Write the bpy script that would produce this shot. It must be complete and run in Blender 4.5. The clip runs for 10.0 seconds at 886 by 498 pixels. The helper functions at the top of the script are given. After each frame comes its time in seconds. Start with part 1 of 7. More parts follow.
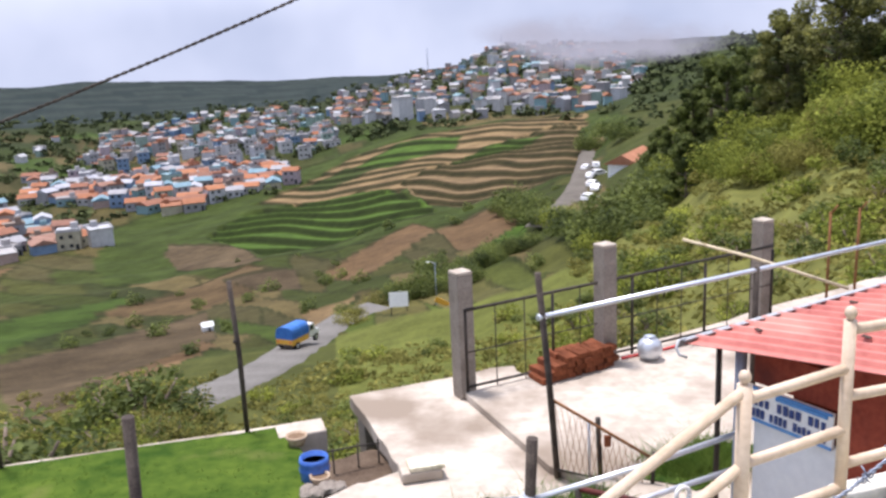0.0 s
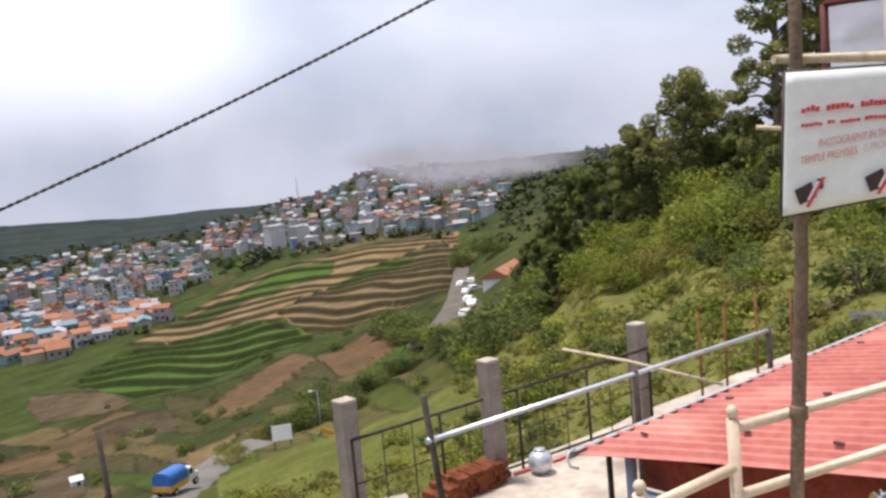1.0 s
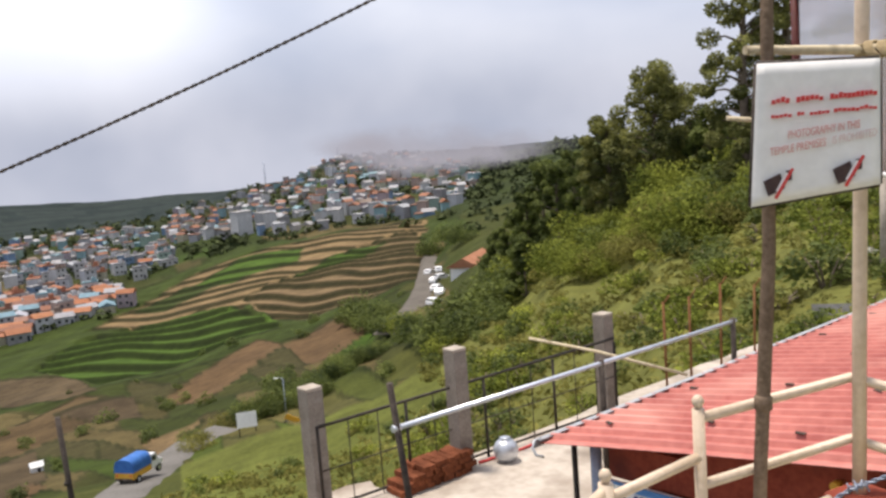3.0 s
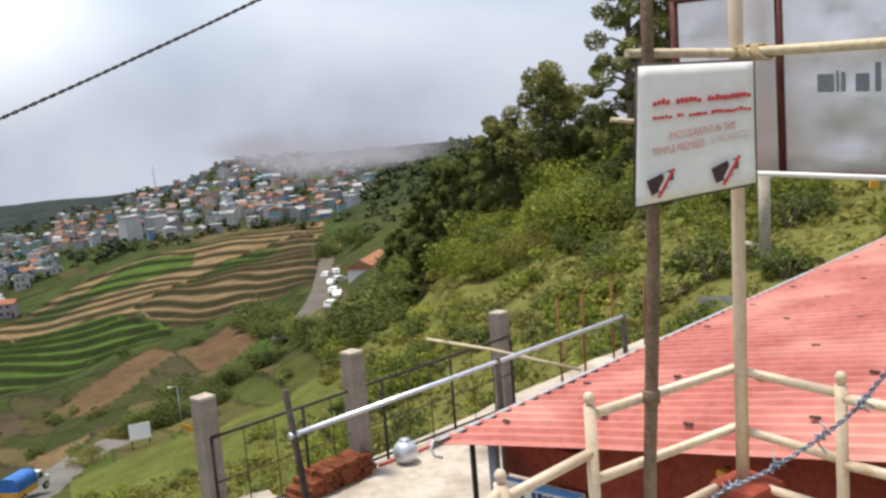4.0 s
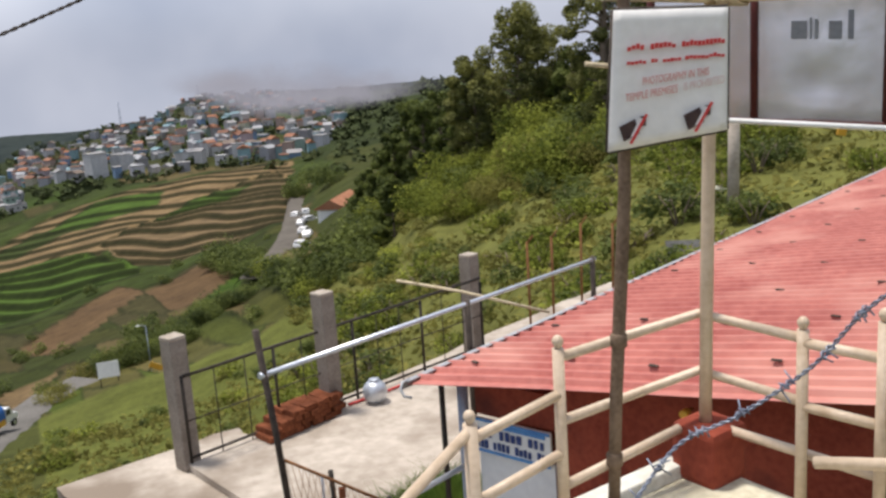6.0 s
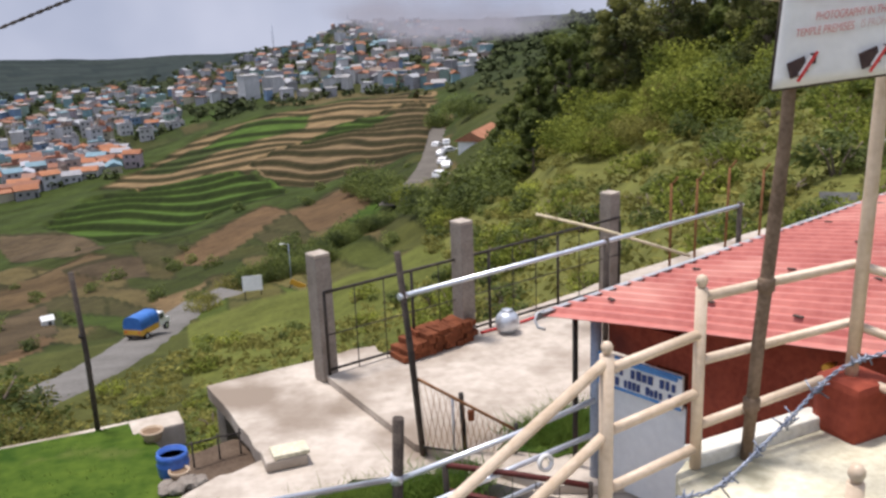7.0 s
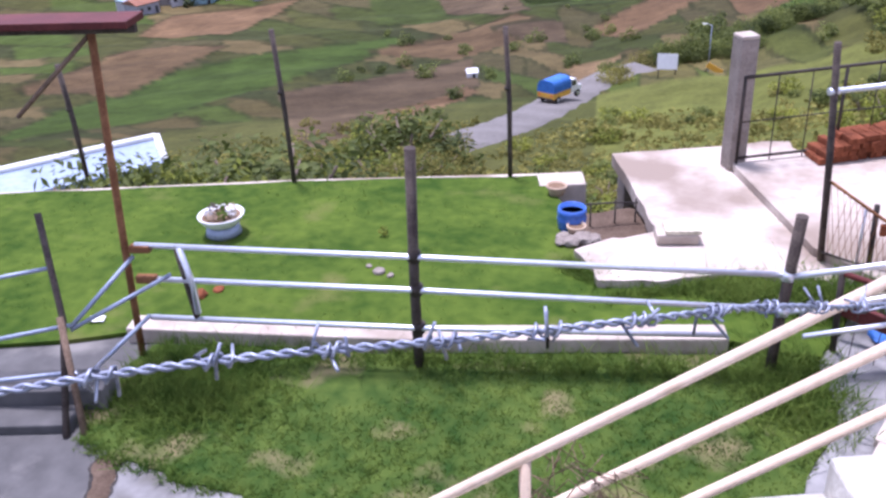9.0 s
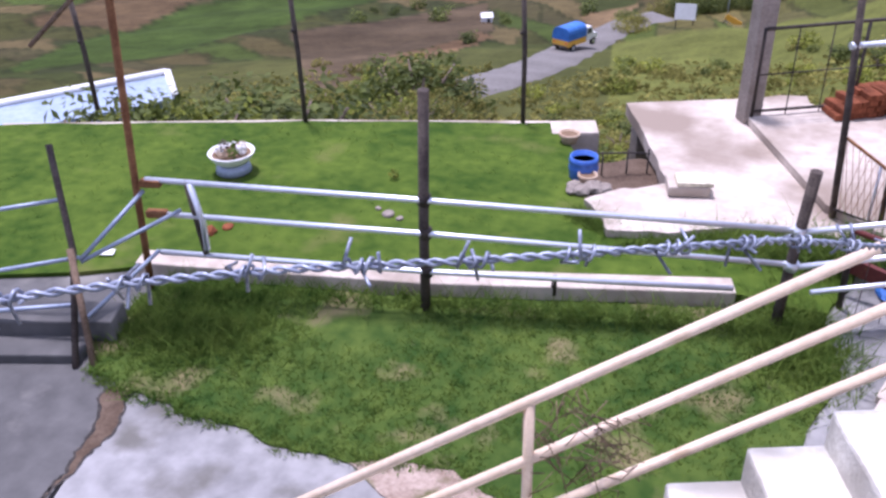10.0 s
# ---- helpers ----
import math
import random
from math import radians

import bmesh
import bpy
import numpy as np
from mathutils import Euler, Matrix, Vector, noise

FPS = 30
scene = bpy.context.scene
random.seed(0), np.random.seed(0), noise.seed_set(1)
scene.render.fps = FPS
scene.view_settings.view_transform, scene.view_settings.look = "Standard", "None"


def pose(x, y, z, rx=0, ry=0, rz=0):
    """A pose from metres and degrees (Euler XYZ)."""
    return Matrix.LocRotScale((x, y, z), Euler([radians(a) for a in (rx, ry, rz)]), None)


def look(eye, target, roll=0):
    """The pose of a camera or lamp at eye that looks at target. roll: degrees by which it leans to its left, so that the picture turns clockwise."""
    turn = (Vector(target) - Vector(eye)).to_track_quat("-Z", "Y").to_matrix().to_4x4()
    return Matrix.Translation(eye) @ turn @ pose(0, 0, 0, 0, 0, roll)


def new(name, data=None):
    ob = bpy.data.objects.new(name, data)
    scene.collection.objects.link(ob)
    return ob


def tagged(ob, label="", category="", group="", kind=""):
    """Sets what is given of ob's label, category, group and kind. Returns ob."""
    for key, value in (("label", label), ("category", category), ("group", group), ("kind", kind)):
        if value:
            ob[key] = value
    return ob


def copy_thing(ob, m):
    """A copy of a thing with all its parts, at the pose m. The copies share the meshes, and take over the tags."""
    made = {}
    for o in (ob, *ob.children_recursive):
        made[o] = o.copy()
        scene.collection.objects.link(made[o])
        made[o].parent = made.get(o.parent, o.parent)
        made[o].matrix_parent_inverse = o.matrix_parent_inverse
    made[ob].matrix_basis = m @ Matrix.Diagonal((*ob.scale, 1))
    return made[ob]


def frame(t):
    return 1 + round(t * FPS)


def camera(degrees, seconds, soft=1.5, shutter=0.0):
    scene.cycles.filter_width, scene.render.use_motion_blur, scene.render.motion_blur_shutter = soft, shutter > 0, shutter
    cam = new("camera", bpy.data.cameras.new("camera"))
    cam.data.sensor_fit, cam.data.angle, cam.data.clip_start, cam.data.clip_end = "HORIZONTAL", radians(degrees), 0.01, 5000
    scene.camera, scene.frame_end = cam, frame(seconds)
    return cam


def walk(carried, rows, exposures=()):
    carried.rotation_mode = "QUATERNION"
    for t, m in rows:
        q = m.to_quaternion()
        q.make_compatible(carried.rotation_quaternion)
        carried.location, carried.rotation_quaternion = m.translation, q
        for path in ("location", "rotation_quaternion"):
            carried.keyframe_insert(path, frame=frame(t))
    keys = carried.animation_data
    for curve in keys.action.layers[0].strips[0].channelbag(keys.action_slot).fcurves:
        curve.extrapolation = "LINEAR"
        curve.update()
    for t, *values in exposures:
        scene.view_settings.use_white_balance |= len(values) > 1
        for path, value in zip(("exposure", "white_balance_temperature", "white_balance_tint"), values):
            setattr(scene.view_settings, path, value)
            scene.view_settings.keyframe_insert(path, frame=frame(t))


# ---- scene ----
cam = camera(52.2, 10.0, soft=2.7)
PATH = [
    (0, (0.121, 0.123, 4.95), (0.101, 2.066, 4.478), -2.7),
    (0.5, (0.127, 0.171, 4.953), (0.351, 2.127, 4.602), -2.4),
    (1, (0.12, 0.192, 4.962), (0.388, 2.161, 4.735), -5.4),
    (1.5, (0.102, 0.185, 4.962), (0.374, 2.157, 4.775), -4.7),
    (2, (0.094, 0.159, 4.971), (0.289, 2.137, 4.749), -5.3),
    (2.5, (0.098, 0.162, 4.964), (0.246, 2.14, 4.713), -5.3),
    (3, (0.122, 0.234, 4.948), (0.457, 2.189, 4.69), -4.4),
    (3.2, (0.132, 0.248, 4.942), (0.576, 2.182, 4.693), -4.3),
    (4.3, (0.169, 0.27, 4.96), (0.748, 2.163, 4.68), -4.8),
    (4.5, (0.178, 0.283, 4.962), (0.808, 2.166, 4.725), -5.1),
    (5, (0.231, 0.342, 4.969), (1.07, 2.15, 4.803), -5.4),
    (5.5, (0.181, 0.294, 4.969), (0.904, 2.129, 4.636), -2.3),
    (5.7, (0.167, 0.276, 4.968), (0.846, 2.119, 4.589), -2.9),
    (6.8, (0.1, 0.233, 4.958), (0.459, 2.144, 4.492), -2.9),
    (7, (0.08, 0.205, 4.946), (0.377, 2.11, 4.415), -2.3),
    (7.5, (0.081, 0.158, 4.924), (0.032, 2.029, 4.217), -3.1),
    (8, (0.037, 0.088, 4.943), (-0.275, 1.909, 4.177), -3.1),
    (8.5, (0.031, 0.028, 4.961), (-0.468, 1.751, 4.076), -3.4),
    (9, (0.015, 0.011, 4.949), (-0.545, 1.683, 4.005), -3.1),
    (9.5, (0.007, 0.005, 4.929), (-0.527, 1.608, 3.859), -2.2),
    (10, (-0.002, 0.002, 4.93), (-0.563, 1.611, 3.884), -1.6),
]
walk(cam, [(t, look(eye, target, roll)) for t, eye, target, roll in PATH],
     exposures=((0.0, 0.36, 6300, 17), (0.5, 0.28, 6500, 16), (1.0, 0.13, 6800, 14), (2.5, 0.03, 6950, 14), (4.5, 0.08, 6800, 8), (5.0, 0.02, 6750, 8), (5.5, -0.20, 6750, 10), (7.0, -0.04, 6500, 15), (7.5, 0.12, 6250, 20), (8.0, 0.38, 6000, 25), (8.5, 0.46, 5700, 29), (9.0, 0.51, 5650, 33), (9.5, 0.45, 5650, 35), (10.0, 0.32, 5700, 33)))

# ---- world and sun ----
SUN_AZ, SUN_EL = -50.0, 76.0      # bearing clockwise from +y, height above the horizon


def bearing(az, el=0.0):
    a, e = radians(az), radians(el)
    return Vector((math.sin(a) * math.cos(e), math.cos(a) * math.cos(e), math.sin(e)))


def make_world():
    world = bpy.data.worlds.new("cloudy_sky")
    scene.world = world
    world.use_nodes = True
    n, l = world.node_tree.nodes, world.node_tree.links
    n.clear()
    out = n.new("ShaderNodeOutputWorld")
    sky = n.new("ShaderNodeTexSky")
    sky.sky_type, sky.sun_disc = "NISHITA", False
    sky.sun_elevation, sky.sun_rotation = radians(SUN_EL), radians(SUN_AZ)
    sky.altitude, sky.dust_density = 2200, 2.0
    sky_bg = n.new("ShaderNodeBackground")
    sky_bg.inputs[1].default_value = 0.10
    l.new(sky.outputs[0], sky_bg.inputs[0])
    coord = n.new("ShaderNodeTexCoord")
    soft = n.new("ShaderNodeTexNoise")
    soft.inputs["Scale"].default_value, soft.inputs["Detail"].default_value = 2.6, 5
    soft.inputs["Roughness"].default_value = 0.45
    stretch = n.new("ShaderNodeMapping")
    stretch.inputs["Scale"].default_value = (1, 1, 2.2)
    stretch.inputs["Location"].default_value = (0.3, 0.1, 0.0)
    l.new(coord.outputs["Generated"], stretch.inputs["Vector"])
    l.new(stretch.outputs[0], soft.inputs["Vector"])
    ramp = n.new("ShaderNodeValToRGB")
    ramp.color_ramp.elements[0].position, ramp.color_ramp.elements[0].color = 0.34, (0.45, 0.535, 0.72, 1)
    ramp.color_ramp.elements[1].position, ramp.color_ramp.elements[1].color = 0.70, (0.79, 0.85, 0.98, 1)
    l.new(soft.outputs["Fac"], ramp.inputs[0])
    # thin cloud glows towards the hidden sun
    dot = n.new("ShaderNodeVectorMath")
    dot.operation = "DOT_PRODUCT"
    dot.inputs[1].default_value = bearing(-17, 9)
    l.new(coord.outputs["Generated"], dot.inputs[0])
    glow = n.new("ShaderNodeMapRange")
    glow.interpolation_type = "SMOOTHERSTEP"
    glow.inputs["From Min"].default_value, glow.inputs["From Max"].default_value = 0.945, 1.0
    glow.inputs["To Min"].default_value, glow.inputs["To Max"].default_value = 0.0, 0.52
    l.new(dot.outputs["Value"], glow.inputs["Value"])
    add = n.new("ShaderNodeMix")
    add.data_type, add.blend_type = "RGBA", "ADD"
    add.inputs[0].default_value = 1.0
    l.new(ramp.outputs[0], add.inputs[6])
    l.new(glow.outputs[0], add.inputs[7])
    cloud_bg = n.new("ShaderNodeBackground")
    cloud_bg.inputs[1].default_value = 1.17
    l.new(add.outputs[2], cloud_bg.inputs[0])
    mix = n.new("ShaderNodeMixShader")
    mix.inputs[0].default_value = 0.9
    l.new(sky_bg.outputs[0], mix.inputs[1])
    l.new(cloud_bg.outputs[0], mix.inputs[2])
    l.new(mix.outputs[0], out.inputs[0])


make_world()
sun = new("sun", bpy.data.lights.new("sun", "SUN"))
sun.data.energy, sun.data.angle, sun.data.color = 4.5, radians(9), (1.0, 0.97, 0.92)
sun.matrix_world = look(bearing(SUN_AZ, SUN_EL) * 50, (0, 0, 0))

# ---- materials ----


def material(name, a, b, rough=0.8, metal=0.0, scale=4.0, fine=40.0, bump=0.3, vary=0.0, spots=None, islands=False, spot_at=0.62, spot_scale=1.3):
    """Two tones mixed by noise at two scales, fine relief, stains (spots) and a change of tone from object to object."""
    m = bpy.data.materials.new(name)
    m.use_nodes = True
    n, l = m.node_tree.nodes, m.node_tree.links
    bsdf = n["Principled BSDF"]
    coord = n.new("ShaderNodeTexCoord")
    big, small = n.new("ShaderNodeTexNoise"), n.new("ShaderNodeTexNoise")
    big.inputs["Scale"].default_value, big.inputs["Detail"].default_value = scale, 4
    small.inputs["Scale"].default_value, small.inputs["Detail"].default_value = fine, 3
    for k in (big, small):
        l.new(coord.outputs["Object"], k.inputs["Vector"])
    mid = n.new("ShaderNodeMath")
    mid.operation = "MULTIPLY_ADD"
    mid.inputs[1].default_value = 0.45
    l.new(small.outputs["Fac"], mid.inputs[0])
    half = n.new("ShaderNodeMath")
    half.operation = "MULTIPLY"
    half.inputs[1].default_value = 0.55
    l.new(big.outputs["Fac"], half.inputs[0])
    l.new(half.outputs[0], mid.inputs[2])
    ramp = n.new("ShaderNodeValToRGB")
    ramp.color_ramp.elements[0].position, ramp.color_ramp.elements[0].color = 0.36, (*a, 1)
    ramp.color_ramp.elements[1].position, ramp.color_ramp.elements[1].color = 0.64, (*b, 1)
    l.new(mid.outputs[0], ramp.inputs[0])
    colour = ramp.outputs[0]
    if spots:
        stain = n.new("ShaderNodeTexNoise")
        stain.inputs["Scale"].default_value, stain.inputs["Detail"].default_value = spot_scale, 6
        l.new(coord.outputs["Object"], stain.inputs["Vector"])
        edge = n.new("ShaderNodeMapRange")
        edge.inputs["From Min"].default_value, edge.inputs["From Max"].default_value = spot_at - 0.06, spot_at + 0.08
        l.new(stain.outputs["Fac"], edge.inputs["Value"])
        mix = n.new("ShaderNodeMix")
        mix.data_type = "RGBA"
        l.new(edge.outputs[0], mix.inputs[0])
        l.new(colour, mix.inputs[6])
        mix.inputs[7].default_value = (*spots, 1)
        colour = mix.outputs[2]
    if vary:
        source = n.new("ShaderNodeNewGeometry") if islands else n.new("ShaderNodeObjectInfo")
        hsv = n.new("ShaderNodeHueSaturation")
        shift = n.new("ShaderNodeMapRange")
        shift.inputs["To Min"].default_value, shift.inputs["To Max"].default_value = 1 - vary, 1 + vary
        l.new(source.outputs["Random Per Island" if islands else "Random"], shift.inputs["Value"])
        l.new(shift.outputs[0], hsv.inputs["Value"])
        l.new(colour, hsv.inputs["Color"])
        colour = hsv.outputs[0]
    l.new(colour, bsdf.inputs["Base Color"])
    bsdf.inputs["Roughness"].default_value, bsdf.inputs["Metallic"].default_value = rough, metal
    bsdf.inputs["Specular IOR Level"].default_value = 0.5 if rough < 0.6 else 0.25 if rough < 0.75 else 0.06
    if bump:
        relief = n.new("ShaderNodeBump")
        relief.inputs["Strength"].default_value, relief.inputs["Distance"].default_value = bump, 0.02
        l.new(small.outputs["Fac"], relief.inputs["Height"])
        l.new(relief.outputs[0], bsdf.inputs["Normal"])
    return m


def palette(name, colours, rough=0.8, islands=False):
    """One of several plain paints, picked at random for each object or each loose piece."""
    m = material(name, (0.66, 0.66, 0.67), (0.96, 0.96, 0.96), rough, scale=0.5, fine=3, bump=0)
    n, l = m.node_tree.nodes, m.node_tree.links
    bsdf = n["Principled BSDF"]
    tone = bsdf.inputs["Base Color"].links[0].from_socket
    source = n.new("ShaderNodeNewGeometry") if islands else n.new("ShaderNodeObjectInfo")
    ramp = n.new("ShaderNodeValToRGB")
    ramp.color_ramp.interpolation = "CONSTANT"
    for k, c in enumerate(colours):
        e = ramp.color_ramp.elements[k] if k < 1 else ramp.color_ramp.elements.new(k / len(colours))
        e.color = (*c, 1)
    ramp.color_ramp.elements.remove(ramp.color_ramp.elements[-1])
    l.new(source.outputs["Random Per Island" if islands else "Random"], ramp.inputs[0])
    mix = n.new("ShaderNodeMix")
    mix.data_type, mix.blend_type = "RGBA", "MULTIPLY"
    mix.inputs[0].default_value = 1.0
    l.new(ramp.outputs[0], mix.inputs[6])
    l.new(tone, mix.inputs[7])
    l.new(mix.outputs[2], bsdf.inputs["Base Color"])
    return m


CONCRETE = material("concrete", (0.37, 0.315, 0.258), (0.56, 0.49, 0.415), 0.9, scale=0.8, fine=7, bump=0.2, spots=(0.25, 0.20, 0.155), spot_at=0.55, spot_scale=0.6)
PLASTER = material("lime_washed_cement", (0.58, 0.55, 0.47), (0.78, 0.755, 0.68), 0.9, scale=2.5, fine=25, bump=0.4, spots=(0.45, 0.42, 0.36))
MOSSY = material("stained_cement", (0.50, 0.45, 0.32), (0.72, 0.67, 0.52), 0.9, scale=1.6, fine=25, bump=0.4, spots=(0.30, 0.28, 0.20), spot_at=0.58, spot_scale=2.2)
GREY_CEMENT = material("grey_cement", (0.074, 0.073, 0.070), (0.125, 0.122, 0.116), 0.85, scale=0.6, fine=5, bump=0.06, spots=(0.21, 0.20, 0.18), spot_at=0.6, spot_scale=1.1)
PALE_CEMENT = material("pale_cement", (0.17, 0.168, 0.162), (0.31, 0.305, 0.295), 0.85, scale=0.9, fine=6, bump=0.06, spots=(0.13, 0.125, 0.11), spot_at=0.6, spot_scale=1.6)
PILLAR = material("pillar_cement", (0.20, 0.168, 0.138), (0.31, 0.27, 0.23), 0.95, scale=3, fine=30, bump=0.5, spots=(0.18, 0.16, 0.14))
WHITE = material("white_paint", (0.72, 0.72, 0.70), (0.84, 0.84, 0.82), 0.6, scale=2, fine=20, bump=0.1)
ROAD_DUST = material("dusty_asphalt", (0.10, 0.088, 0.074), (0.15, 0.132, 0.112), 0.95, scale=0.25, fine=3, bump=0.2)
GALVANISED = material("galvanised_pipe", (0.62, 0.65, 0.70), (0.80, 0.83, 0.88), 0.38, 0.7, scale=6, fine=50, bump=0.05)
WIRE = material("galvanised_wire", (0.17, 0.19, 0.25), (0.40, 0.43, 0.50), 0.5, 0.6, scale=60, fine=300, bump=0.1)
CREAM_PAINT = material("cream_enamel", (0.55, 0.415, 0.285), (0.70, 0.56, 0.42), 0.42, scale=3, fine=30, bump=0.08, spots=(0.42, 0.30, 0.19), spot_at=0.66, spot_scale=4)
BAMBOO = material("weathered_bamboo", (0.50, 0.40, 0.25), (0.70, 0.60, 0.42), 0.7, scale=5, fine=30, bump=0.3, spots=(0.30, 0.23, 0.14), spot_at=0.62, spot_scale=5)
OLD_BAMBOO = material("grey_bamboo", (0.24, 0.18, 0.11), (0.40, 0.32, 0.21), 0.75, scale=5, fine=30, bump=0.4)
BROWN_POLE = material("old_wood_pole", (0.13, 0.09, 0.06), (0.24, 0.17, 0.12), 0.85, scale=5, fine=40, bump=0.5)
DARK_POST = material("dark_post", (0.05, 0.04, 0.035), (0.11, 0.09, 0.075), 0.8, scale=6, fine=50, bump=0.4)
BLACK_IRON = material("black_iron", (0.025, 0.022, 0.02), (0.07, 0.055, 0.045), 0.6, 0.3, scale=8, fine=60, bump=0.2)
RUST = material("rusty_steel", (0.16, 0.07, 0.035), (0.30, 0.15, 0.07), 0.85, 0.2, scale=8, fine=60, bump=0.4)
STEEL_BLUE = material("blue_grey_steel", (0.22, 0.26, 0.34), (0.34, 0.39, 0.48), 0.5, 0.3, scale=4, fine=40, bump=0.1)
MAROON = material("maroon_paint", (0.07, 0.016, 0.014), (0.12, 0.03, 0.025), 0.6, scale=4, fine=30, bump=0.2)
ROOF_RED = material("red_roof_sheet", (0.39, 0.105, 0.085), (0.56, 0.20, 0.158), 0.5, scale=1.0, fine=9, bump=0.1, spots=(0.60, 0.27, 0.215), spot_at=0.57, spot_scale=0.7)
WALL_RED = material("red_oxide_wall", (0.21, 0.045, 0.028), (0.32, 0.075, 0.045), 0.8, scale=2, fine=20, bump=0.3, spots=(0.14, 0.04, 0.03))
PANEL_GREY = material("pale_door_sheet", (0.62, 0.64, 0.66), (0.73, 0.75, 0.76), 0.5, scale=1.2, fine=12, bump=0.05)
SHEET = material("zinc_sheet", (0.68, 0.645, 0.645), (0.88, 0.86, 0.87), 0.24, 0.75, scale=1.0, fine=6, bump=0.12, spots=(0.60, 0.50, 0.48), spot_at=0.55, spot_scale=0.9)
FLASHING = material("grey_flashing", (0.34, 0.35, 0.36), (0.50, 0.51, 0.52), 0.55, 0.4, scale=4, fine=30, bump=0.2)
SIGN_CLOTH = material("sign_cloth", (0.76, 0.74, 0.71), (0.86, 0.84, 0.81), 0.6, scale=3, fine=20, bump=0.05)
RED_INK = material("red_ink", (0.60, 0.05, 0.05), (0.70, 0.09, 0.08), 0.6, bump=0)
PALE_RED_INK = material("faded_red_ink", (0.62, 0.22, 0.19), (0.68, 0.30, 0.26), 0.6, bump=0)
PINK_INK = material("washed_out_ink", (0.68, 0.50, 0.47), (0.70, 0.54, 0.50), 0.6, bump=0)
DARK_INK = material("dark_ink", (0.05, 0.03, 0.03), (0.10, 0.06, 0.05), 0.6, bump=0)
GREY_INK = material("grey_ink", (0.16, 0.17, 0.19), (0.24, 0.25, 0.27), 0.6, bump=0)
BLUE_PAINT = material("blue_paint", (0.06, 0.20, 0.48), (0.10, 0.30, 0.60), 0.5, scale=3, fine=20, bump=0.1)
NAVY_INK = material("navy_lettering", (0.03, 0.05, 0.16), (0.05, 0.08, 0.22), 0.6, bump=0)
BARREL_BLUE = material("blue_plastic", (0.03, 0.10, 0.40), (0.06, 0.17, 0.52), 0.4, scale=4, fine=20, bump=0.05)
TERRACOTTA = material("terracotta", (0.36, 0.26, 0.18), (0.52, 0.41, 0.30), 0.85, scale=6, fine=40, bump=0.3)
BRICK = material("clay_brick", (0.14, 0.046, 0.024), (0.25, 0.085, 0.04), 0.9, scale=8, fine=60, bump=0.5, vary=0.25)
STEEL_POT = material("dull_steel", (0.55, 0.58, 0.62), (0.70, 0.73, 0.77), 0.42, 0.7, scale=4, fine=20, bump=0.02)
ROPE = material("coir_rope", (0.40, 0.30, 0.17), (0.55, 0.43, 0.26), 0.95, scale=30, fine=120, bump=0.6)
SOIL = material("bare_soil", (0.15, 0.098, 0.062), (0.24, 0.165, 0.105), 0.95, scale=3, fine=25, bump=0.6)
DARK_SOIL = material("damp_soil", (0.078, 0.054, 0.038), (0.135, 0.098, 0.070), 0.95, scale=4, fine=30, bump=0.6)
DRY_SOIL = material("dry_soil", (0.22, 0.16, 0.12), (0.40, 0.32, 0.26), 0.95, scale=5, fine=28, bump=0.8, spots=(0.10, 0.10, 0.04), spot_at=0.6, spot_scale=4)
ASPHALT = material("worn_asphalt", (0.125, 0.117, 0.105), (0.185, 0.173, 0.158), 0.9, scale=0.25, fine=3, bump=0.2)
GRASS_BASE = material("lawn_turf", (0.028, 0.060, 0.008), (0.080, 0.122, 0.017), 0.95, scale=0.9, fine=6, bump=0.6, spots=(0.115, 0.125, 0.035), spot_at=0.66, spot_scale=1.1)
GRASS_LONG = material("rough_turf", (0.022, 0.052, 0.010), (0.078, 0.115, 0.022), 0.95, scale=0.9, fine=7, bump=0.6, spots=(0.19, 0.155, 0.08), spot_at=0.63, spot_scale=1.3)
BLADE = material("grass_blade", (0.054, 0.11, 0.018), (0.165, 0.23, 0.044), 0.8, scale=0.9, fine=7, bump=0, vary=0.12, islands=True)
LEAF = material("shrub_leaf", (0.056, 0.080, 0.015), (0.36, 0.385, 0.072), 0.75, scale=0.25, fine=1.4, bump=0, vary=0.3, islands=True)
LEAF_OLIVE = material("dry_shrub_leaf", (0.105, 0.105, 0.028), (0.31, 0.285, 0.08), 0.8, scale=0.25, fine=1.4, bump=0, vary=0.28, islands=True)
LEAF_DARK = material("tree_leaf", (0.060, 0.075, 0.024), (0.36, 0.35, 0.105), 0.7, scale=0.15, fine=0.9, bump=0, vary=0.3, islands=True)
LEAF_DEEP = material("dark_shrub_leaf", (0.034, 0.052, 0.014), (0.20, 0.235, 0.055), 0.7, scale=0.25, fine=1.2, bump=0, vary=0.3, islands=True)
FAR_LEAF = material("far_wood_leaf", (0.033, 0.045, 0.022), (0.090, 0.105, 0.042), 0.9, scale=0.05, fine=0.3, bump=0, vary=0.3, islands=True)
BARK = material("bark", (0.13, 0.10, 0.075), (0.24, 0.19, 0.15), 0.9, scale=2, fine=15, bump=0.5)
TARP_BLUE = material("blue_tarpaulin", (0.03, 0.11, 0.36), (0.05, 0.18, 0.48), 0.6, scale=2, fine=10, bump=0.2)
TRUCK_WHITE = material("truck_white", (0.70, 0.70, 0.70), (0.80, 0.80, 0.80), 0.35, scale=1, fine=8, bump=0)
TRUCK_YELLOW = material("truck_yellow", (0.62, 0.32, 0.03), (0.72, 0.40, 0.05), 0.45, scale=1, fine=8, bump=0)
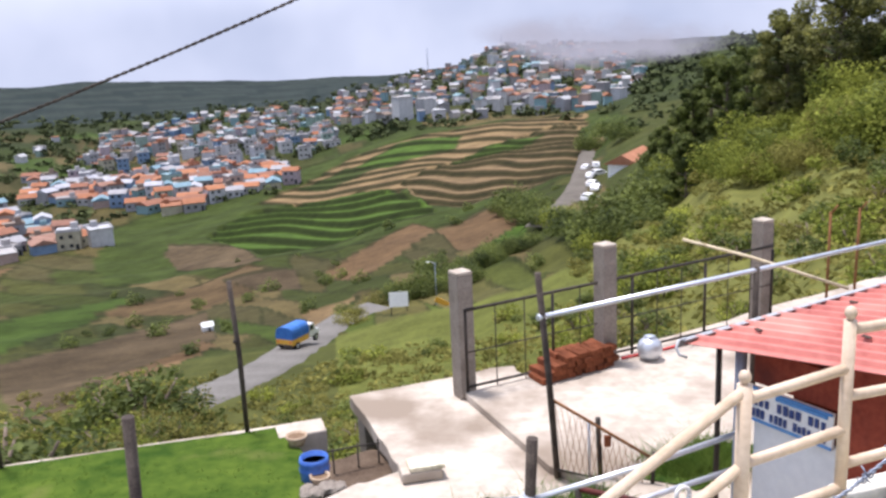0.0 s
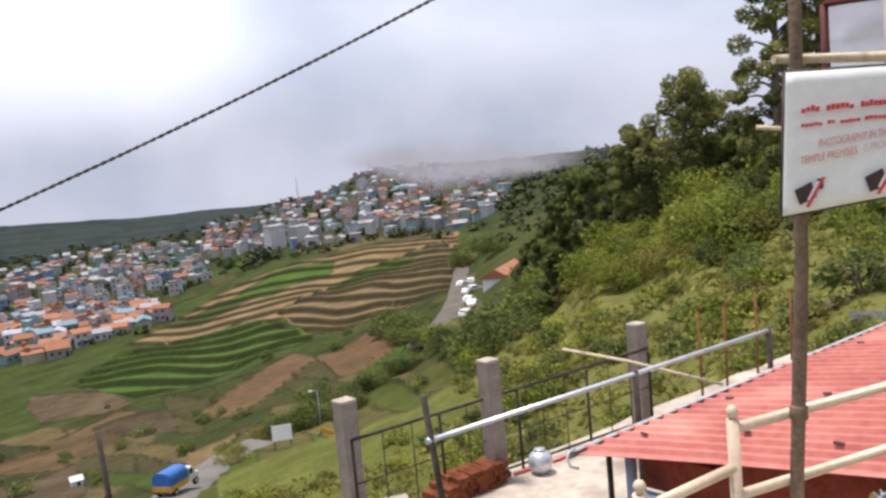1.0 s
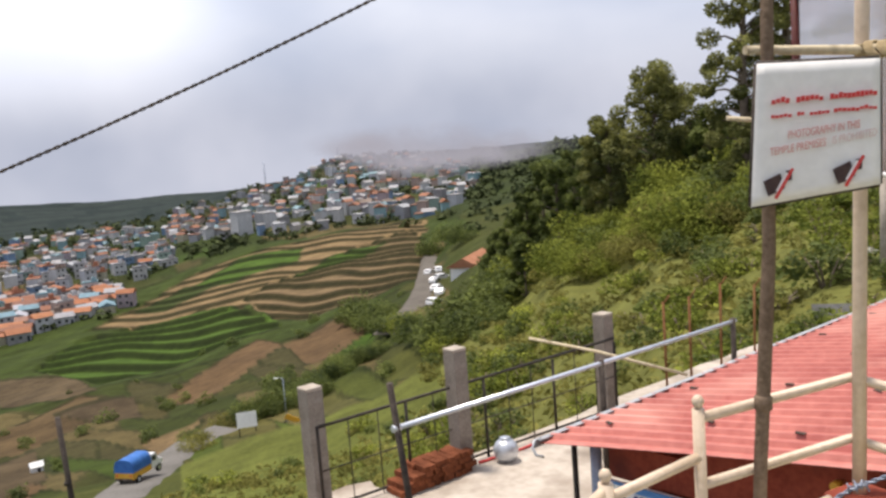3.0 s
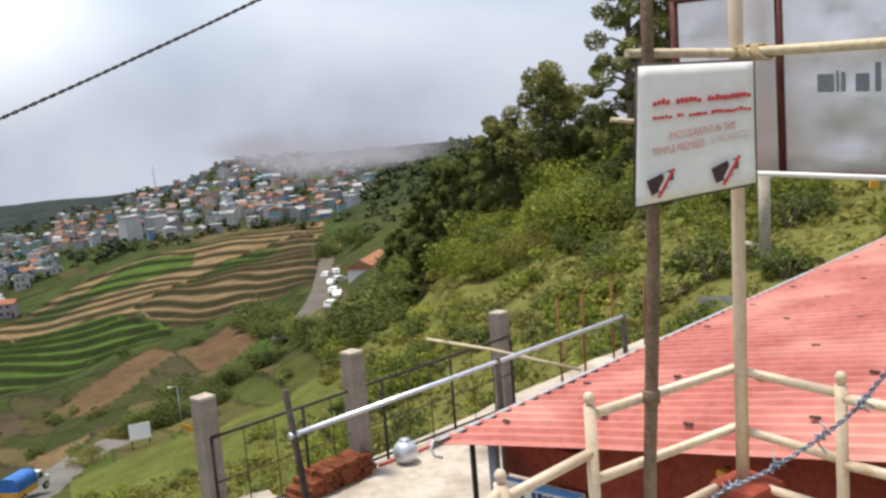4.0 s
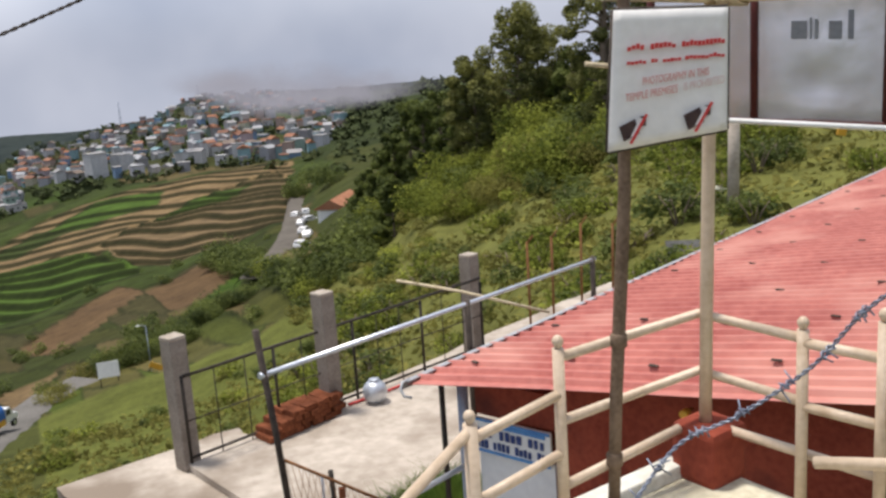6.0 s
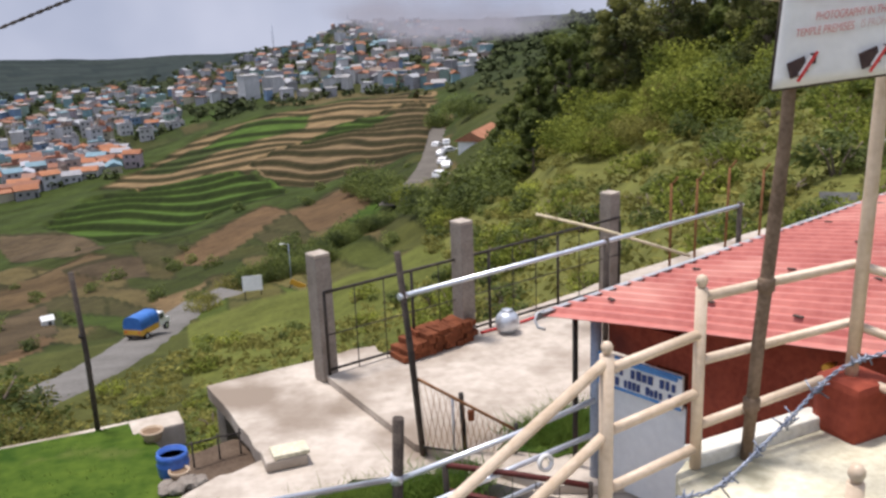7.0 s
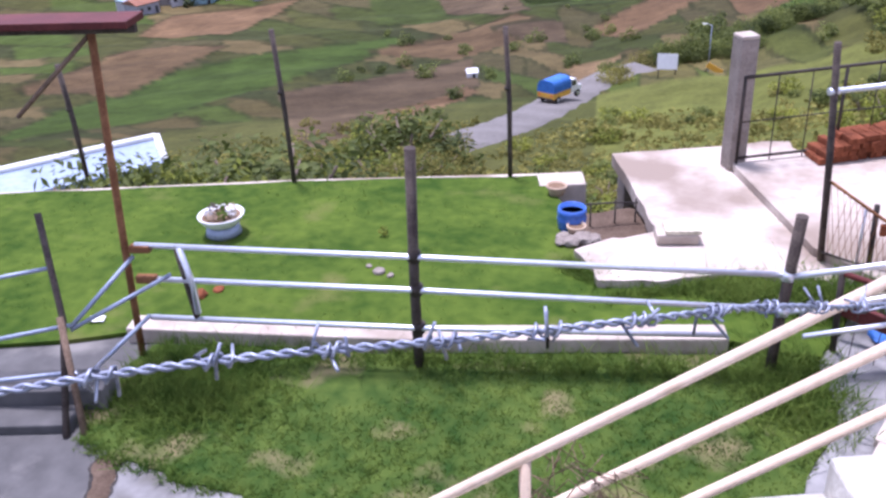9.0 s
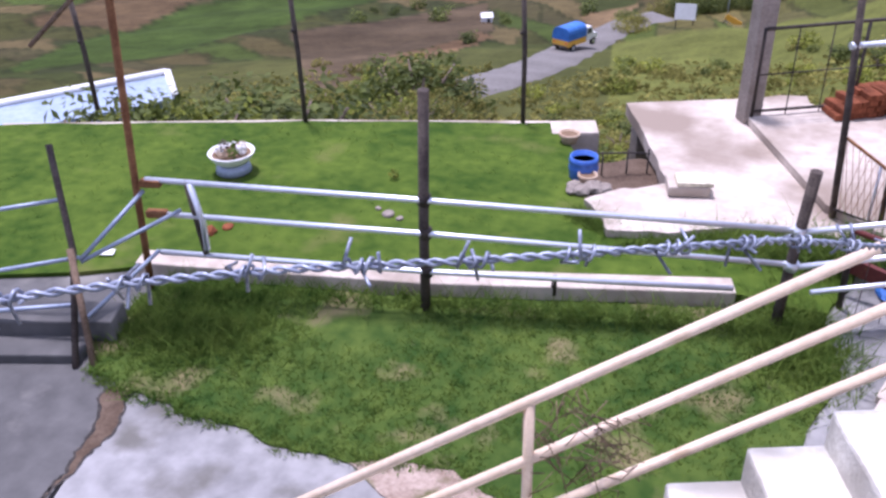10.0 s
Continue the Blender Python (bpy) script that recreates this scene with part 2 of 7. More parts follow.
RUBBER = material("rubber", (0.02, 0.02, 0.02), (0.04, 0.04, 0.04), 0.8, bump=0)
DARK_GLASS = material("window_glass", (0.02, 0.025, 0.03), (0.05, 0.055, 0.065), 0.1, bump=0)
PALE_BLUE = material("pale_blue_sheet", (0.20, 0.27, 0.36), (0.30, 0.37, 0.46), 0.5, scale=0.5, fine=5, bump=0.05)
ORANGE_ROOF = material("orange_tiles", (0.29, 0.125, 0.07), (0.42, 0.20, 0.12), 0.8, scale=0.6, fine=5, bump=0.2)
WALL_COLOURS = ((0.55, 0.54, 0.52), (0.26, 0.40, 0.42), (0.62, 0.61, 0.60), (0.22, 0.32, 0.46), (0.48, 0.36, 0.31), (0.58, 0.58, 0.58),
                (0.32, 0.42, 0.36), (0.46, 0.38, 0.40), (0.50, 0.46, 0.34), (0.34, 0.33, 0.33), (0.58, 0.58, 0.60), (0.40, 0.40, 0.42))
ROOF_COLOURS = ((0.36, 0.17, 0.10), (0.40, 0.20, 0.13), (0.34, 0.33, 0.33), (0.30, 0.16, 0.11), (0.48, 0.47, 0.47), (0.26, 0.37, 0.40), (0.28, 0.22, 0.18), (0.42, 0.40, 0.39), (0.46, 0.46, 0.47))
HOUSE_WALL = palette("house_wash", WALL_COLOURS)
HOUSE_ROOF = palette("house_roof", ROOF_COLOURS)
TILE_ROOF = palette("tiled_roof", ((0.36, 0.16, 0.09), (0.44, 0.20, 0.11), (0.28, 0.15, 0.11), (0.38, 0.37, 0.38), (0.34, 0.20, 0.15), (0.42, 0.18, 0.10), (0.46, 0.46, 0.49), (0.31, 0.15, 0.10), (0.22, 0.33, 0.38)))
CRACK = material("dark_crack", (0.030, 0.028, 0.026), (0.07, 0.062, 0.055), 0.95, scale=5, fine=30, bump=0.3)
FAR_WALL = palette("far_house_wash", WALL_COLOURS, islands=True)
FAR_ROOF = palette("far_house_roof", ROOF_COLOURS, islands=True)


def leafy(m, share=0.42):
    """Lets light through thin leaves."""
    n, l = m.node_tree.nodes, m.node_tree.links
    bsdf = n["Principled BSDF"]
    colour = bsdf.inputs["Base Color"].links[0].from_socket
    thin, mix = n.new("ShaderNodeBsdfTranslucent"), n.new("ShaderNodeMixShader")
    mix.inputs[0].default_value = share
    l.new(colour, thin.inputs[0])
    l.new(bsdf.outputs[0], mix.inputs[1])
    l.new(thin.outputs[0], mix.inputs[2])
    l.new(mix.outputs[0], n["Material Output"].inputs[0])


for leaf_paint in (BLADE, LEAF, LEAF_OLIVE, LEAF_DARK, LEAF_DEEP):
    leafy(leaf_paint)

# ---- building helpers ----


def link(name, bm, mats, parent=None, label="", smooth=False):
    me = bpy.data.meshes.new(name)
    bm.to_mesh(me)
    bm.free()
    for m in mats if isinstance(mats, (list, tuple)) else [mats]:
        me.materials.append(m)
    if smooth:
        me.polygons.foreach_set("use_smooth", [True] * len(me.polygons))
    ob = new(name, me)
    if parent:
        ob.parent = parent
    return tagged(ob, label)


def part(name, bm, mat, parent, label="", smooth=False):
    return link(name, bm, mat, parent, label, smooth)


def thing(name, label, category, group="", kind="", at=None):
    return tagged(place(new(name), at), label, category, group, kind)


def place(ob, m):
    if m is not None:
        ob.matrix_basis = m
    return ob


def box(size, at=(0, 0, 0), turn=None, bevel=0.0, bm=None):
    """A block about its centre; bevel rounds its edges."""
    b = bmesh.new()
    bmesh.ops.create_cube(b, size=1.0, matrix=Matrix.Diagonal((*size, 1)))
    if bevel:
        bmesh.ops.bevel(b, geom=b.edges[:], offset=bevel, segments=2, affect="EDGES", profile=0.6)
    b.transform(Matrix.Translation(at) @ (turn.to_4x4() if turn else Matrix()))
    return merge(bm, b)


def merge(bm, extra):
    if bm is None:
        return extra
    me = bpy.data.meshes.new("scratch")
    extra.to_mesh(me)
    extra.free()
    bm.from_mesh(me)
    bpy.data.meshes.remove(me)
    return bm


def tube(points, radius, sides=10, bm=None, caps=True, wobble=0.0):
    """A round bar along points; radius may be one number or one for each point."""
    pts = [Vector(p) for p in points]
    radii = radius if isinstance(radius, (list, tuple)) else [radius] * len(pts)
    bm = bm or bmesh.new()
    rings, side = [], None
    for k, p in enumerate(pts):
        way = (pts[min(k + 1, len(pts) - 1)] - pts[max(k - 1, 0)]).normalized()
        if side is None:
            side = way.orthogonal().normalized()
        side = (side - way * side.dot(way)).normalized()
        other = way.cross(side)
        rr = radii[k] * (1 + wobble * (random.random() - 0.5))
        rings.append([bm.verts.new(p + rr * (math.cos(a) * side + math.sin(a) * other)) for a in (2 * math.pi * j / sides for j in range(sides))])
    for a, b in zip(rings, rings[1:]):
        for j in range(sides):
            bm.faces.new((a[j], a[(j + 1) % sides], b[(j + 1) % sides], b[j])).smooth = True
    if caps:
        bm.faces.new(rings[0][::-1])
        bm.faces.new(rings[-1])
    return bm


def lathe(profile, sides=24, bm=None, at=(0, 0, 0)):
    """A turned shape from (radius, height) pairs."""
    bm = bm or bmesh.new()
    rings = [[bm.verts.new(Vector(at) + Vector((r * math.cos(2 * math.pi * j / sides), r * math.sin(2 * math.pi * j / sides), z))) for j in range(sides)] for r, z in profile]
    for a, b in zip(rings, rings[1:]):
        for j in range(sides):
            bm.faces.new((a[j], a[(j + 1) % sides], b[(j + 1) % sides], b[j])).smooth = True
    bm.faces.new(rings[0][::-1])
    bm.faces.new(rings[-1])
    return bm


def slab(outline, top, thick, bm=None, jitter=0.0, cuts=0):
    """A flat plate of the given outline (x, y), with its top at that height. cuts and jitter: a broken edge."""
    pts = []
    for k, p in enumerate(outline):
        q = outline[(k + 1) % len(outline)]
        for j in range(cuts + 1):
            u = j / (cuts + 1)
            x, y = p[0] + (q[0] - p[0]) * u, p[1] + (q[1] - p[1]) * u
            dx, dy = (1.6 * noise.noise(Vector((x * 1.7, y * 1.7, s))) + 0.7 * noise.noise(Vector((x * 6, y * 6, s))) for s in (0.3, 5.7))
            pts.append((x + jitter * dx, y + jitter * dy))
    bm = bm or bmesh.new()
    lo = [bm.verts.new((x, y, top - thick)) for x, y in pts]
    hi = [bm.verts.new((x, y, top)) for x, y in pts]
    bm.faces.new(hi)
    bm.faces.new(lo[::-1])
    for k in range(len(pts)):
        j = (k + 1) % len(pts)
        bm.faces.new((lo[k], lo[j], hi[j], hi[k]))
    bmesh.ops.recalc_face_normals(bm, faces=bm.faces[:])
    return bm


def leaves(bm, centre, spread, count, size, droop=0.0):
    """Small bent leaf sprays scattered in an uneven clump."""
    for _ in range(count):
        d = Vector((random.gauss(0, 1), random.gauss(0, 1), random.gauss(0, 1))).normalized() * random.uniform(0.45, 1.0) ** 0.6
        p = Vector(centre) + Vector((d.x * spread[0], d.y * spread[1], d.z * spread[2]))
        a = Vector((random.gauss(0, 1), random.gauss(0, 1), random.gauss(0, 0.6) - droop)).normalized()
        b = a.cross(d + Vector((0.01, 0.02, 0.3))).normalized()
        s = size * random.uniform(0.6, 1.4)
        v = [bm.verts.new(p + a * s * x + b * s * y + d * s * z) for x, y, z in ((-1, 0, 0), (0, -0.55, 0.15), (1, 0, -0.1), (0, 0.55, 0.15))]
        bm.faces.new((v[0], v[1], v[2]))
        bm.faces.new((v[0], v[2], v[3]))
    return bm


# ---- ground ----
RADII = (0, 9, 14, 25, 45, 72, 110, 170, 250, 350, 500, 750, 1100, 1700, 3000, 4600)
PROFILE = {
    -180: (2, 1, 0, 0, 2, 4, 7, 12, 20, 25, 30, 30, 20, 0, -60, -80),
    -80: (-0.5, -0.5, -1.5, -6, -13, -20, -30, -42, -54, -63, -66, -70, -76, -92, -170, -260),
    -45: (-0.5, -0.5, -2.0, -8, -15, -22, -32, -44, -56, -63, -66, -70, -74, -57, -170, -260),
    -20: (-0.5, -0.5, -2.2, -8, -15, -22, -32, -44, -55, -62, -66, -70, -74, -57, -170, -260),
    -10: (-0.5, -0.5, -2.2, -8, -15, -22, -31, -42, -50, -57, -62, -67, -71, -72, -170, -260),
    0: (-0.5, -0.5, -2.2, -8, -14.5, -21, -28, -36, -42, -45, -48, -50, -40, -74, -170, -260),
    4: (-0.5, -0.5, -2.2, -8, -14, -20, -26, -33, -38, -41, -44, -39, -18, -35, -80, -90),
    8: (-0.5, -0.5, -2.2, -7, -13, -18, -23, -28, -34, -38, -42, -38, -21, -30, -80, -90),
    13: (-0.5, -0.5, -1.8, -6, -10.5, -14, -18, -21, -25, -30, -34, -33, -20, -35, -80, -90),
    18: (-0.5, -0.5, -1.4, -4.5, -7.5, -9.5, -11, -13, -16, -20, -24, -26, -18, -30, -80, -90),
    25: (-0.5, -0.5, -1.0, -2.5, -4.0, -4.8, -5, -5.5, -6, -8, -11, -15, -14, -20, -80, -90),
    35: (-0.5, -0.5, -0.6, -1.0, -0.8, 0.0, 1, 2, 3, 3, 2, 0, -4, -10, -80, -90),
    55: (-0.5, -0.5, -0.4, 0.5, 2.5, 4.5, 7, 10, 14, 16, 18, 18, 14, 0, -80, -90),
    100: (0, 0, 0, 0.5, 3, 6, 10, 16, 24, 30, 36, 40, 40, 10, -80, -90),
    180: (2, 1, 0, 0, 2, 4, 7, 12, 20, 25, 30, 30, 20, 0, -60, -80),
}


def ease(a, b, u):
    return a + (b - a) * u * u * (3 - 2 * u)


def height(az, r):
    """The ground's height at a bearing (degrees, clockwise from +y) and a distance."""
    keys = sorted(PROFILE)
    hi = next(k for k in keys[1:] if az <= k)
    lo = keys[keys.index(hi) - 1]
    u = (az - lo) / (hi - lo)
    n = next((i for i in range(1, len(RADII) - 1) if r <= RADII[i]), len(RADII) - 1)
    v = (r - RADII[n - 1]) / (RADII[n] - RADII[n - 1])
    a = PROFILE[lo][n - 1] * (1 - v) + PROFILE[lo][n] * v
    b = PROFILE[hi][n - 1] * (1 - v) + PROFILE[hi][n] * v
    return ease(a, b, u)


def spot(az, r, lift=0.0):
    """A place on the ground at a bearing and a distance."""
    return Vector((r * math.sin(radians(az)), r * math.cos(radians(az)), height(az, r) + lift))


def polar(x, y):
    return math.degrees(math.atan2(x, y)), math.hypot(x, y)


def inside(az, r, outline):
    """Whether a bearing and distance lie inside an outline of such pairs."""
    hit = False
    for (a, p), (b, q) in zip(outline, outline[1:] + outline[:1]):
        if (p > r) != (q > r) and az < a + (b - a) * (r - p) / (q - p):
            hit = not hit
    return hit


OLIVE, GREEN, BRIGHT, DEEP = (0.058, 0.056, 0.018), (0.038, 0.052, 0.013), (0.052, 0.090, 0.015), (0.026, 0.032, 0.015)
TAN, EARTH, UMBER, REDDISH = (0.185, 0.125, 0.064), (0.100, 0.067, 0.034), (0.080, 0.058, 0.034), (0.128, 0.080, 0.042)
FIELDS = []
TERRACES = []


def field(colour, outline, step=None):
    FIELDS.append((colour, outline))
    if step:
        TERRACES.append((outline, step))


field(GREEN, [(-22, 230), (-9, 215), (-2, 200), (8, 225), (12, 330), (10, 460), (-4, 520), (-14, 420), (-22, 350)])
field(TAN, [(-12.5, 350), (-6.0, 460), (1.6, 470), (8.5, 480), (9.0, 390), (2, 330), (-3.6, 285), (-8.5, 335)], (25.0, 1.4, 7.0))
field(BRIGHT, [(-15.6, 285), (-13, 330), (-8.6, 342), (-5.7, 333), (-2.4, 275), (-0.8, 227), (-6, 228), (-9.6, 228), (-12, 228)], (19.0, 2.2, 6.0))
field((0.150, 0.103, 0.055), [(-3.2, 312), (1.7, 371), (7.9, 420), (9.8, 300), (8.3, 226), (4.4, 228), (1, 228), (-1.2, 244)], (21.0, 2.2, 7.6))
field(BRIGHT, [(-6.0, 420), (-3.0, 455), (1.0, 440), (0.6, 400), (-4.0, 385)])
field(GREEN, [(-9.5, 395), (-6.2, 430), (-4.5, 400), (-8.0, 372)])
field(BRIGHT, [(0.0, 350), (2.5, 385), (6.5, 395), (4.5, 352)])
field(UMBER, [(-18, 290), (-13.8, 262), (-12.0, 212), (-14.4, 215), (-17.5, 240)])
field(REDDISH, [(-8.6, 183), (-2.4, 218), (-0.8, 196), (-6.2, 154)])
field(REDDISH, [(-1.2, 198), (4.6, 212), (4.3, 152), (0.6, 160)])
field(BRIGHT, [(2.2, 154), (4.8, 182), (5.2, 141), (3.2, 124)])
field(UMBER, [(-28.5, 122), (-16, 153), (-15.5, 112), (-22.6, 62), (-27.8, 66)])
field(REDDISH, [(-22.5, 92), (-16.5, 112), (-15.6, 104), (-22.3, 68)])
field(REDDISH, [(-36.5, 262), (-34.2, 290), (-26.4, 285), (-31, 234)])
field((0.044, 0.070, 0.014), [(-46, 125), (-35, 182), (-20.6, 202), (-20.5, 184), (-27, 150), (-36, 118)])
field(EARTH, [(-22.9, 180), (-13.0, 213), (-10.2, 183), (-17.1, 153)])
field(EARTH, [(-44, 190), (-36, 232), (-31, 215), (-38, 160)])
field(UMBER, [(-14.9, 197), (-10.2, 195), (-9.8, 165), (-12.2, 168)])
field(TAN, [(-10.4, 128), (-6.2, 130), (-9.3, 106)])
field(EARTH, [(-60, 120), (-48, 150), (-46, 110), (-58, 90)])


def cover(az, r, z):
    """The ground's colour: darker from 95 to 215 m, bluish distance haze mixed in past 1000 m."""
    p = Vector((r * math.sin(radians(az)), r * math.cos(radians(az)), 0))
    u = 0.5 + 0.5 * noise.noise(p * 0.02)
    v = 0.5 + 0.5 * noise.noise(p * 0.11 + Vector((7, 3, 1)))
    a, b = Vector(OLIVE), Vector(GREEN)
    if r > 420:
        a, b = Vector(GREEN), Vector(DEEP)
    c = a.lerp(b, u)
    if r < 120 and az > -8:
        c = c.lerp(Vector((0.150, 0.150, 0.042) if az > 9 else (0.115, 0.125, 0.030)), 0.75)
    elif r < 90:
        c = c.lerp(Vector((0.080, 0.080, 0.024)), 0.4)
    wob = 1.0 * noise.noise(p * 0.03 + Vector((0, 9, 0)))
    if 95 < r < 1000 and az < 10:
        band = (r + 6.5 * az + 8 * noise.noise(Vector((az * 0.2, r * 0.01, 3)))) / (15 + r * 0.03)
        strip = az / 4.5 + 0.37 * math.floor(band) + 0.25 * noise.noise(Vector((az * 0.1, band, 0)))
        pick = (math.sin(math.floor(band) * 12.9898 + math.floor(strip) * 78.233) * 43758.5453) % 1.0
        plot = Vector((OLIVE, GREEN, BRIGHT, EARTH, GREEN, UMBER, OLIVE, TAN, DEEP)[int(pick * 9)])
        c = c.lerp(plot, 0.46)
        if band % 1.0 > 0.86 or strip % 1.0 > 0.95:
            c = c.lerp(Vector((0.022, 0.027, 0.009)), 0.6)
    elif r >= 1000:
        # far ridge: the blue of distance haze is put into the ground colour
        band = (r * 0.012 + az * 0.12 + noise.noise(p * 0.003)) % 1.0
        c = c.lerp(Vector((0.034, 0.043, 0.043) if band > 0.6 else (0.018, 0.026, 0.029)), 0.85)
    for colour, outline in FIELDS:
        here = inside(az + wob * 0.5, r * (1 + 0.012 * wob), outline)
        if here:
            c = Vector(colour) * (0.78 + 0.44 * v)
        if here != inside(az + wob * 0.5, r * (1.014 + 0.012 * wob), outline):
            c = c.lerp(Vector((0.020, 0.025, 0.008)), 0.7)
    return c * (0.8 + 0.4 * v) * (0.82 if 95 < r < 215 and az < 8 else 1.0 if 215 <= r < 620 and az < 12 else 1.0)


def stepped(az, r):
    """The height with the terraces cut in, and how far up a bank this place lies."""
    z, bank = height(az, r), 0.0
    if r > 14:
        p = Vector((r * math.sin(radians(az)), r * math.cos(radians(az)), 0))
        if not any(inside(az, r, outline) for outline, _ in TERRACES):
            z += noise.noise(p * 0.06) * min(0.9, r * 0.008) + noise.noise(p * 0.35) * min(0.25, r * 0.004)
        z += noise.noise(p * 0.012) * min(4.0, r * 0.006)
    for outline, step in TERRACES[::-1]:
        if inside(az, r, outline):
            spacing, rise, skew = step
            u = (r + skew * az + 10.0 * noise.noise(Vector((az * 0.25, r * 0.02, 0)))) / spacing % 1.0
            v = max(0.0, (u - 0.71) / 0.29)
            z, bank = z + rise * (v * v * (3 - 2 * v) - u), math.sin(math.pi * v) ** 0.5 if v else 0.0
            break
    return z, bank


def make_ground():
    turns = [-180 + 6 * k for k in range(18)] + [-72 + 2 * k for k in range(8)] + [-56 + 0.32 * k for k in range(119)] + [-17.92 + 0.16 * k for k in range(188)] + [12.32 + 0.32 * k for k in range(152)] + [61.5 + 3 * k for k in range(14)] + [104 + 6 * k for k in range(13)]
    rings = [0.5, 5, 9, 11] + [12.5 * 16 ** (k / 110) for k in range(110)] + [200 * 2.45 ** (k / 160) for k in range(160)] + [490 * (4600 / 490) ** (k / 70) for k in range(71)]
    verts, tints = [], []
    for r in rings:
        for az in turns:
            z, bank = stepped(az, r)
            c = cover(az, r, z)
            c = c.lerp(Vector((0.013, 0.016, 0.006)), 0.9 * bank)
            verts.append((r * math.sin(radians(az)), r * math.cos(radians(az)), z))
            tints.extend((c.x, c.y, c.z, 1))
    w, faces = len(turns), []
    for j in range(len(rings) - 1):
        for k in range(w):
            q = (k + 1) % w
            faces.append((j * w + k, j * w + q, (j + 1) * w + q, (j + 1) * w + k))
    me = bpy.data.meshes.new("ground")
    me.from_pydata(verts, [], [f[::-1] for f in faces])
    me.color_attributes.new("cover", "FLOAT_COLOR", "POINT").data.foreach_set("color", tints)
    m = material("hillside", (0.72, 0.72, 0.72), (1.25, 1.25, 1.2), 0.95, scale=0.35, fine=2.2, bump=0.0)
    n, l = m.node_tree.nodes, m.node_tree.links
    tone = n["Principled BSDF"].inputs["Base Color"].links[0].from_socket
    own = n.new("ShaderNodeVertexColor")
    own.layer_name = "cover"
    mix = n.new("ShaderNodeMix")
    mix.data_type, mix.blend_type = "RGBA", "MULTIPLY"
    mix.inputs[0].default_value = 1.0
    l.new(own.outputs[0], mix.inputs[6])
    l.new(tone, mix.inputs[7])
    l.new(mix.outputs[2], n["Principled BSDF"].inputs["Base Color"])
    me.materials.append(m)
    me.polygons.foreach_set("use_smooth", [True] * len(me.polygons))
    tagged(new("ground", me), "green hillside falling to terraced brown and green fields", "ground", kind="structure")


make_ground()


def surface(x, y):
    az, r = polar(x, y)
    return stepped(az, r)[0]


def make_road(name, line, mat):
    pts = []
    for k in range(len(line) - 1):
        p0, p1, p2, p3 = (Vector(line[min(max(k + d, 0), len(line) - 1)]) for d in (-1, 0, 1, 2))
        for j in range(10):
            u = j / 10
            pts.append(0.5 * (2 * p1 + (p2 - p0) * u + (2 * p0 - 5 * p1 + 4 * p2 - p3) * u * u + (3 * p1 - p0 - 3 * p2 + p3) * u ** 3))
    bm, rows = bmesh.new(), []
    for k, p in enumerate(pts):
        way = (pts[min(k + 1, len(pts) - 1)] - pts[max(k - 1, 0)]).normalized()
        side = Vector((way.y, -way.x))
        zs = [surface(*(p + side * w)) for w in (-2.3, -1.2, 0, 1.2, 2.3)]
        z = max(zs) * 0.6 + sum(zs) / 5 * 0.4 + 0.12
        rows.append([bm.verts.new((p.x + side.x * w, p.y + side.y * w, z - d)) for w, d in ((-3.5, 1.4), (-2.3, 0), (-1.2, 0), (0, 0), (1.2, 0), (2.3, 0), (3.5, 1.4))])
    for a, b in zip(rows, rows[1:]):
        for j in range(6):
            bm.faces.new((a[j], a[j + 1], b[j + 1], b[j]))
    bmesh.ops.recalc_face_normals(bm, faces=bm.faces[:])
    tagged(link(name, bm, mat, smooth=True), "worn grey asphalt hill road along the slope", "road", kind="structure")


make_road("road", [(-18.6, 50), (-17.3, 60), (-16.6, 71), (-16.1, 83), (-15.0, 96), (-12.6, 105), (-9.0, 110)], ASPHALT)
make_road("road_upper", [(14.5, 147), (17, 153), (22, 168), (27, 188), (31, 207), (35, 228), (46, 290)], ROAD_DUST)


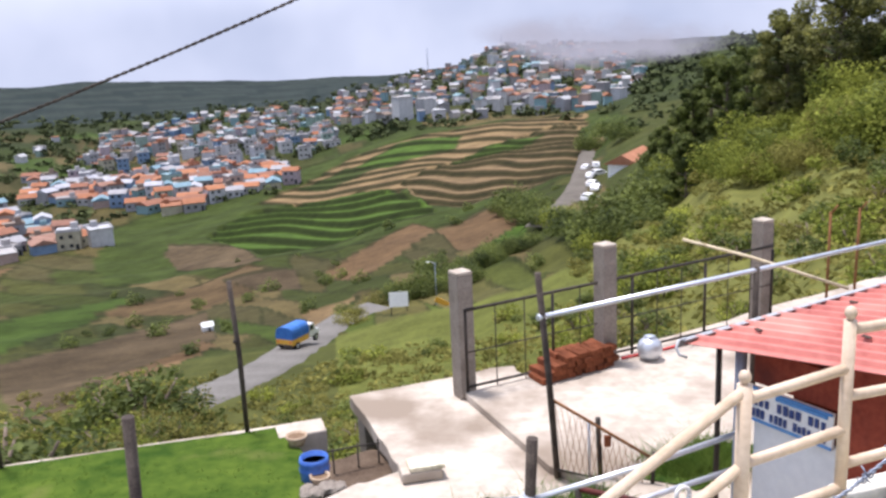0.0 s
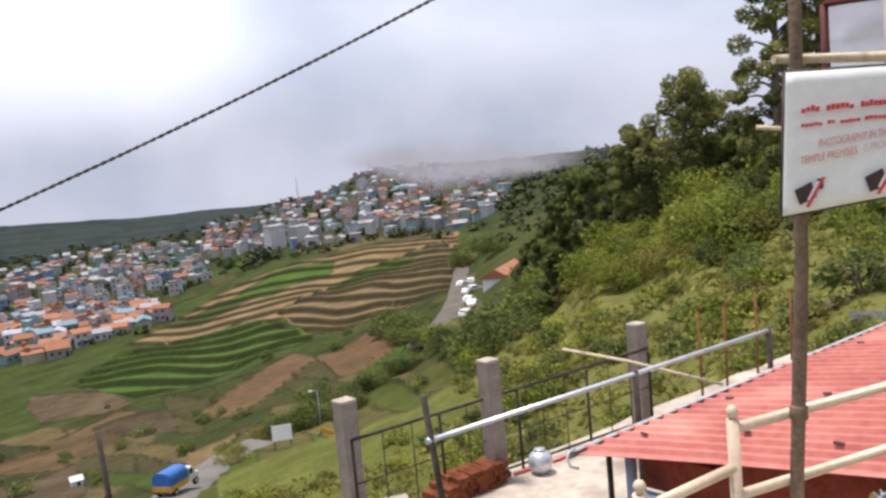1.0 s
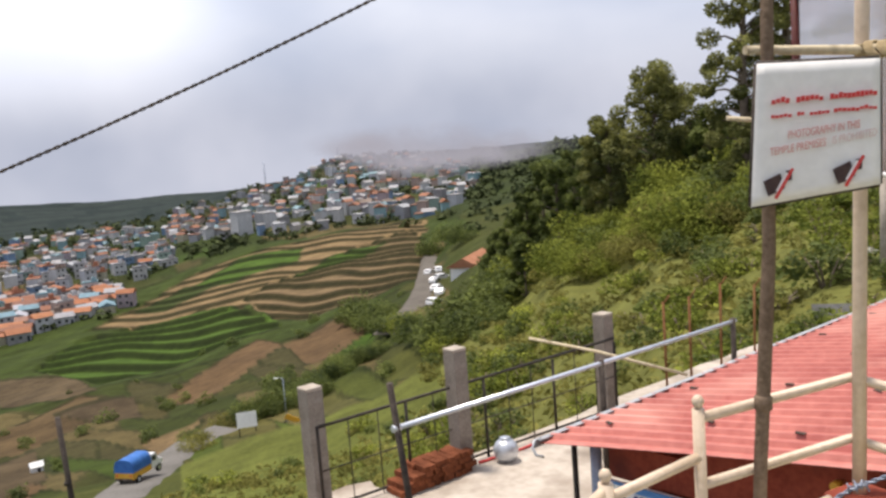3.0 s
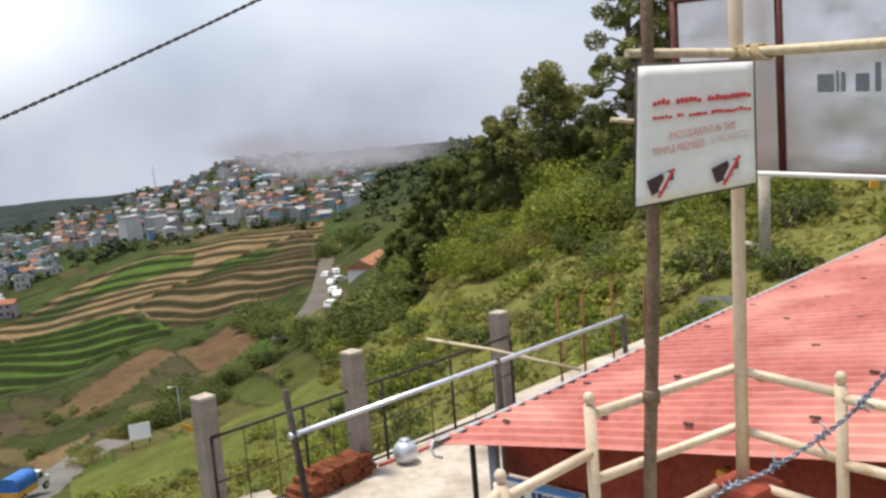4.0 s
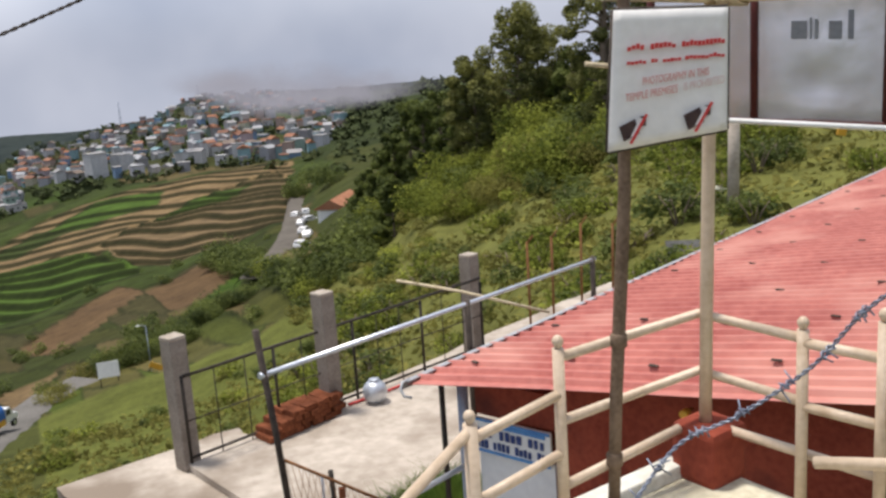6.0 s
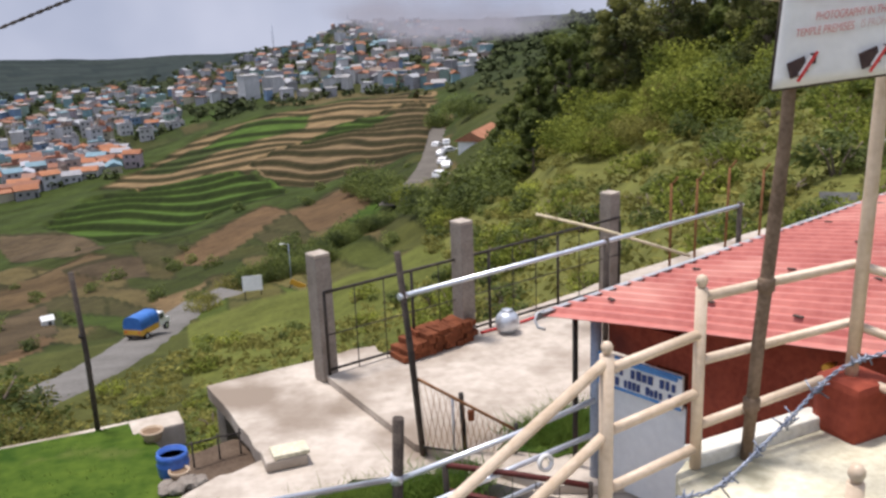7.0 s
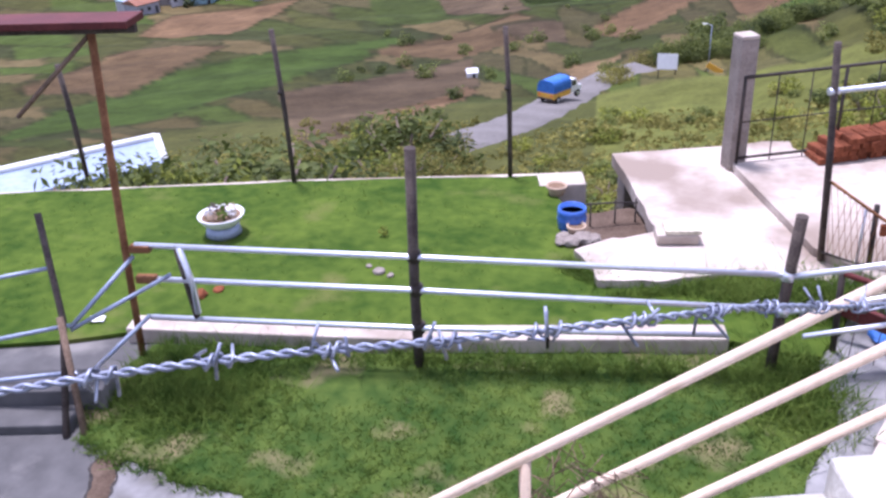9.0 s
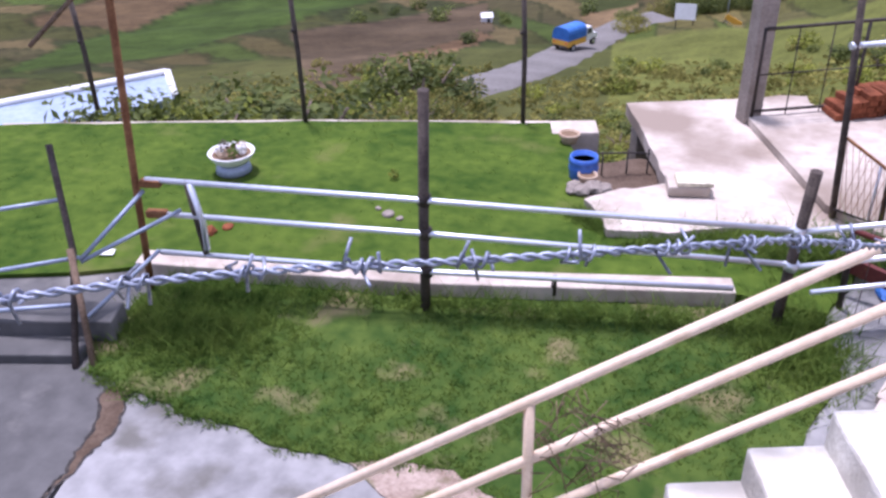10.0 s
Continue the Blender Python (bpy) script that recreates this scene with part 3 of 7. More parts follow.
def make_cloud_bank():
    """Low cloud that hides the land behind the ridge."""
    bm, rows = bmesh.new(), []
    for k in range(73):
        az = -75 + 2 * k
        rows.append([bm.verts.new(bearing(az) * 2300 + Vector((0, 0, z))) for z in (-160, -60, 40, 160, 320, 600)])
    uv = bm.loops.layers.uv.new("UVMap")
    for i, (a, b) in enumerate(zip(rows, rows[1:])):
        for j in range(5):
            f = bm.faces.new((a[j], b[j], b[j + 1], a[j + 1]))
            for lp, (du, dv) in zip(f.loops, ((0, 0), (1, 0), (1, 1), (0, 1))):
                lp[uv].uv = ((i + du) / 72, (j + dv) / 5)
    m = bpy.data.materials.new("low_cloud")
    m.use_nodes = True
    n, l = m.node_tree.nodes, m.node_tree.links
    n.remove(n["Principled BSDF"])
    glow = n.new("ShaderNodeEmission")
    tex = n.new("ShaderNodeTexNoise")
    coord = n.new("ShaderNodeTexCoord")
    tex.inputs["Scale"].default_value, tex.inputs["Detail"].default_value = 0.0016, 4
    l.new(coord.outputs["Object"], tex.inputs["Vector"])
    ramp = n.new("ShaderNodeValToRGB")
    ramp.color_ramp.elements[0].position, ramp.color_ramp.elements[0].color = 0.35, (0.40, 0.46, 0.60, 1)
    ramp.color_ramp.elements[1].position, ramp.color_ramp.elements[1].color = 0.66, (0.60, 0.65, 0.78, 1)
    l.new(tex.outputs["Fac"], ramp.inputs[0])
    l.new(ramp.outputs[0], glow.inputs[0])
    clear = n.new("ShaderNodeBsdfTransparent")
    mix = n.new("ShaderNodeMixShader")
    split = n.new("ShaderNodeSeparateXYZ")
    l.new(coord.outputs["UV"], split.inputs[0])
    fade = n.new("ShaderNodeMapRange")
    fade.interpolation_type = "SMOOTHERSTEP"
    fade.inputs["From Min"].default_value, fade.inputs["From Max"].default_value = 0.35, 0.98
    fade.inputs["To Min"].default_value, fade.inputs["To Max"].default_value = 1, 0
    l.new(split.outputs["Y"], fade.inputs["Value"])
    l.new(fade.outputs[0], mix.inputs[0])
    l.new(clear.outputs[0], mix.inputs[1])
    l.new(glow.outputs[0], mix.inputs[2])
    l.new(mix.outputs[0], n["Material Output"].inputs[0])
    tagged(link("backdrop", bm, m, smooth=True), "grey-blue bank of low cloud behind the ridge", "cloud bank", kind="structure")


make_cloud_bank()

# ---- lawn, walls and paving ----


def make_lawn():
    lawn = slab([(-11.5, 8.3), (-9.57, 8.98), (-5.5, 10.25), (-2.13, 11.1), (-1.75, 10.2), (-1.42, 9.05), (-1.2, 8.9), (-0.4, 9.0), (0.4, 9.3), (1.5, 9.1), (1.45, 8.3), (1.15, 7.5), (0.3, 7.6), (-2.6, 6.95), (-5.4, 6.45), (-7.4, 5.6), (-12.0, 4.8)], 0.0, 0.6, cuts=5, jitter=0.05)
    tagged(link("lawn", lawn, GRASS_BASE), "mown bright green lawn with small bare patches", "lawn", kind="structure")
    low = slab([(-5.2, 6.3), (-2.6, 6.75), (0.3, 7.4), (1.1, 7.4), (1.2, 6.6), (0.8, 5.4), (0.2, 4.35), (-0.8, 4.3), (-1.6, 4.66), (-2.28, 4.52), (-2.89, 4.5), (-3.3, 4.62), (-3.79, 4.57), (-4.1, 4.69), (-4.55, 4.67), (-5.0, 4.85), (-5.28, 5.3)], -0.03, 0.5, cuts=14, jitter=0.06)
    tagged(link("lower_lawn", low, GRASS_LONG), "rough green grass patch below the low wall", "lawn", kind="structure")
    edge = bmesh.new()
    for a, b in (((-9.6, 9.05), (-5.5, 10.3)), ((-5.5, 10.3), (-2.0, 11.2))):
        mid, d = (Vector(a) + Vector(b)) / 2, Vector(b) - Vector(a)
        box((d.length, 0.12, 0.5), (mid.x, mid.y, -0.275), Matrix.Rotation(math.atan2(d.y, d.x), 3, "Z"), 0.02, edge)
    box((0.62, 0.42, 0.3), (-1.95, 11.0, -0.14), Matrix.Rotation(0.3, 3, "Z"), 0.03, edge)
    tagged(link("wall_lawn_edge", edge, CONCRETE), "low cement edge wall along the lawn", "wall", kind="structure")
    wall = bmesh.new()
    for a, b in (((-5.5, 6.42), (-2.6, 6.88)), ((-2.6, 6.88), (0.25, 7.55))):
        mid, d = (Vector(a) + Vector(b)) / 2, Vector(b) - Vector(a)
        box((d.length + 0.02, 0.26, 0.5), (mid.x, mid.y, -0.13), Matrix.Rotation(math.atan2(d.y, d.x), 3, "Z"), 0.02, wall)
    tagged(link("wall_low", wall, CONCRETE), "low whitish cement wall under the pipe railing", "wall", kind="structure")
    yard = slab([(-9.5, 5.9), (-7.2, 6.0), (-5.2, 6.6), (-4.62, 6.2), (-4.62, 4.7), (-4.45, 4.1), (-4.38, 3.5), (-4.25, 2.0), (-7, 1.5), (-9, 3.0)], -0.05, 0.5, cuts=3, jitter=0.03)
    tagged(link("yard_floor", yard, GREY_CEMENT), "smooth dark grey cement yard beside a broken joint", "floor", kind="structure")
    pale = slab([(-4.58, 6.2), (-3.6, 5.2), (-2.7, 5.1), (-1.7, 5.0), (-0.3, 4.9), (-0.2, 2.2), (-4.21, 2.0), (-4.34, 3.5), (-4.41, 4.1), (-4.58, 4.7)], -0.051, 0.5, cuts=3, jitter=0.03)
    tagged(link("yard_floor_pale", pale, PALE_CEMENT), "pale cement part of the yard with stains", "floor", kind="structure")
    crack, fill = bmesh.new(), bmesh.new()
    kinks = [(-4.70, 4.74), (-4.72, 4.60), (-4.58, 4.42), (-4.49, 4.19), (-4.47, 3.98), (-4.40, 3.77), (-4.43, 3.62), (-4.40, 3.45), (-4.28, 3.2), (-4.3, 2.8)]
    wide = (0.26, 0.24, 0.20, 0.17, 0.11, 0.06, 0.03, 0.02, 0.02, 0.01)
    for line, bm, z in (("left", crack, -0.045), ("right", crack, -0.045), ("bed", fill, -0.047)):
        pairs = []
        for ((xa, ya), (xb, yb)), wa, wb in zip(zip(kinks, kinks[1:]), wide, wide[1:]):
            for k in range(5):
                u = k / 5
                w = wa + (wb - wa) * u
                x, y = xa + (xb - xa) * u + random.uniform(-0.014, 0.014), ya + (yb - ya) * u
                if line == "bed":
                    ends = (x, x + w)
                else:
                    thin = random.uniform(0.005, 0.018)
                    c = x if line == "left" else x + w
                    ends = (c - thin, c + thin)
                pairs.append([bm.verts.new((e, y + 0.25 * (e - x), z)) for e in ends])
        for (a, b), (c, d) in zip(pairs, pairs[1:]):
            bm.faces.new((a, b, d, c))
    bmesh.ops.recalc_face_normals(crack, faces=crack.faces[:])
    bmesh.ops.recalc_face_normals(fill, faces=fill.faces[:])
    tagged(link("yard_crack_soil", fill, DARK_SOIL), "brown soil showing in the broken yard cement", "soil", kind="structure")
    tagged(link("yard_crack", crack, CRACK), "dark open crack across the grey cement yard", "crack", kind="structure")
    dry = slab([(-2.35, 4.52), (-1.6, 4.68), (-0.8, 4.32), (-0.9, 4.0), (-1.6, 4.05), (-2.1, 4.3)], -0.036, 0.05, cuts=6, jitter=0.05)
    tagged(link("dry_soil_patch", dry, DRY_SOIL), "pale dry gravelly soil between grass and cement", "soil", kind="structure")
    kerb = bmesh.new()
    box((3.3, 0.34, 0.28), (-6.65, 4.98, 0.05), Matrix.Rotation(0.28, 3, "Z"), 0.02, kerb)
    box((3.0, 0.30, 0.10), (-6.62, 4.66, -0.01), Matrix.Rotation(0.28, 3, "Z"), 0.02, kerb)
    tagged(link("wall_yard_kerb", kerb, GREY_CEMENT), "grey cement kerb beside the yard", "kerb", kind="structure")


make_lawn()

U = Vector((0.866, 0.5, 0))       # along the terrace fence
V = Vector((0.5, -0.866, 0))      # from the fence towards the hill steps


def make_terrace():
    outline = [(-1.36, 11.78), (0.95, 12.66), (1.1, 12.2), (2.7, 13.25), (5.3, 14.75), (9.5, 17.2), (11, 14.5), (4.2, 7.2), (2.4, 8.0), (1.3, 8.75), (0.38, 8.82), (-0.34, 8.42), (-1.06, 8.32), (-1.46, 8.93), (-1.06, 9.28), (-0.57, 9.58)]
    tagged(link("terrace_floor", slab(outline, 0.09, 0.17, cuts=6, jitter=0.06), CONCRETE), "sun-bleached bare cement terrace floor", "floor", kind="structure")
    upper = slab([(0.2, 11.5), (2.31, 12.5), (5.1, 14.05), (9.2, 16.4), (10.3, 14.3), (4.5, 7.6), (2.3, 8.1), (1.1, 9.3)], 0.19, 0.09, cuts=4, jitter=0.012)
    tagged(link("terrace_upper_floor", upper, CONCRETE), "raised cement floor behind a thin kerb line", "floor", kind="structure")
    weeds = slab([(2.0, 8.9), (2.4, 9.35), (3.1, 9.75), (3.5, 9.6), (3.0, 8.9), (2.5, 8.6)], 0.205, 0.1, cuts=5, jitter=0.08)
    tagged(link("grass_patch", weeds, GRASS_LONG), "green grass patch grown over the terrace corner", "grass", kind="structure")
    prop = bmesh.new()
    for x, y in ((-1.1, 11.4), (-0.55, 9.9), (0.6, 12.3)):
        box((0.23, 0.23, 2.6), (x, y, -1.4), Matrix.Rotation(radians(30), 3, "Z"), 0.01, prop)
    tagged(link("terrace_support", prop, PILLAR), "rough cement columns under the terrace edge", "column", kind="structure")
    bank = slab([(-1.6, 9.1), (-0.7, 9.6), (-0.3, 10.4), (-1.0, 10.6), (-1.7, 10.2)], -0.14, 0.5, cuts=3, jitter=0.05)
    tagged(link("soil_bank", bank, DARK_SOIL), "bare brown soil bank beside the terrace", "soil", kind="structure")


make_terrace()


def pillar(x, y, top):
    t = thing("pillar", "rough square cement pillar with a sunlit top in paler colour", "pillar", "terrace pillars", at=pose(x, y, 0.1, 0, 0, 30))
    h = top - 0.1
    part("shaft", box((0.235, 0.235, h - 0.05), (0, 0, (h - 0.05) / 2), None, 0.012), PILLAR, t)
    # paler material on top puts the high sun's brightness into the colour
    part("cap", box((0.238, 0.238, 0.05), (0, 0, h - 0.025), None, 0.018), CONCRETE, t, "cement top coloured paler for the high sun")


for x, y, top in ((0.21, 11.61, 1.86), (2.265, 12.45, 1.935), (5.0, 13.96, 1.845)):
    pillar(x, y, top)


def make_fence():
    """Black iron fence between the pillars."""
    t = thing("iron_fence", "black iron fence between cement pillars", "fence")
    a, b = Vector((0.25, 11.5, 0)), Vector((5.15, 13.9, 0))
    way = (b - a).normalized()
    turn = Matrix.Rotation(math.atan2(way.y, way.x), 3, "Z")
    for z0, z1, s in ((1.34, 1.42, 0.045), (0.26, 0.26, 0.04), (0.75, 0.79, 0.018)):
        part("rail", tube([a + Vector((0, 0, z0)), b + Vector((0, 0, z1))], s * 0.5, 8), BLACK_IRON, t)
    n = 12
    for k in range(n + 1):
        p = a.lerp(b, k / n)
        s = 0.022 if k % 3 == 0 else 0.008
        part("post", tube([p + Vector((0, 0, 0.19)), p + Vector((0, 0, 1.36))], s, 8), BLACK_IRON, t)
    for k, (x, y, h) in enumerate(((5.9, 13.6, 1.9), (6.6, 14.2, 1.8), (7.3, 14.5, 1.9), (8.2, 15.0, 1.7))):
        post = thing("rusty_post", "thin rusty steel fence post", "post", "rusty posts", at=pose(x, y, 0.1, 2 - k, k - 1, 0))
        part("stem", tube([(0, 0, 0), (0, 0, h)], 0.022, 8), RUST, post)
        part("arm", tube([(0, 0, h - 0.03), (0.06, -0.1, h + 0.12)], 0.016, 6), RUST, post)


make_fence()


def make_silver_rail():
    t = thing("terrace_handrail", "long galvanised handrail on dark poles", "railing")
    a, b = Vector((1.02, 9.13, 1.985)), Vector((6.33, 12.09, 1.93))
    part("pipe", tube([a, a.lerp(b, 0.5), b], 0.028, 12), GALVANISED, t)
    part("post", tube([(1.17, 9.2, 0.1), (1.09, 9.17, 1.3), (0.99, 9.11, 2.47)], 0.035, 8), DARK_POST, t)
    part("coupler", tube([(0.98, 9.11, 1.985), (1.07, 9.16, 1.985)], 0.036, 10), GALVANISED, t)
    for u in (0.52, 0.99):
        p = a.lerp(b, u)
        part("post", tube([(p.x, p.y, 0.19), (p.x, p.y, p.z + 0.05)], 0.04, 8), DARK_POST, t)
    rod = thing("loose_rod", "thin pale pole lying across the fence", "pole")
    part("rod", tube([(3.43, 12.73, 1.87), (4.22, 12.145, 1.72), (5.24, 11.4, 1.44)], 0.022, 8), BAMBOO, rod)
    small = thing("mesh_gate", "sagging rusty wire mesh gate beside the terrace", "gate")
    ga, gb = Vector((1.14, 9.18, 1.02)), Vector((2.15, 8.82, 0.46))
    fa, fb = Vector((1.16, 9.16, 0.22)), Vector((2.1, 8.8, 0.12))
    part("rail", tube([ga, ga.lerp(gb, 0.5), gb], 0.018, 6), RUST, small)
    part("rail", tube([fa, fb], 0.014, 6), BLACK_IRON, small)
    part("post", tube([(1.62, 9.04, 0.05), (1.59, 9.05, 0.86)], 0.028, 8), BLACK_IRON, small)
    part("post", tube([(1.50, 9.07, 0.1), (1.50, 9.07, 0.82)], 0.015, 8), GALVANISED, small)
    part("post", tube([(2.12, 8.83, 0.0), (2.14, 8.82, 0.55)], 0.022, 8), BLACK_IRON, small)
    mesh = bmesh.new()
    for k in range(1, 16):
        u = k / 16
        tube([fa.lerp(fb, u), ga.lerp(gb, min(1, u + 0.12))], 0.0035, 3, mesh)
        tube([fa.lerp(fb, u), ga.lerp(gb, max(0, u - 0.12))], 0.0035, 3, mesh)
    part("wire_mesh", mesh, RUST, small)
    part("lock_box", box((0.07, 0.05, 0.12), (1.68, 8.98, 0.62), None, 0.01), BRICK, small)
    beam = thing("rusty_beam", "dark red-brown beam on dark posts", "beam")
    part("beam", tube([(1.18, 7.7, 0.78), (1.8, 7.45, 0.74), (2.42, 7.18, 0.69)], 0.03, 4), MAROON, beam)
    part("post", tube([(1.22, 7.69, -0.1), (1.18, 7.7, 0.82)], 0.03, 8), BLACK_IRON, beam)
    part("post", tube([(2.42, 7.18, -0.1), (2.42, 7.18, 0.72)], 0.025, 8), BLACK_IRON, beam)
    for k in range(5):
        p = Vector((1.35 + 0.2 * k, 7.62 - 0.08 * k, 0))
        part("mesh_wire", tube([p + Vector((0, 0, -0.05)), p + Vector((0.02, 0, 0.74 - 0.02 * k))], 0.005, 4), BLACK_IRON, beam)


make_silver_rail()

# ---- roofed shed ----
ROOF_C = Vector((2.275, 8.22, 1.965))
ROOF_U = Vector((0.862, 0.507, 0.0))
ROOF_V = Vector((0.54, -0.84, 0.145))


def make_shed():
    t = thing("roofed_shed", "shed with red corrugated roof and red walls", "shed")
    up = ROOF_U.cross(ROOF_V).normalized()
    up = up if up.z > 0 else -up
    length, depth, pitch = 20.5, 4.6, 0.23
    bm = bmesh.new()
    rows, s = [], 0.0
    while s < length:
        for du, lift in ((0, 0), (0.15, 0.0), (0.18, 0.042), (0.225, 0.042), (0.26, 0.0)):
            rows.append((s + du * pitch / 0.28, lift))
        s += pitch
    lines = []
    for s, lift in rows:
        lines.append([bm.verts.new(ROOF_C + ROOF_U * s + ROOF_V * (depth * k / 6) + up * (lift + 0.008 * math.sin(s * 2.1 + k))) for k in range(7)])
    for a, b in zip(lines, lines[1:]):
        for k in range(6):
            bm.faces.new((a[k], b[k], b[k + 1], a[k + 1]))
    bmesh.ops.recalc_face_normals(bm, faces=bm.faces[:])
    ext = bmesh.ops.extrude_face_region(bm, geom=bm.faces[:])
    bmesh.ops.translate(bm, vec=-up * 0.006, verts=[v for v in ext["geom"] if isinstance(v, bmesh.types.BMVert)])
    bmesh.ops.recalc_face_normals(bm, faces=bm.faces[:])
    roof = part("roof", bm, ROOF_RED, t, "red corrugated roof sheet")
    for k in range(5):
        for j in range(13):
            p = ROOF_C + ROOF_U * (0.6 + j * 1.4 + 0.21 * (k % 2)) + ROOF_V * (0.35 + k * 0.95) + up * 0.045
            part("roof_bolt", box((0.085, 0.04, 0.016), p, Matrix.Rotation(math.atan2(ROOF_V.y, ROOF_V.x) + 0.15 * ((j * 3 + k) % 5 - 2), 3, 'Z'), 0.006), DARK_POST, roof)
    flash = bmesh.new()
    rim = [ROOF_C - ROOF_V * 0.06 - up * 0.05, ROOF_C - ROOF_V * 0.06 + up * 0.03, ROOF_C + ROOF_V * 0.05 + up * 0.04, ROOF_C + ROOF_V * 0.05 + up * 0.03, ROOF_C - ROOF_V * 0.05 + up * 0.02, ROOF_C - ROOF_V * 0.05 - up * 0.05]
    ends = [[flash.verts.new(p + ROOF_U * s) for p in rim] for s in (-0.03, length)]
    for k in range(6):
        flash.faces.new((ends[0][k], ends[0][(k + 1) % 6], ends[1][(k + 1) % 6], ends[1][k]))
    bmesh.ops.recalc_face_normals(flash, faces=flash.faces[:])
    part("flashing", flash, FLASHING, t, "grey flashing along the eave")
    far_edge = ROOF_C + ROOF_V * (depth + 0.02) - up * 0.06
    part("barge_board", tube([far_edge, far_edge + ROOF_U * length], 0.07, 4), RUST, t, "rusty brown edge board")
    part("gutter_hook", tube([ROOF_C + Vector((0.02, 0.02, 0.04)), ROOF_C + Vector((-0.06, -0.02, 0.03)), ROOF_C + Vector((-0.09, -0.06, -0.02)), ROOF_C + Vector((-0.07, -0.1, -0.08)), ROOF_C + Vector((0.0, -0.12, -0.1))], 0.014, 8), FLASHING, t)
    # walls under the sheet
    turn = Matrix.Rotation(math.atan2(ROOF_V.y, ROOF_V.x), 3, "Z")
    flat_v = Vector((ROOF_V.x, ROOF_V.y, 0)).normalized()
    base = ROOF_C + ROOF_U * 0.45 + flat_v * 0.3
    def wall_at(s0, s1, z0, z1, push, thick):
        mid = base + flat_v * (s0 + s1) / 2 + ROOF_U * push
        return box((s1 - s0, thick, z1 - z0), (mid.x, mid.y, (z0 + z1) / 2), turn, 0.005)
    def under_roof(s):
        return ROOF_C.z + (0.3 + s) * 0.145 - 0.05
    front = bmesh.new()
    rows = []
    for s in (1.02, 3.75):
        p = base + flat_v * s
        rows.append([front.verts.new((q.x, q.y, z)) for q, z in ((p + ROOF_U * 0.02, -0.2), (p + ROOF_U * 0.17, -0.2), (p + ROOF_U * 0.17, under_roof(s)), (p + ROOF_U * 0.02, under_roof(s)))])
    for k in range(4):
        front.faces.new((rows[0][k], rows[0][(k + 1) % 4], rows[1][(k + 1) % 4], rows[1][k]))
    front.faces.new(rows[0][::-1])
    front.faces.new(rows[1])
    bmesh.ops.recalc_face_normals(front, faces=front.faces[:])
    part("front_wall", front, WALL_RED, t, "red oxide plastered wall")
    part("lintel_wall", wall_at(0.1, 1.02, 1.58, 1.92, 0.1, 0.12), WALL_RED, t)
    part("door_panel", wall_at(0.13, 1.0, 0.12, 1.24, 0.05, 0.04), PANEL_GREY, t, "pale grey sheet door")
    board = part("name_board", wall_at(0.05, 1.0, 1.24, 1.58, -0.02, 0.03), WHITE, t, "white name board with blue border")
    for s0, s1, z0, z1 in ((0.05, 1.0, 1.24, 1.265), (0.05, 1.0, 1.555, 1.58), (0.05, 0.075, 1.265, 1.555), (0.42, 0.95, 1.515, 1.55)):
        part("border", wall_at(s0, s1, z0, z1, -0.045, 0.02), BLUE_PAINT, board)
    for z, n, tall in ((1.285, 17, 0.085), (1.40, 13, 0.10)):
        for k in range(n):
            s = 0.11 + k * 0.85 / n
            if k % 5 == 4:
                continue
            part("lettering_bar", wall_at(s, s + random.uniform(0.55, 0.8) * 0.85 / n, z, z + tall * random.uniform(0.75, 1.0), -0.045, 0.012), NAVY_INK, board)
    part("steel_post", tube([base + Vector((0, 0, -2.0)) - ROOF_U * 0.02, base + Vector((0, 0, -0.05)) - ROOF_U * 0.02], 0.058, 8), STEEL_BLUE, t, "blue-grey steel corner post")
    part("roof_post", tube([base - flat_v * 0.28 + Vector((0, 0, -1.85)), base - flat_v * 0.28 + Vector((0, 0, -0.05))], 0.03, 8), BLACK_IRON, t)
    part("side_wall", box((9.5, 0.15, 1.9), (base + ROOF_U * 5.2 + flat_v * 0.3 + Vector((0, 0, -1.16))), Matrix.Rotation(math.atan2(ROOF_U.y, ROOF_U.x), 3, "Z"), 0.005), WALL_RED, t)
    # lamp on the front wall
    lamp = thing("wall_lamp", "small yellow lamp holder on the red wall", "lamp")
    p = base + flat_v * 2.35 - ROOF_U * 0.08 + Vector((0, 0, 0.12))
    part("holder", tube([p, p - ROOF_U * 0.08], 0.035, 10), TRUCK_YELLOW, lamp)
    part("bracket", tube([p + ROOF_U * 0.08, p], 0.015, 8), RUST, lamp)


make_shed()

# ---- railings near the camera ----


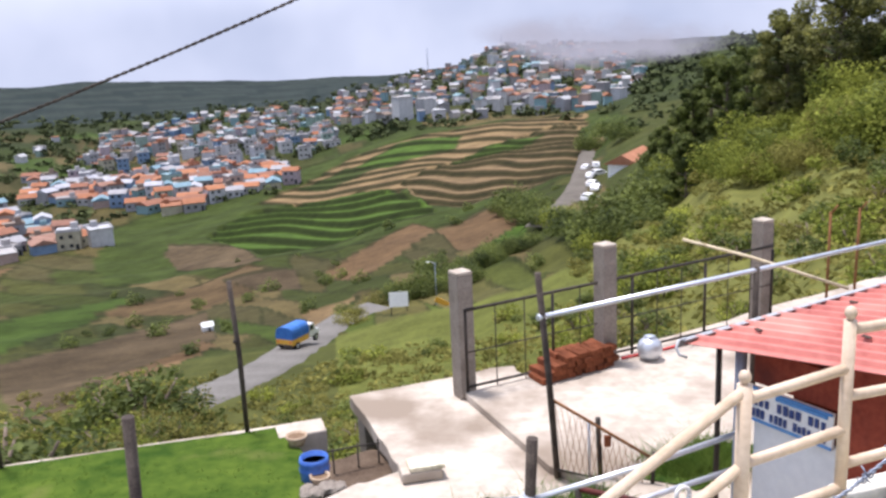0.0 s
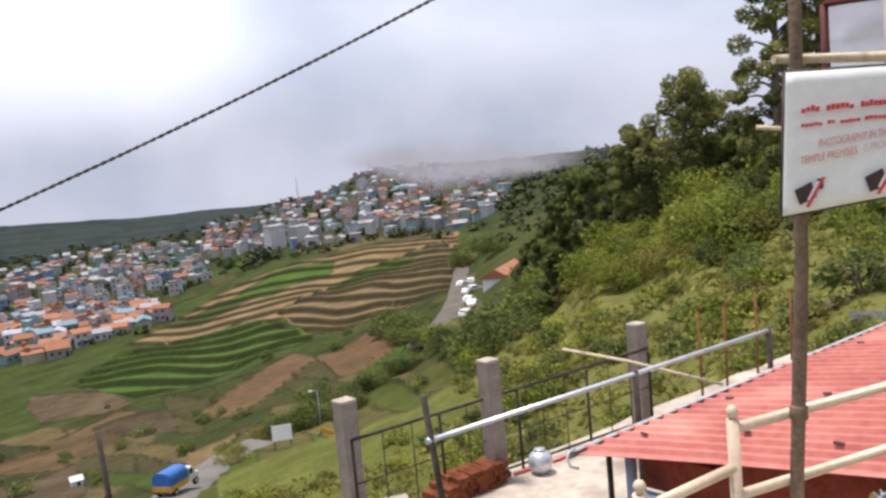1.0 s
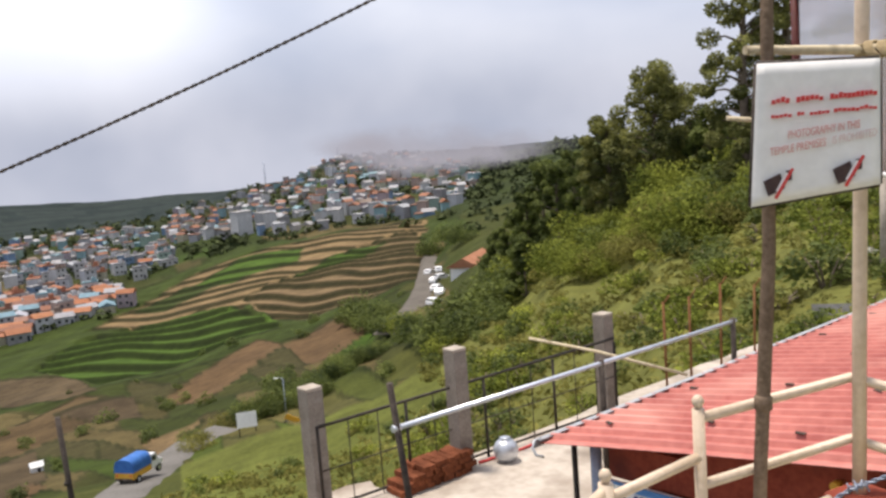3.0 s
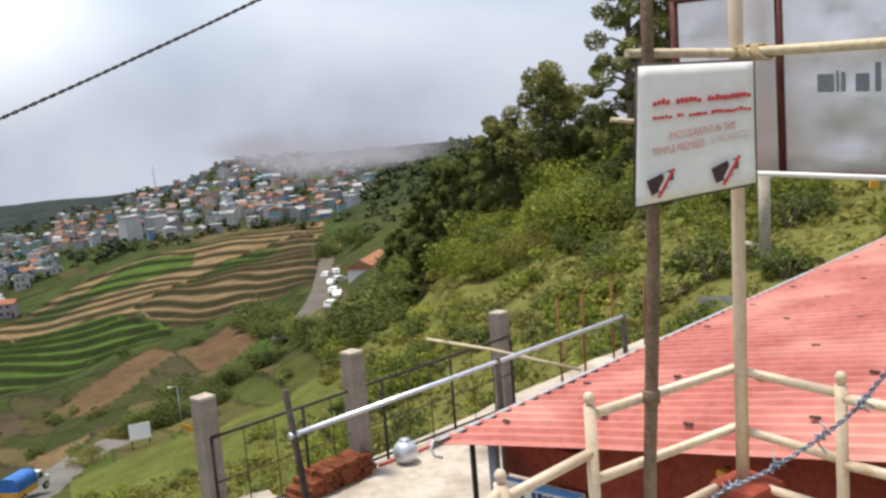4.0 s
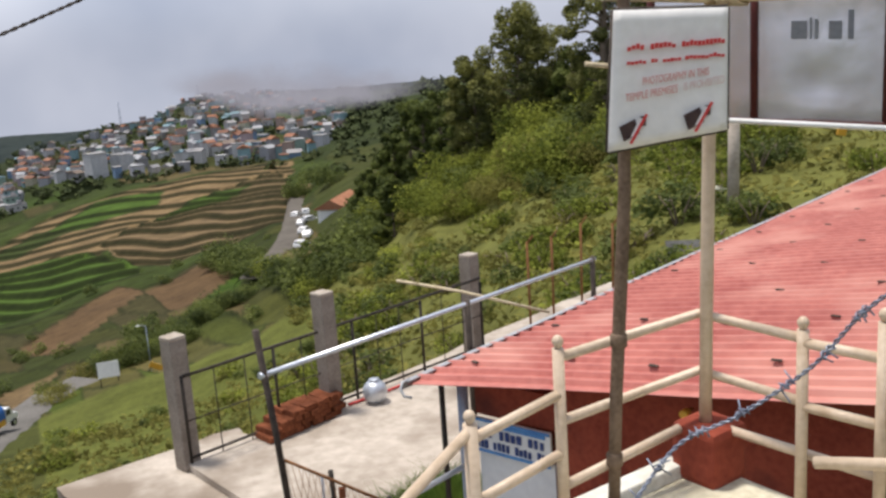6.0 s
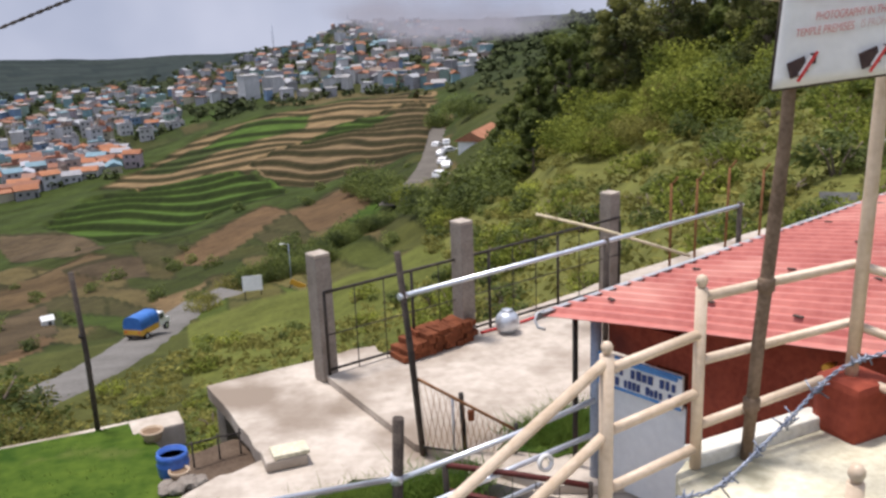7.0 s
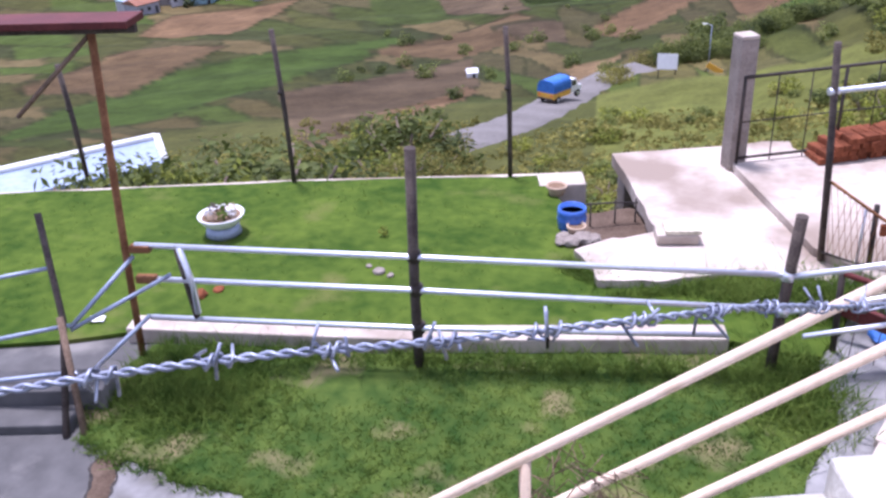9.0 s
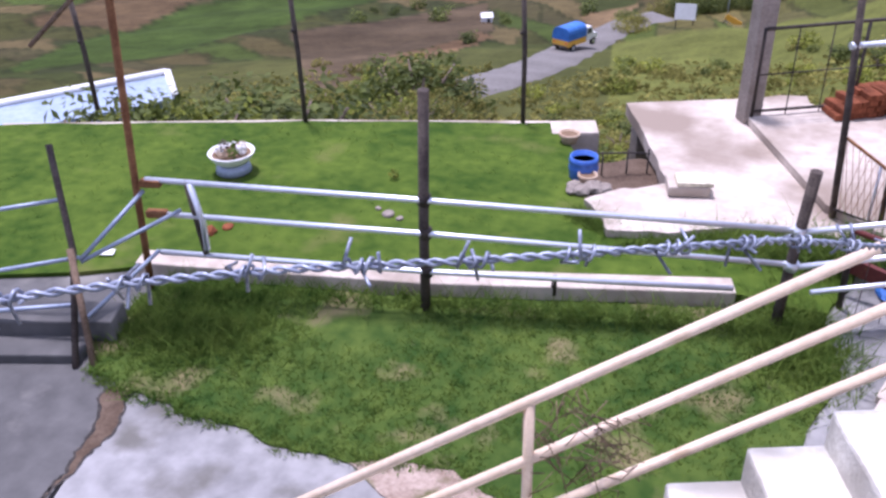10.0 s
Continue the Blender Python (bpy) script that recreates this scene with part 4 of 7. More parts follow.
def make_pipe_railing():
    t = thing("pipe_railing", "three-rail galvanised pipe railing on dark posts", "railing")
    for zl, zm, zr, end in ((1.21, 1.145, 0.985, 0.72), (0.855, 0.805, 0.64, 0.72), (0.43, 0.40, 0.37, 0.24)):
        pts = [(-5.0, 6.12, zl), (-2.46, 6.55, zm), (end, 7.2 if end > 0.5 else 7.1, zr)]
        part("rail", tube(pts, 0.027, 12), GALVANISED, t)
    part("rail", tube([(0.72, 7.2, 0.97), (1.84, 7.64, 1.035), (2.72, 7.98, 1.13)], 0.027, 12), GALVANISED, t)
    part("rail", tube([(0.72, 7.2, 0.615), (1.85, 7.64, 0.705), (2.69, 7.96, 0.77)], 0.027, 12), GALVANISED, t)
    part("rail", tube([(0.89, 7.27, 0.34), (1.5, 7.5, 0.39), (2.11, 7.74, 0.435)], 0.024, 12), GALVANISED, t)
    big = part("post", tube([(-2.48, 6.57, -0.1), (-2.47, 6.57, 0.8), (-2.425, 6.57, 2.17)], [0.05, 0.046, 0.05], 10, wobble=0.1), DARK_POST, t, "dark weathered wooden post")
    for z in (0.40, 0.805, 1.145):
        part("clamp", tube([(-2.46, 6.57, z - 0.05), (-2.45, 6.57, z + 0.05)], 0.06, 10), BLACK_IRON, big)
    short = part("post", tube([(0.65, 7.19, -0.1), (0.675, 7.2, 0.6), (0.73, 7.21, 1.54)], [0.05, 0.046, 0.05], 10, wobble=0.1), DARK_POST, t, "dark leaning wooden post")
    for z in (0.63, 0.98):
        part("clamp", tube([(0.68, 7.2, z - 0.04), (0.69, 7.2, z + 0.04)], 0.06, 10), GALVANISED, short)
    part("post", tube([(-4.55, 6.2, 0.42), (-4.62, 6.19, 1.22)], 0.028, 8), DARK_POST, t)
    part("brace", tube([(-4.52, 6.19, 0.5), (-4.5, 6.17, 0.8), (-4.58, 6.18, 1.2)], 0.03, 8), GALVANISED, t)


make_pipe_railing()


def moved(ob, x, y, z):
    """Shifts a thing with its parts."""
    ob.location = Vector((x, y, z))
    return ob


def make_scaffold():
    t = thing("scaffold", "rusty steel scaffold stand with a plank on top", "scaffold")
    part("pole", tube([(-5.21, 6.12, -0.06), (-5.115, 6.12, 1.19), (-4.95, 6.14, 3.22)], 0.034, 10), RUST, t)
    part("pole", tube([(-5.15, 4.86, -0.05), (-5.35, 5.4, 0.8), (-5.55, 5.66, 1.7)], 0.03, 8), DARK_POST, t)
    part("pole", tube([(-5.0, 4.92, -0.05), (-5.28, 5.3, 0.9)], 0.03, 8), BROWN_POLE, t)
    plank = part("plank", box((1.6, 0.35, 0.06), (-5.32, 6.02, 3.27), Matrix.Rotation(0.2, 3, "Z"), 0.008), MAROON, t, "dark maroon plank")
    part("bearer", box((1.5, 0.06, 0.08), (-5.3, 6.06, 3.2), Matrix.Rotation(0.2, 3, "Z"), 0.008), DARK_POST, plank)
    for z in (1.18, 0.86):
        part("clamp", box((0.2, 0.08, 0.07), (-4.95, 6.12, z), Matrix.Rotation(0.2, 3, "Z"), 0.012), RUST, t)
    for a, b in (((-5.03, 6.1, 1.1), (-5.3, 5.4, 0.72)), ((-4.7, 6.15, 0.92), (-5.3, 5.4, 0.7)), ((-5.0, 6.1, 0.46), (-5.2, 5.2, 0.25)), ((-5.5, 5.6, 1.2), (-6.6, 5.3, 1.0)), ((-5.3, 5.4, 0.75), (-6.5, 5.1, 0.5)), ((-5.2, 5.2, 0.4), (-6.6, 4.9, 0.2))):
        part("rail", tube([a, b], 0.020, 8), STEEL_BLUE, t)
    part("strut", tube([(-4.97, 6.14, 3.15), (-5.65, 5.85, 2.5)], 0.02, 8), BROWN_POLE, t)


make_scaffold()


def make_far_poles():
    for x, y, h, lean in ((-8.6, 9.85, 1.65, -1), (-5.5, 10.22, 2.12, -1), (-2.64, 10.97, 2.05, -1)):
        p = thing("fence_pole", "thin dark fence pole at the lawn edge", "pole", "lawn poles", at=pose(x, y, -0.02, 0, lean, 0))
        part("stem", tube([(0, 0, 0), (0.02, 0, h * 0.5), (0, 0, h)], 0.035, 8, wobble=0.15), DARK_POST, p)
        part("wire_tie", tube([(0, 0, h * 0.6), (0.01, 0, h * 0.62)], 0.045, 8), BLACK_IRON, p)


make_far_poles()

YP0 = Vector((1.47, 4.11, 0))
STAIR = Vector((-0.94, -0.34, 0)).normalized()


def knob_post(parent, x, y, z0, z1, r=0.031):
    p = part("post", tube([(x, y, z0), (x, y, z1)], r, 14), CREAM_PAINT, parent)
    part("finial", lathe([(0.012, 0), (0.02, 0.01), (0.03, 0.03), (0.031, 0.045), (0.02, 0.065), (0.004, 0.072)], 12, at=(x, y, z1)), CREAM_PAINT, p)
    return p


def make_stair_rail():
    t = thing("stair_railing", "cream-painted steel pipe railing on the stairs", "railing", "cream railings")
    for z, run in ((3.23, 5.1), (2.84, 5.1), (2.43, 4.5)):
        a = YP0 + Vector((0, 0, z))
        part("rail", tube([a, a + STAIR * run - Vector((0, 0, 0.535 * run))], 0.028, 14), CREAM_PAINT, t)
    knob_post(t, YP0.x, YP0.y, 2.2, 3.26, 0.037)
    p = YP0 + STAIR * 2.34
    part("post", tube([(p.x, p.y, 0.9), (p.x, p.y, 1.97)], 0.028, 12), CREAM_PAINT, t)
    p = YP0 + STAIR * 4.6
    part("post", tube([(p.x, p.y, -0.05), (p.x, p.y, 0.85)], 0.028, 12), CREAM_PAINT, t)
    twig = thing("dry_twigs", "dry tangled twigs caught in the rails", "twigs", kind="stuff")
    bm = bmesh.new()
    q = YP0 + STAIR * 2.1
    for _ in range(60):
        a = Vector((q.x + random.uniform(-0.25, 0.25), q.y + random.uniform(-0.1, 0.1), 1.75 + random.uniform(-0.3, 0.25)))
        tube([a, a + Vector((random.uniform(-0.14, 0.14), random.uniform(-0.1, 0.1), random.uniform(-0.14, 0.14))), a + Vector((random.uniform(-0.2, 0.2), 0, random.uniform(-0.2, 0.2)))], 0.0035, 3, bm)
    part("twig", bm, BROWN_POLE, twig)


make_stair_rail()


def make_platform_rail():
    t = thing("platform_railing", "cream-painted steel pipe railing round the platform", "railing", "cream railings")
    y0, y1, corner, y2, y3 = (1.47, 4.11), (2.05, 4.33), (3.10, 4.64), (3.28, 3.97), (3.45, 3.60)
    for z in (3.18, 2.85, 2.53):
        part("rail", tube([(*y0, z), (*y1, z + 0.05)], 0.028, 12), CREAM_PAINT, t)
    for z in (3.43, 3.08):
        part("rail", tube([(*y1, z), (*corner, z), (3.29, 3.96, z)], 0.028, 12), CREAM_PAINT, t)
        part("rail", tube([(3.28, 3.97, z - 0.02), (3.45, 3.62, z - 0.03)], 0.028, 12), CREAM_PAINT, t)
        part("rail", tube([(3.47, 3.64, z - 0.05), (3.52, 3.25, z + 0.20), (3.49, 2.95, z + 0.42)], 0.03, 12), CREAM_PAINT, t)
    part("rail", tube([(*y1, 2.71), (2.92, 4.58, 2.77)], 0.028, 12), CREAM_PAINT, t)
    part("rail", tube([(3.14, 4.5, 2.77), (3.72, 3.12, 2.73)], 0.028, 12), CREAM_PAINT, t)
    part("rail", tube([(3.07, 3.62, 2.93), (3.62, 2.42, 3.28)], 0.03, 12), CREAM_PAINT, t)
    part("rail", tube([(3.07, 3.62, 2.61), (3.62, 2.42, 2.93)], 0.03, 12), CREAM_PAINT, t)
    knob_post(t, *y1, 2.43, 3.48)
    knob_post(t, *y2, 2.43, 3.48)
    knob_post(t, *y3, 2.43, 3.59)
    knob_post(t, 1.9, 2.76, 2.43, 3.27)


make_platform_rail()


def make_stairs():
    t = thing("stair_flight", "whitewashed rough cement stair flight", "stairs", kind="structure")
    near = Vector((0.34, -0.94, 0)).normalized()
    turn = Matrix.Rotation(math.atan2(STAIR.y, STAIR.x), 3, "Z")
    for k in range(11):
        z = 2.21 - 0.22 * k
        c = YP0 + STAIR * (0.165 + 0.375 * k + 0.18) + near * 0.75
        part("step", box((0.40, 1.2, 0.6), (c.x, c.y, z - 0.3), turn, 0.025), PLASTER, t)
    part("landing", slab([(1.36, 4.1), (1.95, 4.36), (2.0, 4.2), (1.75, 3.4), (1.9, 2.6), (1.62, 2.7), (1.42, 3.5)], 2.24, 2.2, cuts=3, jitter=0.012), PLASTER, t)
    top = slab([(1.92, 4.28), (2.05, 4.42), (3.16, 4.74), (3.37, 3.97), (4.1, 2.4), (2.0, 1.6), (1.72, 3.4)], 2.46, 2.5, cuts=3, jitter=0.012)
    tagged(link("platform_floor", top, MOSSY), "stained yellowish cement platform", "floor", kind="structure")
    rim = bmesh.new()
    for a, b in (((2.05, 4.38), (2.97, 4.66)),):
        mid, d = (Vector(a) + Vector(b)) / 2, Vector(b) - Vector(a)
        box((d.length, 0.14, 0.12), (mid.x, mid.y, 2.48), Matrix.Rotation(math.atan2(d.y, d.x), 3, "Z"), 0.02, rim)
    tagged(link("platform_rim", rim, PLASTER), "whitewashed low rim of the platform", "kerb", kind="structure")
    plinth = thing("red_plinth", "red oxide cement plinth at the platform corner", "plinth")
    part("block", box((0.32, 0.32, 0.36), (3.1, 4.54, 2.62), Matrix.Rotation(0.3, 3, "Z"), 0.05), WALL_RED, plinth)
    stand = slab([(-1.6, -1.4), (1.6, -1.4), (1.7, 0.55), (-1.5, 0.45)], 3.4, 3.4, cuts=3, jitter=0.02)
    tagged(link("lookout_floor", stand, GREY_CEMENT), "grey cement lookout ledge above the stairs", "floor", kind="structure")
    tagged(link("path_bed", slab([(-0.7, 4.1), (0.6, 5.2), (1.15, 6.4), (1.1, 7.4), (1.35, 8.35), (2.45, 8.05), (2.8, 7.9), (4.8, 6.8), (3.8, 4.3), (1.2, 3.3)], -0.05, 0.4, cuts=2, jitter=0.02), PALE_CEMENT), "grey cement bed under the path slabs", "path", kind="structure")
    path = thing("paving", "grey cement path slabs with open joints", "paving", kind="structure")
    for i in range(4):
        for j in range(5):
            if i > 2 and j > 2:
                continue
            c = Vector((1.5, 5.35, 0)) + Vector((0.866, -0.35, 0)) * (0.72 * i) + Vector((0.3, 0.95, 0)) * (0.62 * j)
            part("path_slab", box((0.70, 0.60, 0.08), (c.x, c.y, -0.02 + 0.01 * ((i + j) % 2)), Matrix.Rotation(-0.37, 3, "Z"), 0.012), CONCRETE, path)


make_stairs()


def make_sign_frame():
    t = moved(thing("pole_frame", "lashed frame of bamboo and wooden poles", "frame"), 0.03, 0.23, -0.065)
    part("brown_pole", tube([(2.33, 4.13, 2.5), (2.365, 4.13, 3.2), (2.415, 4.13, 3.87), (2.447, 4.13, 4.3), (2.468, 4.13, 5.31), (2.50, 4.12, 6.6)], [0.034, 0.036, 0.036, 0.034, 0.032, 0.03], 12, wobble=0.06), BROWN_POLE, t, "brown wooden pole")
    part("cream_pole", tube([(3.05, 4.32, 2.75), (3.07, 4.32, 3.8), (3.09, 4.32, 4.6), (3.11, 4.32, 5.3), (3.14, 4.31, 6.6)], 0.037, 12, wobble=0.04), CREAM_PAINT, t, "cream steel pole")
    part("slant_pole", tube([(3.775, 3.27, 2.5), (3.721, 3.342, 3.93), (3.69, 3.39, 4.535), (3.67, 3.41, 4.77), (3.625, 3.475, 5.28)], [0.034, 0.034, 0.034, 0.034, 0.034], 12, wobble=0.08), OLD_BAMBOO, t, "leaning grey-brown bamboo pole")
    bar = part("crossbar", tube([(2.37, 4.163, 5.29), (3.057, 4.248, 5.261), (3.40, 3.79, 5.235), (3.67, 3.42, 5.215)], [0.023, 0.026, 0.027, 0.029], 12, wobble=0.05), BAMBOO, t, "pale bamboo crossbar")
    for p, d in (((3.07, 4.25, 5.261), (0, 0, 1)), ((3.61, 3.50, 5.22), (0.5, -0.6, 0)), ((3.54, 3.60, 5.225), (0.5, -0.6, 0)), ((3.14, 4.14, 5.253), (0.5, -0.6, 0)), ((3.10, 4.19, 5.257), (0.5, -0.6, 0))):
        coil = [Vector(p) + Vector(d) * (k * 0.0016 - 0.03) + 0.043 * Vector((math.cos(k * 0.7), math.sin(k * 0.7) * 0.7, math.sin(k * 0.7) if d[2] == 0 else 0)) for k in range(38)]
        part("rope_lashing", tube(coil, 0.007, 5), ROPE, bar)
    for x, z in ((2.39, 3.52), (2.345, 2.85)):
        part("clamp", lathe([(0.036, -0.04), (0.046, -0.03), (0.044, 0.0), (0.046, 0.03), (0.036, 0.04)], 12, at=(x, 4.13, z)), BROWN_POLE, t)
    part("rod", tube([(2.28, 4.2, 4.97), (2.46, 4.14, 4.94)], 0.012, 8), BAMBOO, t)
    part("lower_bar", tube([(2.95, 4.2, 4.64), (3.72, 3.3, 4.55)], 0.014, 8), WHITE, t)


make_sign_frame()


def on_plane(o, right, up, w, h, bm=None, lift=0.004, thick=0.004):
    """A thin plate lying on a board whose lower left corner is o."""
    n = right.cross(up).normalized()
    bm = bm or bmesh.new()
    front = [bm.verts.new(o + n * (lift + thick) + right * a + up * b) for a, b in ((0, 0), (w, 0), (w, h), (0, h))]
    rear = [bm.verts.new(o + n * lift + right * a + up * b) for a, b in ((0, 0), (w, 0), (w, h), (0, h))]
    bm.faces.new(front)
    bm.faces.new(rear[::-1])
    for k in range(4):
        j = (k + 1) % 4
        bm.faces.new((rear[k], rear[j], front[j], front[k]))
    return bm


def lettering(words, o, right, up, size, mat, parent, width):
    """Real characters laid on a board."""
    font = bpy.data.curves.new("words", "FONT")
    font.body, font.size, font.extrude = words, size, 0.001
    holder = new("words", font)
    me = bpy.data.meshes.new_from_object(holder)
    bpy.data.objects.remove(holder)
    xs = [v.co.x for v in me.vertices]
    squeeze = width / (max(xs) - min(xs))
    n = right.cross(up).normalized()
    for v in me.vertices:
        x, y, z = v.co
        v.co = o + right * (x * squeeze) + up * y + n * (0.006 + z)
    me.materials.append(mat)
    ob = new("lettering", me)
    ob.parent = parent
    return ob


def make_notice():
    """The cloth notice: no photography in the temple grounds."""
    bl, br, tr, tl = Vector((2.325, 4.094, 4.531)), Vector((2.856, 3.868, 4.608)), Vector((2.861, 3.863, 5.187)), Vector((2.365, 4.072, 5.209))
    bl, br, tr, tl = (p + Vector((-0.035, -0.08, 0)) for p in (bl, br, tr, tl))
    t = moved(thing("notice_board", "white cloth notice with red lettering on poles", "sign"), 0.04, 0.24, -0.06)
    n = (br - bl).cross(tl - bl).normalized()
    bm, grid = bmesh.new(), []
    for j in range(13):
        row = []
        for i in range(13):
            u, v = i / 12, j / 12
            p = (bl * (1 - u) + br * u) * (1 - v) + (tl * (1 - u) + tr * u) * v
            row.append(bm.verts.new(p + n * 0.006 * math.sin(u * 9 + v * 2)))
        grid.append(row)
    for a, b in zip(grid, grid[1:]):
        for i in range(12):
            bm.faces.new((a[i], a[i + 1], b[i + 1], b[i]))
    ext = bmesh.ops.extrude_face_region(bm, geom=bm.faces[:])
    bmesh.ops.translate(bm, vec=-n * 0.012, verts=[v for v in ext["geom"] if isinstance(v, bmesh.types.BMVert)])
    bmesh.ops.recalc_face_normals(bm, faces=bm.faces[:])
    face = part("cloth", bm, SIGN_CLOTH, t, smooth=True)
    for a, b in ((bl, br), (br, tr), (tr, tl), (tl, bl)):
        part("frame", tube([a - n * 0.022, b - n * 0.022], 0.013, 8), DARK_POST, t, "dark wooden frame strip")

    def at(u, v):
        return (bl * (1 - u) + br * u) * (1 - v) + (tl * (1 - u) + tr * u) * v + n * 0.010

    right, rise = (br - bl), (tl - bl)
    for v, mat, cuts in ((0.715, RED_INK, ((0.13, 0.28), (0.33, 0.55), (0.60, 0.97))), (0.61, RED_INK, ((0.13, 0.30), (0.34, 0.40), (0.44, 0.60), (0.63, 0.97)))):
        for a, b in cuts:
            w = (b - a) / max(1, round((b - a) / 0.034))
            s = a
            while s < b - 0.01:
                r2 = (at(s + w * 0.86, v) - at(s, v))
                part("lettering_bar", on_plane(at(s, v + random.uniform(-0.006, 0.006)), r2.normalized(), rise.normalized(), r2.length, (0.024 if v > 0.7 else 0.016) * random.uniform(0.75, 1.15)), mat, face)
                s += w
    for words, u, v, w, mat in (("PHOTOGRAPHY IN THIS", 0.27, 0.455, 0.56, PALE_RED_INK), ("TEMPLE PREMISES", 0.13, 0.35, 0.44, PALE_RED_INK), ("IS PROHIBITED", 0.62, 0.375, 0.34, PINK_INK)):
        r2 = at(u + w, v + 0.02) - at(u, v)
        lettering(words, at(u, v), r2.normalized(), rise.normalized(), 0.052, mat, face, r2.length)
    for u in (0.20, 0.74):
        emblem = bmesh.new()
        r1 = (at(u + 0.16, 0.10) - at(u, 0.10)).normalized()
        r3 = rise.normalized()
        on_plane(at(u - 0.07, 0.06), (r1 + r3 * 0.35).normalized(), (r3 - r1 * 0.35).normalized(), 0.085, 0.075, emblem)
        part("camera_symbol", emblem, DARK_INK, face, "dark camera symbol")
        part("red_bar", on_plane(at(u + 0.0, 0.03), (r3 + r1 * 0.55).normalized(), (r3 * 0.55 - r1).normalized(), 0.16, 0.014, lift=0.010), RED_INK, face)
        part("lens_bar", on_plane(at(u + 0.03, 0.07), (r3 + r1 * 0.5).normalized(), (r3 * 0.5 - r1).normalized(), 0.10, 0.026, lift=0.006), SIGN_CLOTH, face)
        part("flash_symbol", on_plane(at(u + 0.06, 0.15), r1, r3, 0.03, 0.05), DARK_INK, face)


make_notice()


def make_hoarding():
    """The zinc back of a hoarding in a dark frame."""
    t = moved(thing("hoarding_back", "zinc sheet back of a hoarding in a dark frame", "hoarding"), 0.05, 0.25, -0.06)
    tl, bl = Vector((3.14, 4.99, 5.63)), Vector((3.14, 4.99, 4.60))
    tr, br = Vector((5.6, 2.7, 5.63)), Vector((5.6, 2.7, 4.36))
    n = (br - bl).cross(tl - bl).normalized()
    for k in range(5):
        us = (0.0, 0.178, 0.389, 0.60, 0.80, 1.0)[k:k + 2]
        bm, grid = bmesh.new(), []
        for j in range(15):
            grid.append([])
            for i in range(11):
                u, v = us[0] + (us[1] - us[0]) * i / 10, j / 14
                p = (bl * (1 - u) + br * u) * (1 - v) + (tl * (1 - u) + tr * u) * v
                edge = min(i, 10 - i, 5) / 5 * min(1, (14 - j) / 2, j / 2)
                grid[-1].append(bm.verts.new(p + n * edge * (0.014 + 0.05 * max(0, v - 0.72)) * noise.noise(Vector((u * (14 + 12 * v) + k, v * 9, 0.3)))))
        for a, b in zip(grid, grid[1:]):
            for i in range(10):
                bm.faces.new((a[i], a[i + 1], b[i + 1], b[i]))
        part("sheet", bm, SHEET, t, "dull zinc sheet", smooth=True)
    for u in (0.0, 0.178, 0.389, 0.60, 0.80, 1.0):
        a, b = bl.lerp(br, u), tl.lerp(tr, u)
        part("upright", tube([a + n * 0.014, b + n * 0.014], 0.022, 4), MAROON, t, "dark maroon upright")
    part("rail", tube([tl + n * 0.016, tr + n * 0.016], 0.020, 4), MAROON, t)
    part("rail", tube([bl + n * 0.016, br + n * 0.016], 0.020, 4), MAROON, t)
    right = (br - bl).normalized()
    stamp = bl.lerp(br, 0.238) + Vector((0, 0, 0.475))
    for a, w, h in ((0.0, 0.085, 0.10), (0.10, 0.012, 0.12), (0.125, 0.02, 0.11), (0.20, 0.07, 0.10), (0.30, 0.03, 0.16)):
        part("stamp_bar", on_plane(stamp + right * a, right, Vector((0, 0, 1)), w, h, lift=0.022), GREY_INK, t)
    for x in (0.76, 0.98):
        p = bl.lerp(br, x) - n * 0.1
        part("leg", tube([(p.x, p.y, 1.9), (p.x, p.y, bl.z + 0.3)], 0.03, 8), BROWN_POLE, t)


make_hoarding()


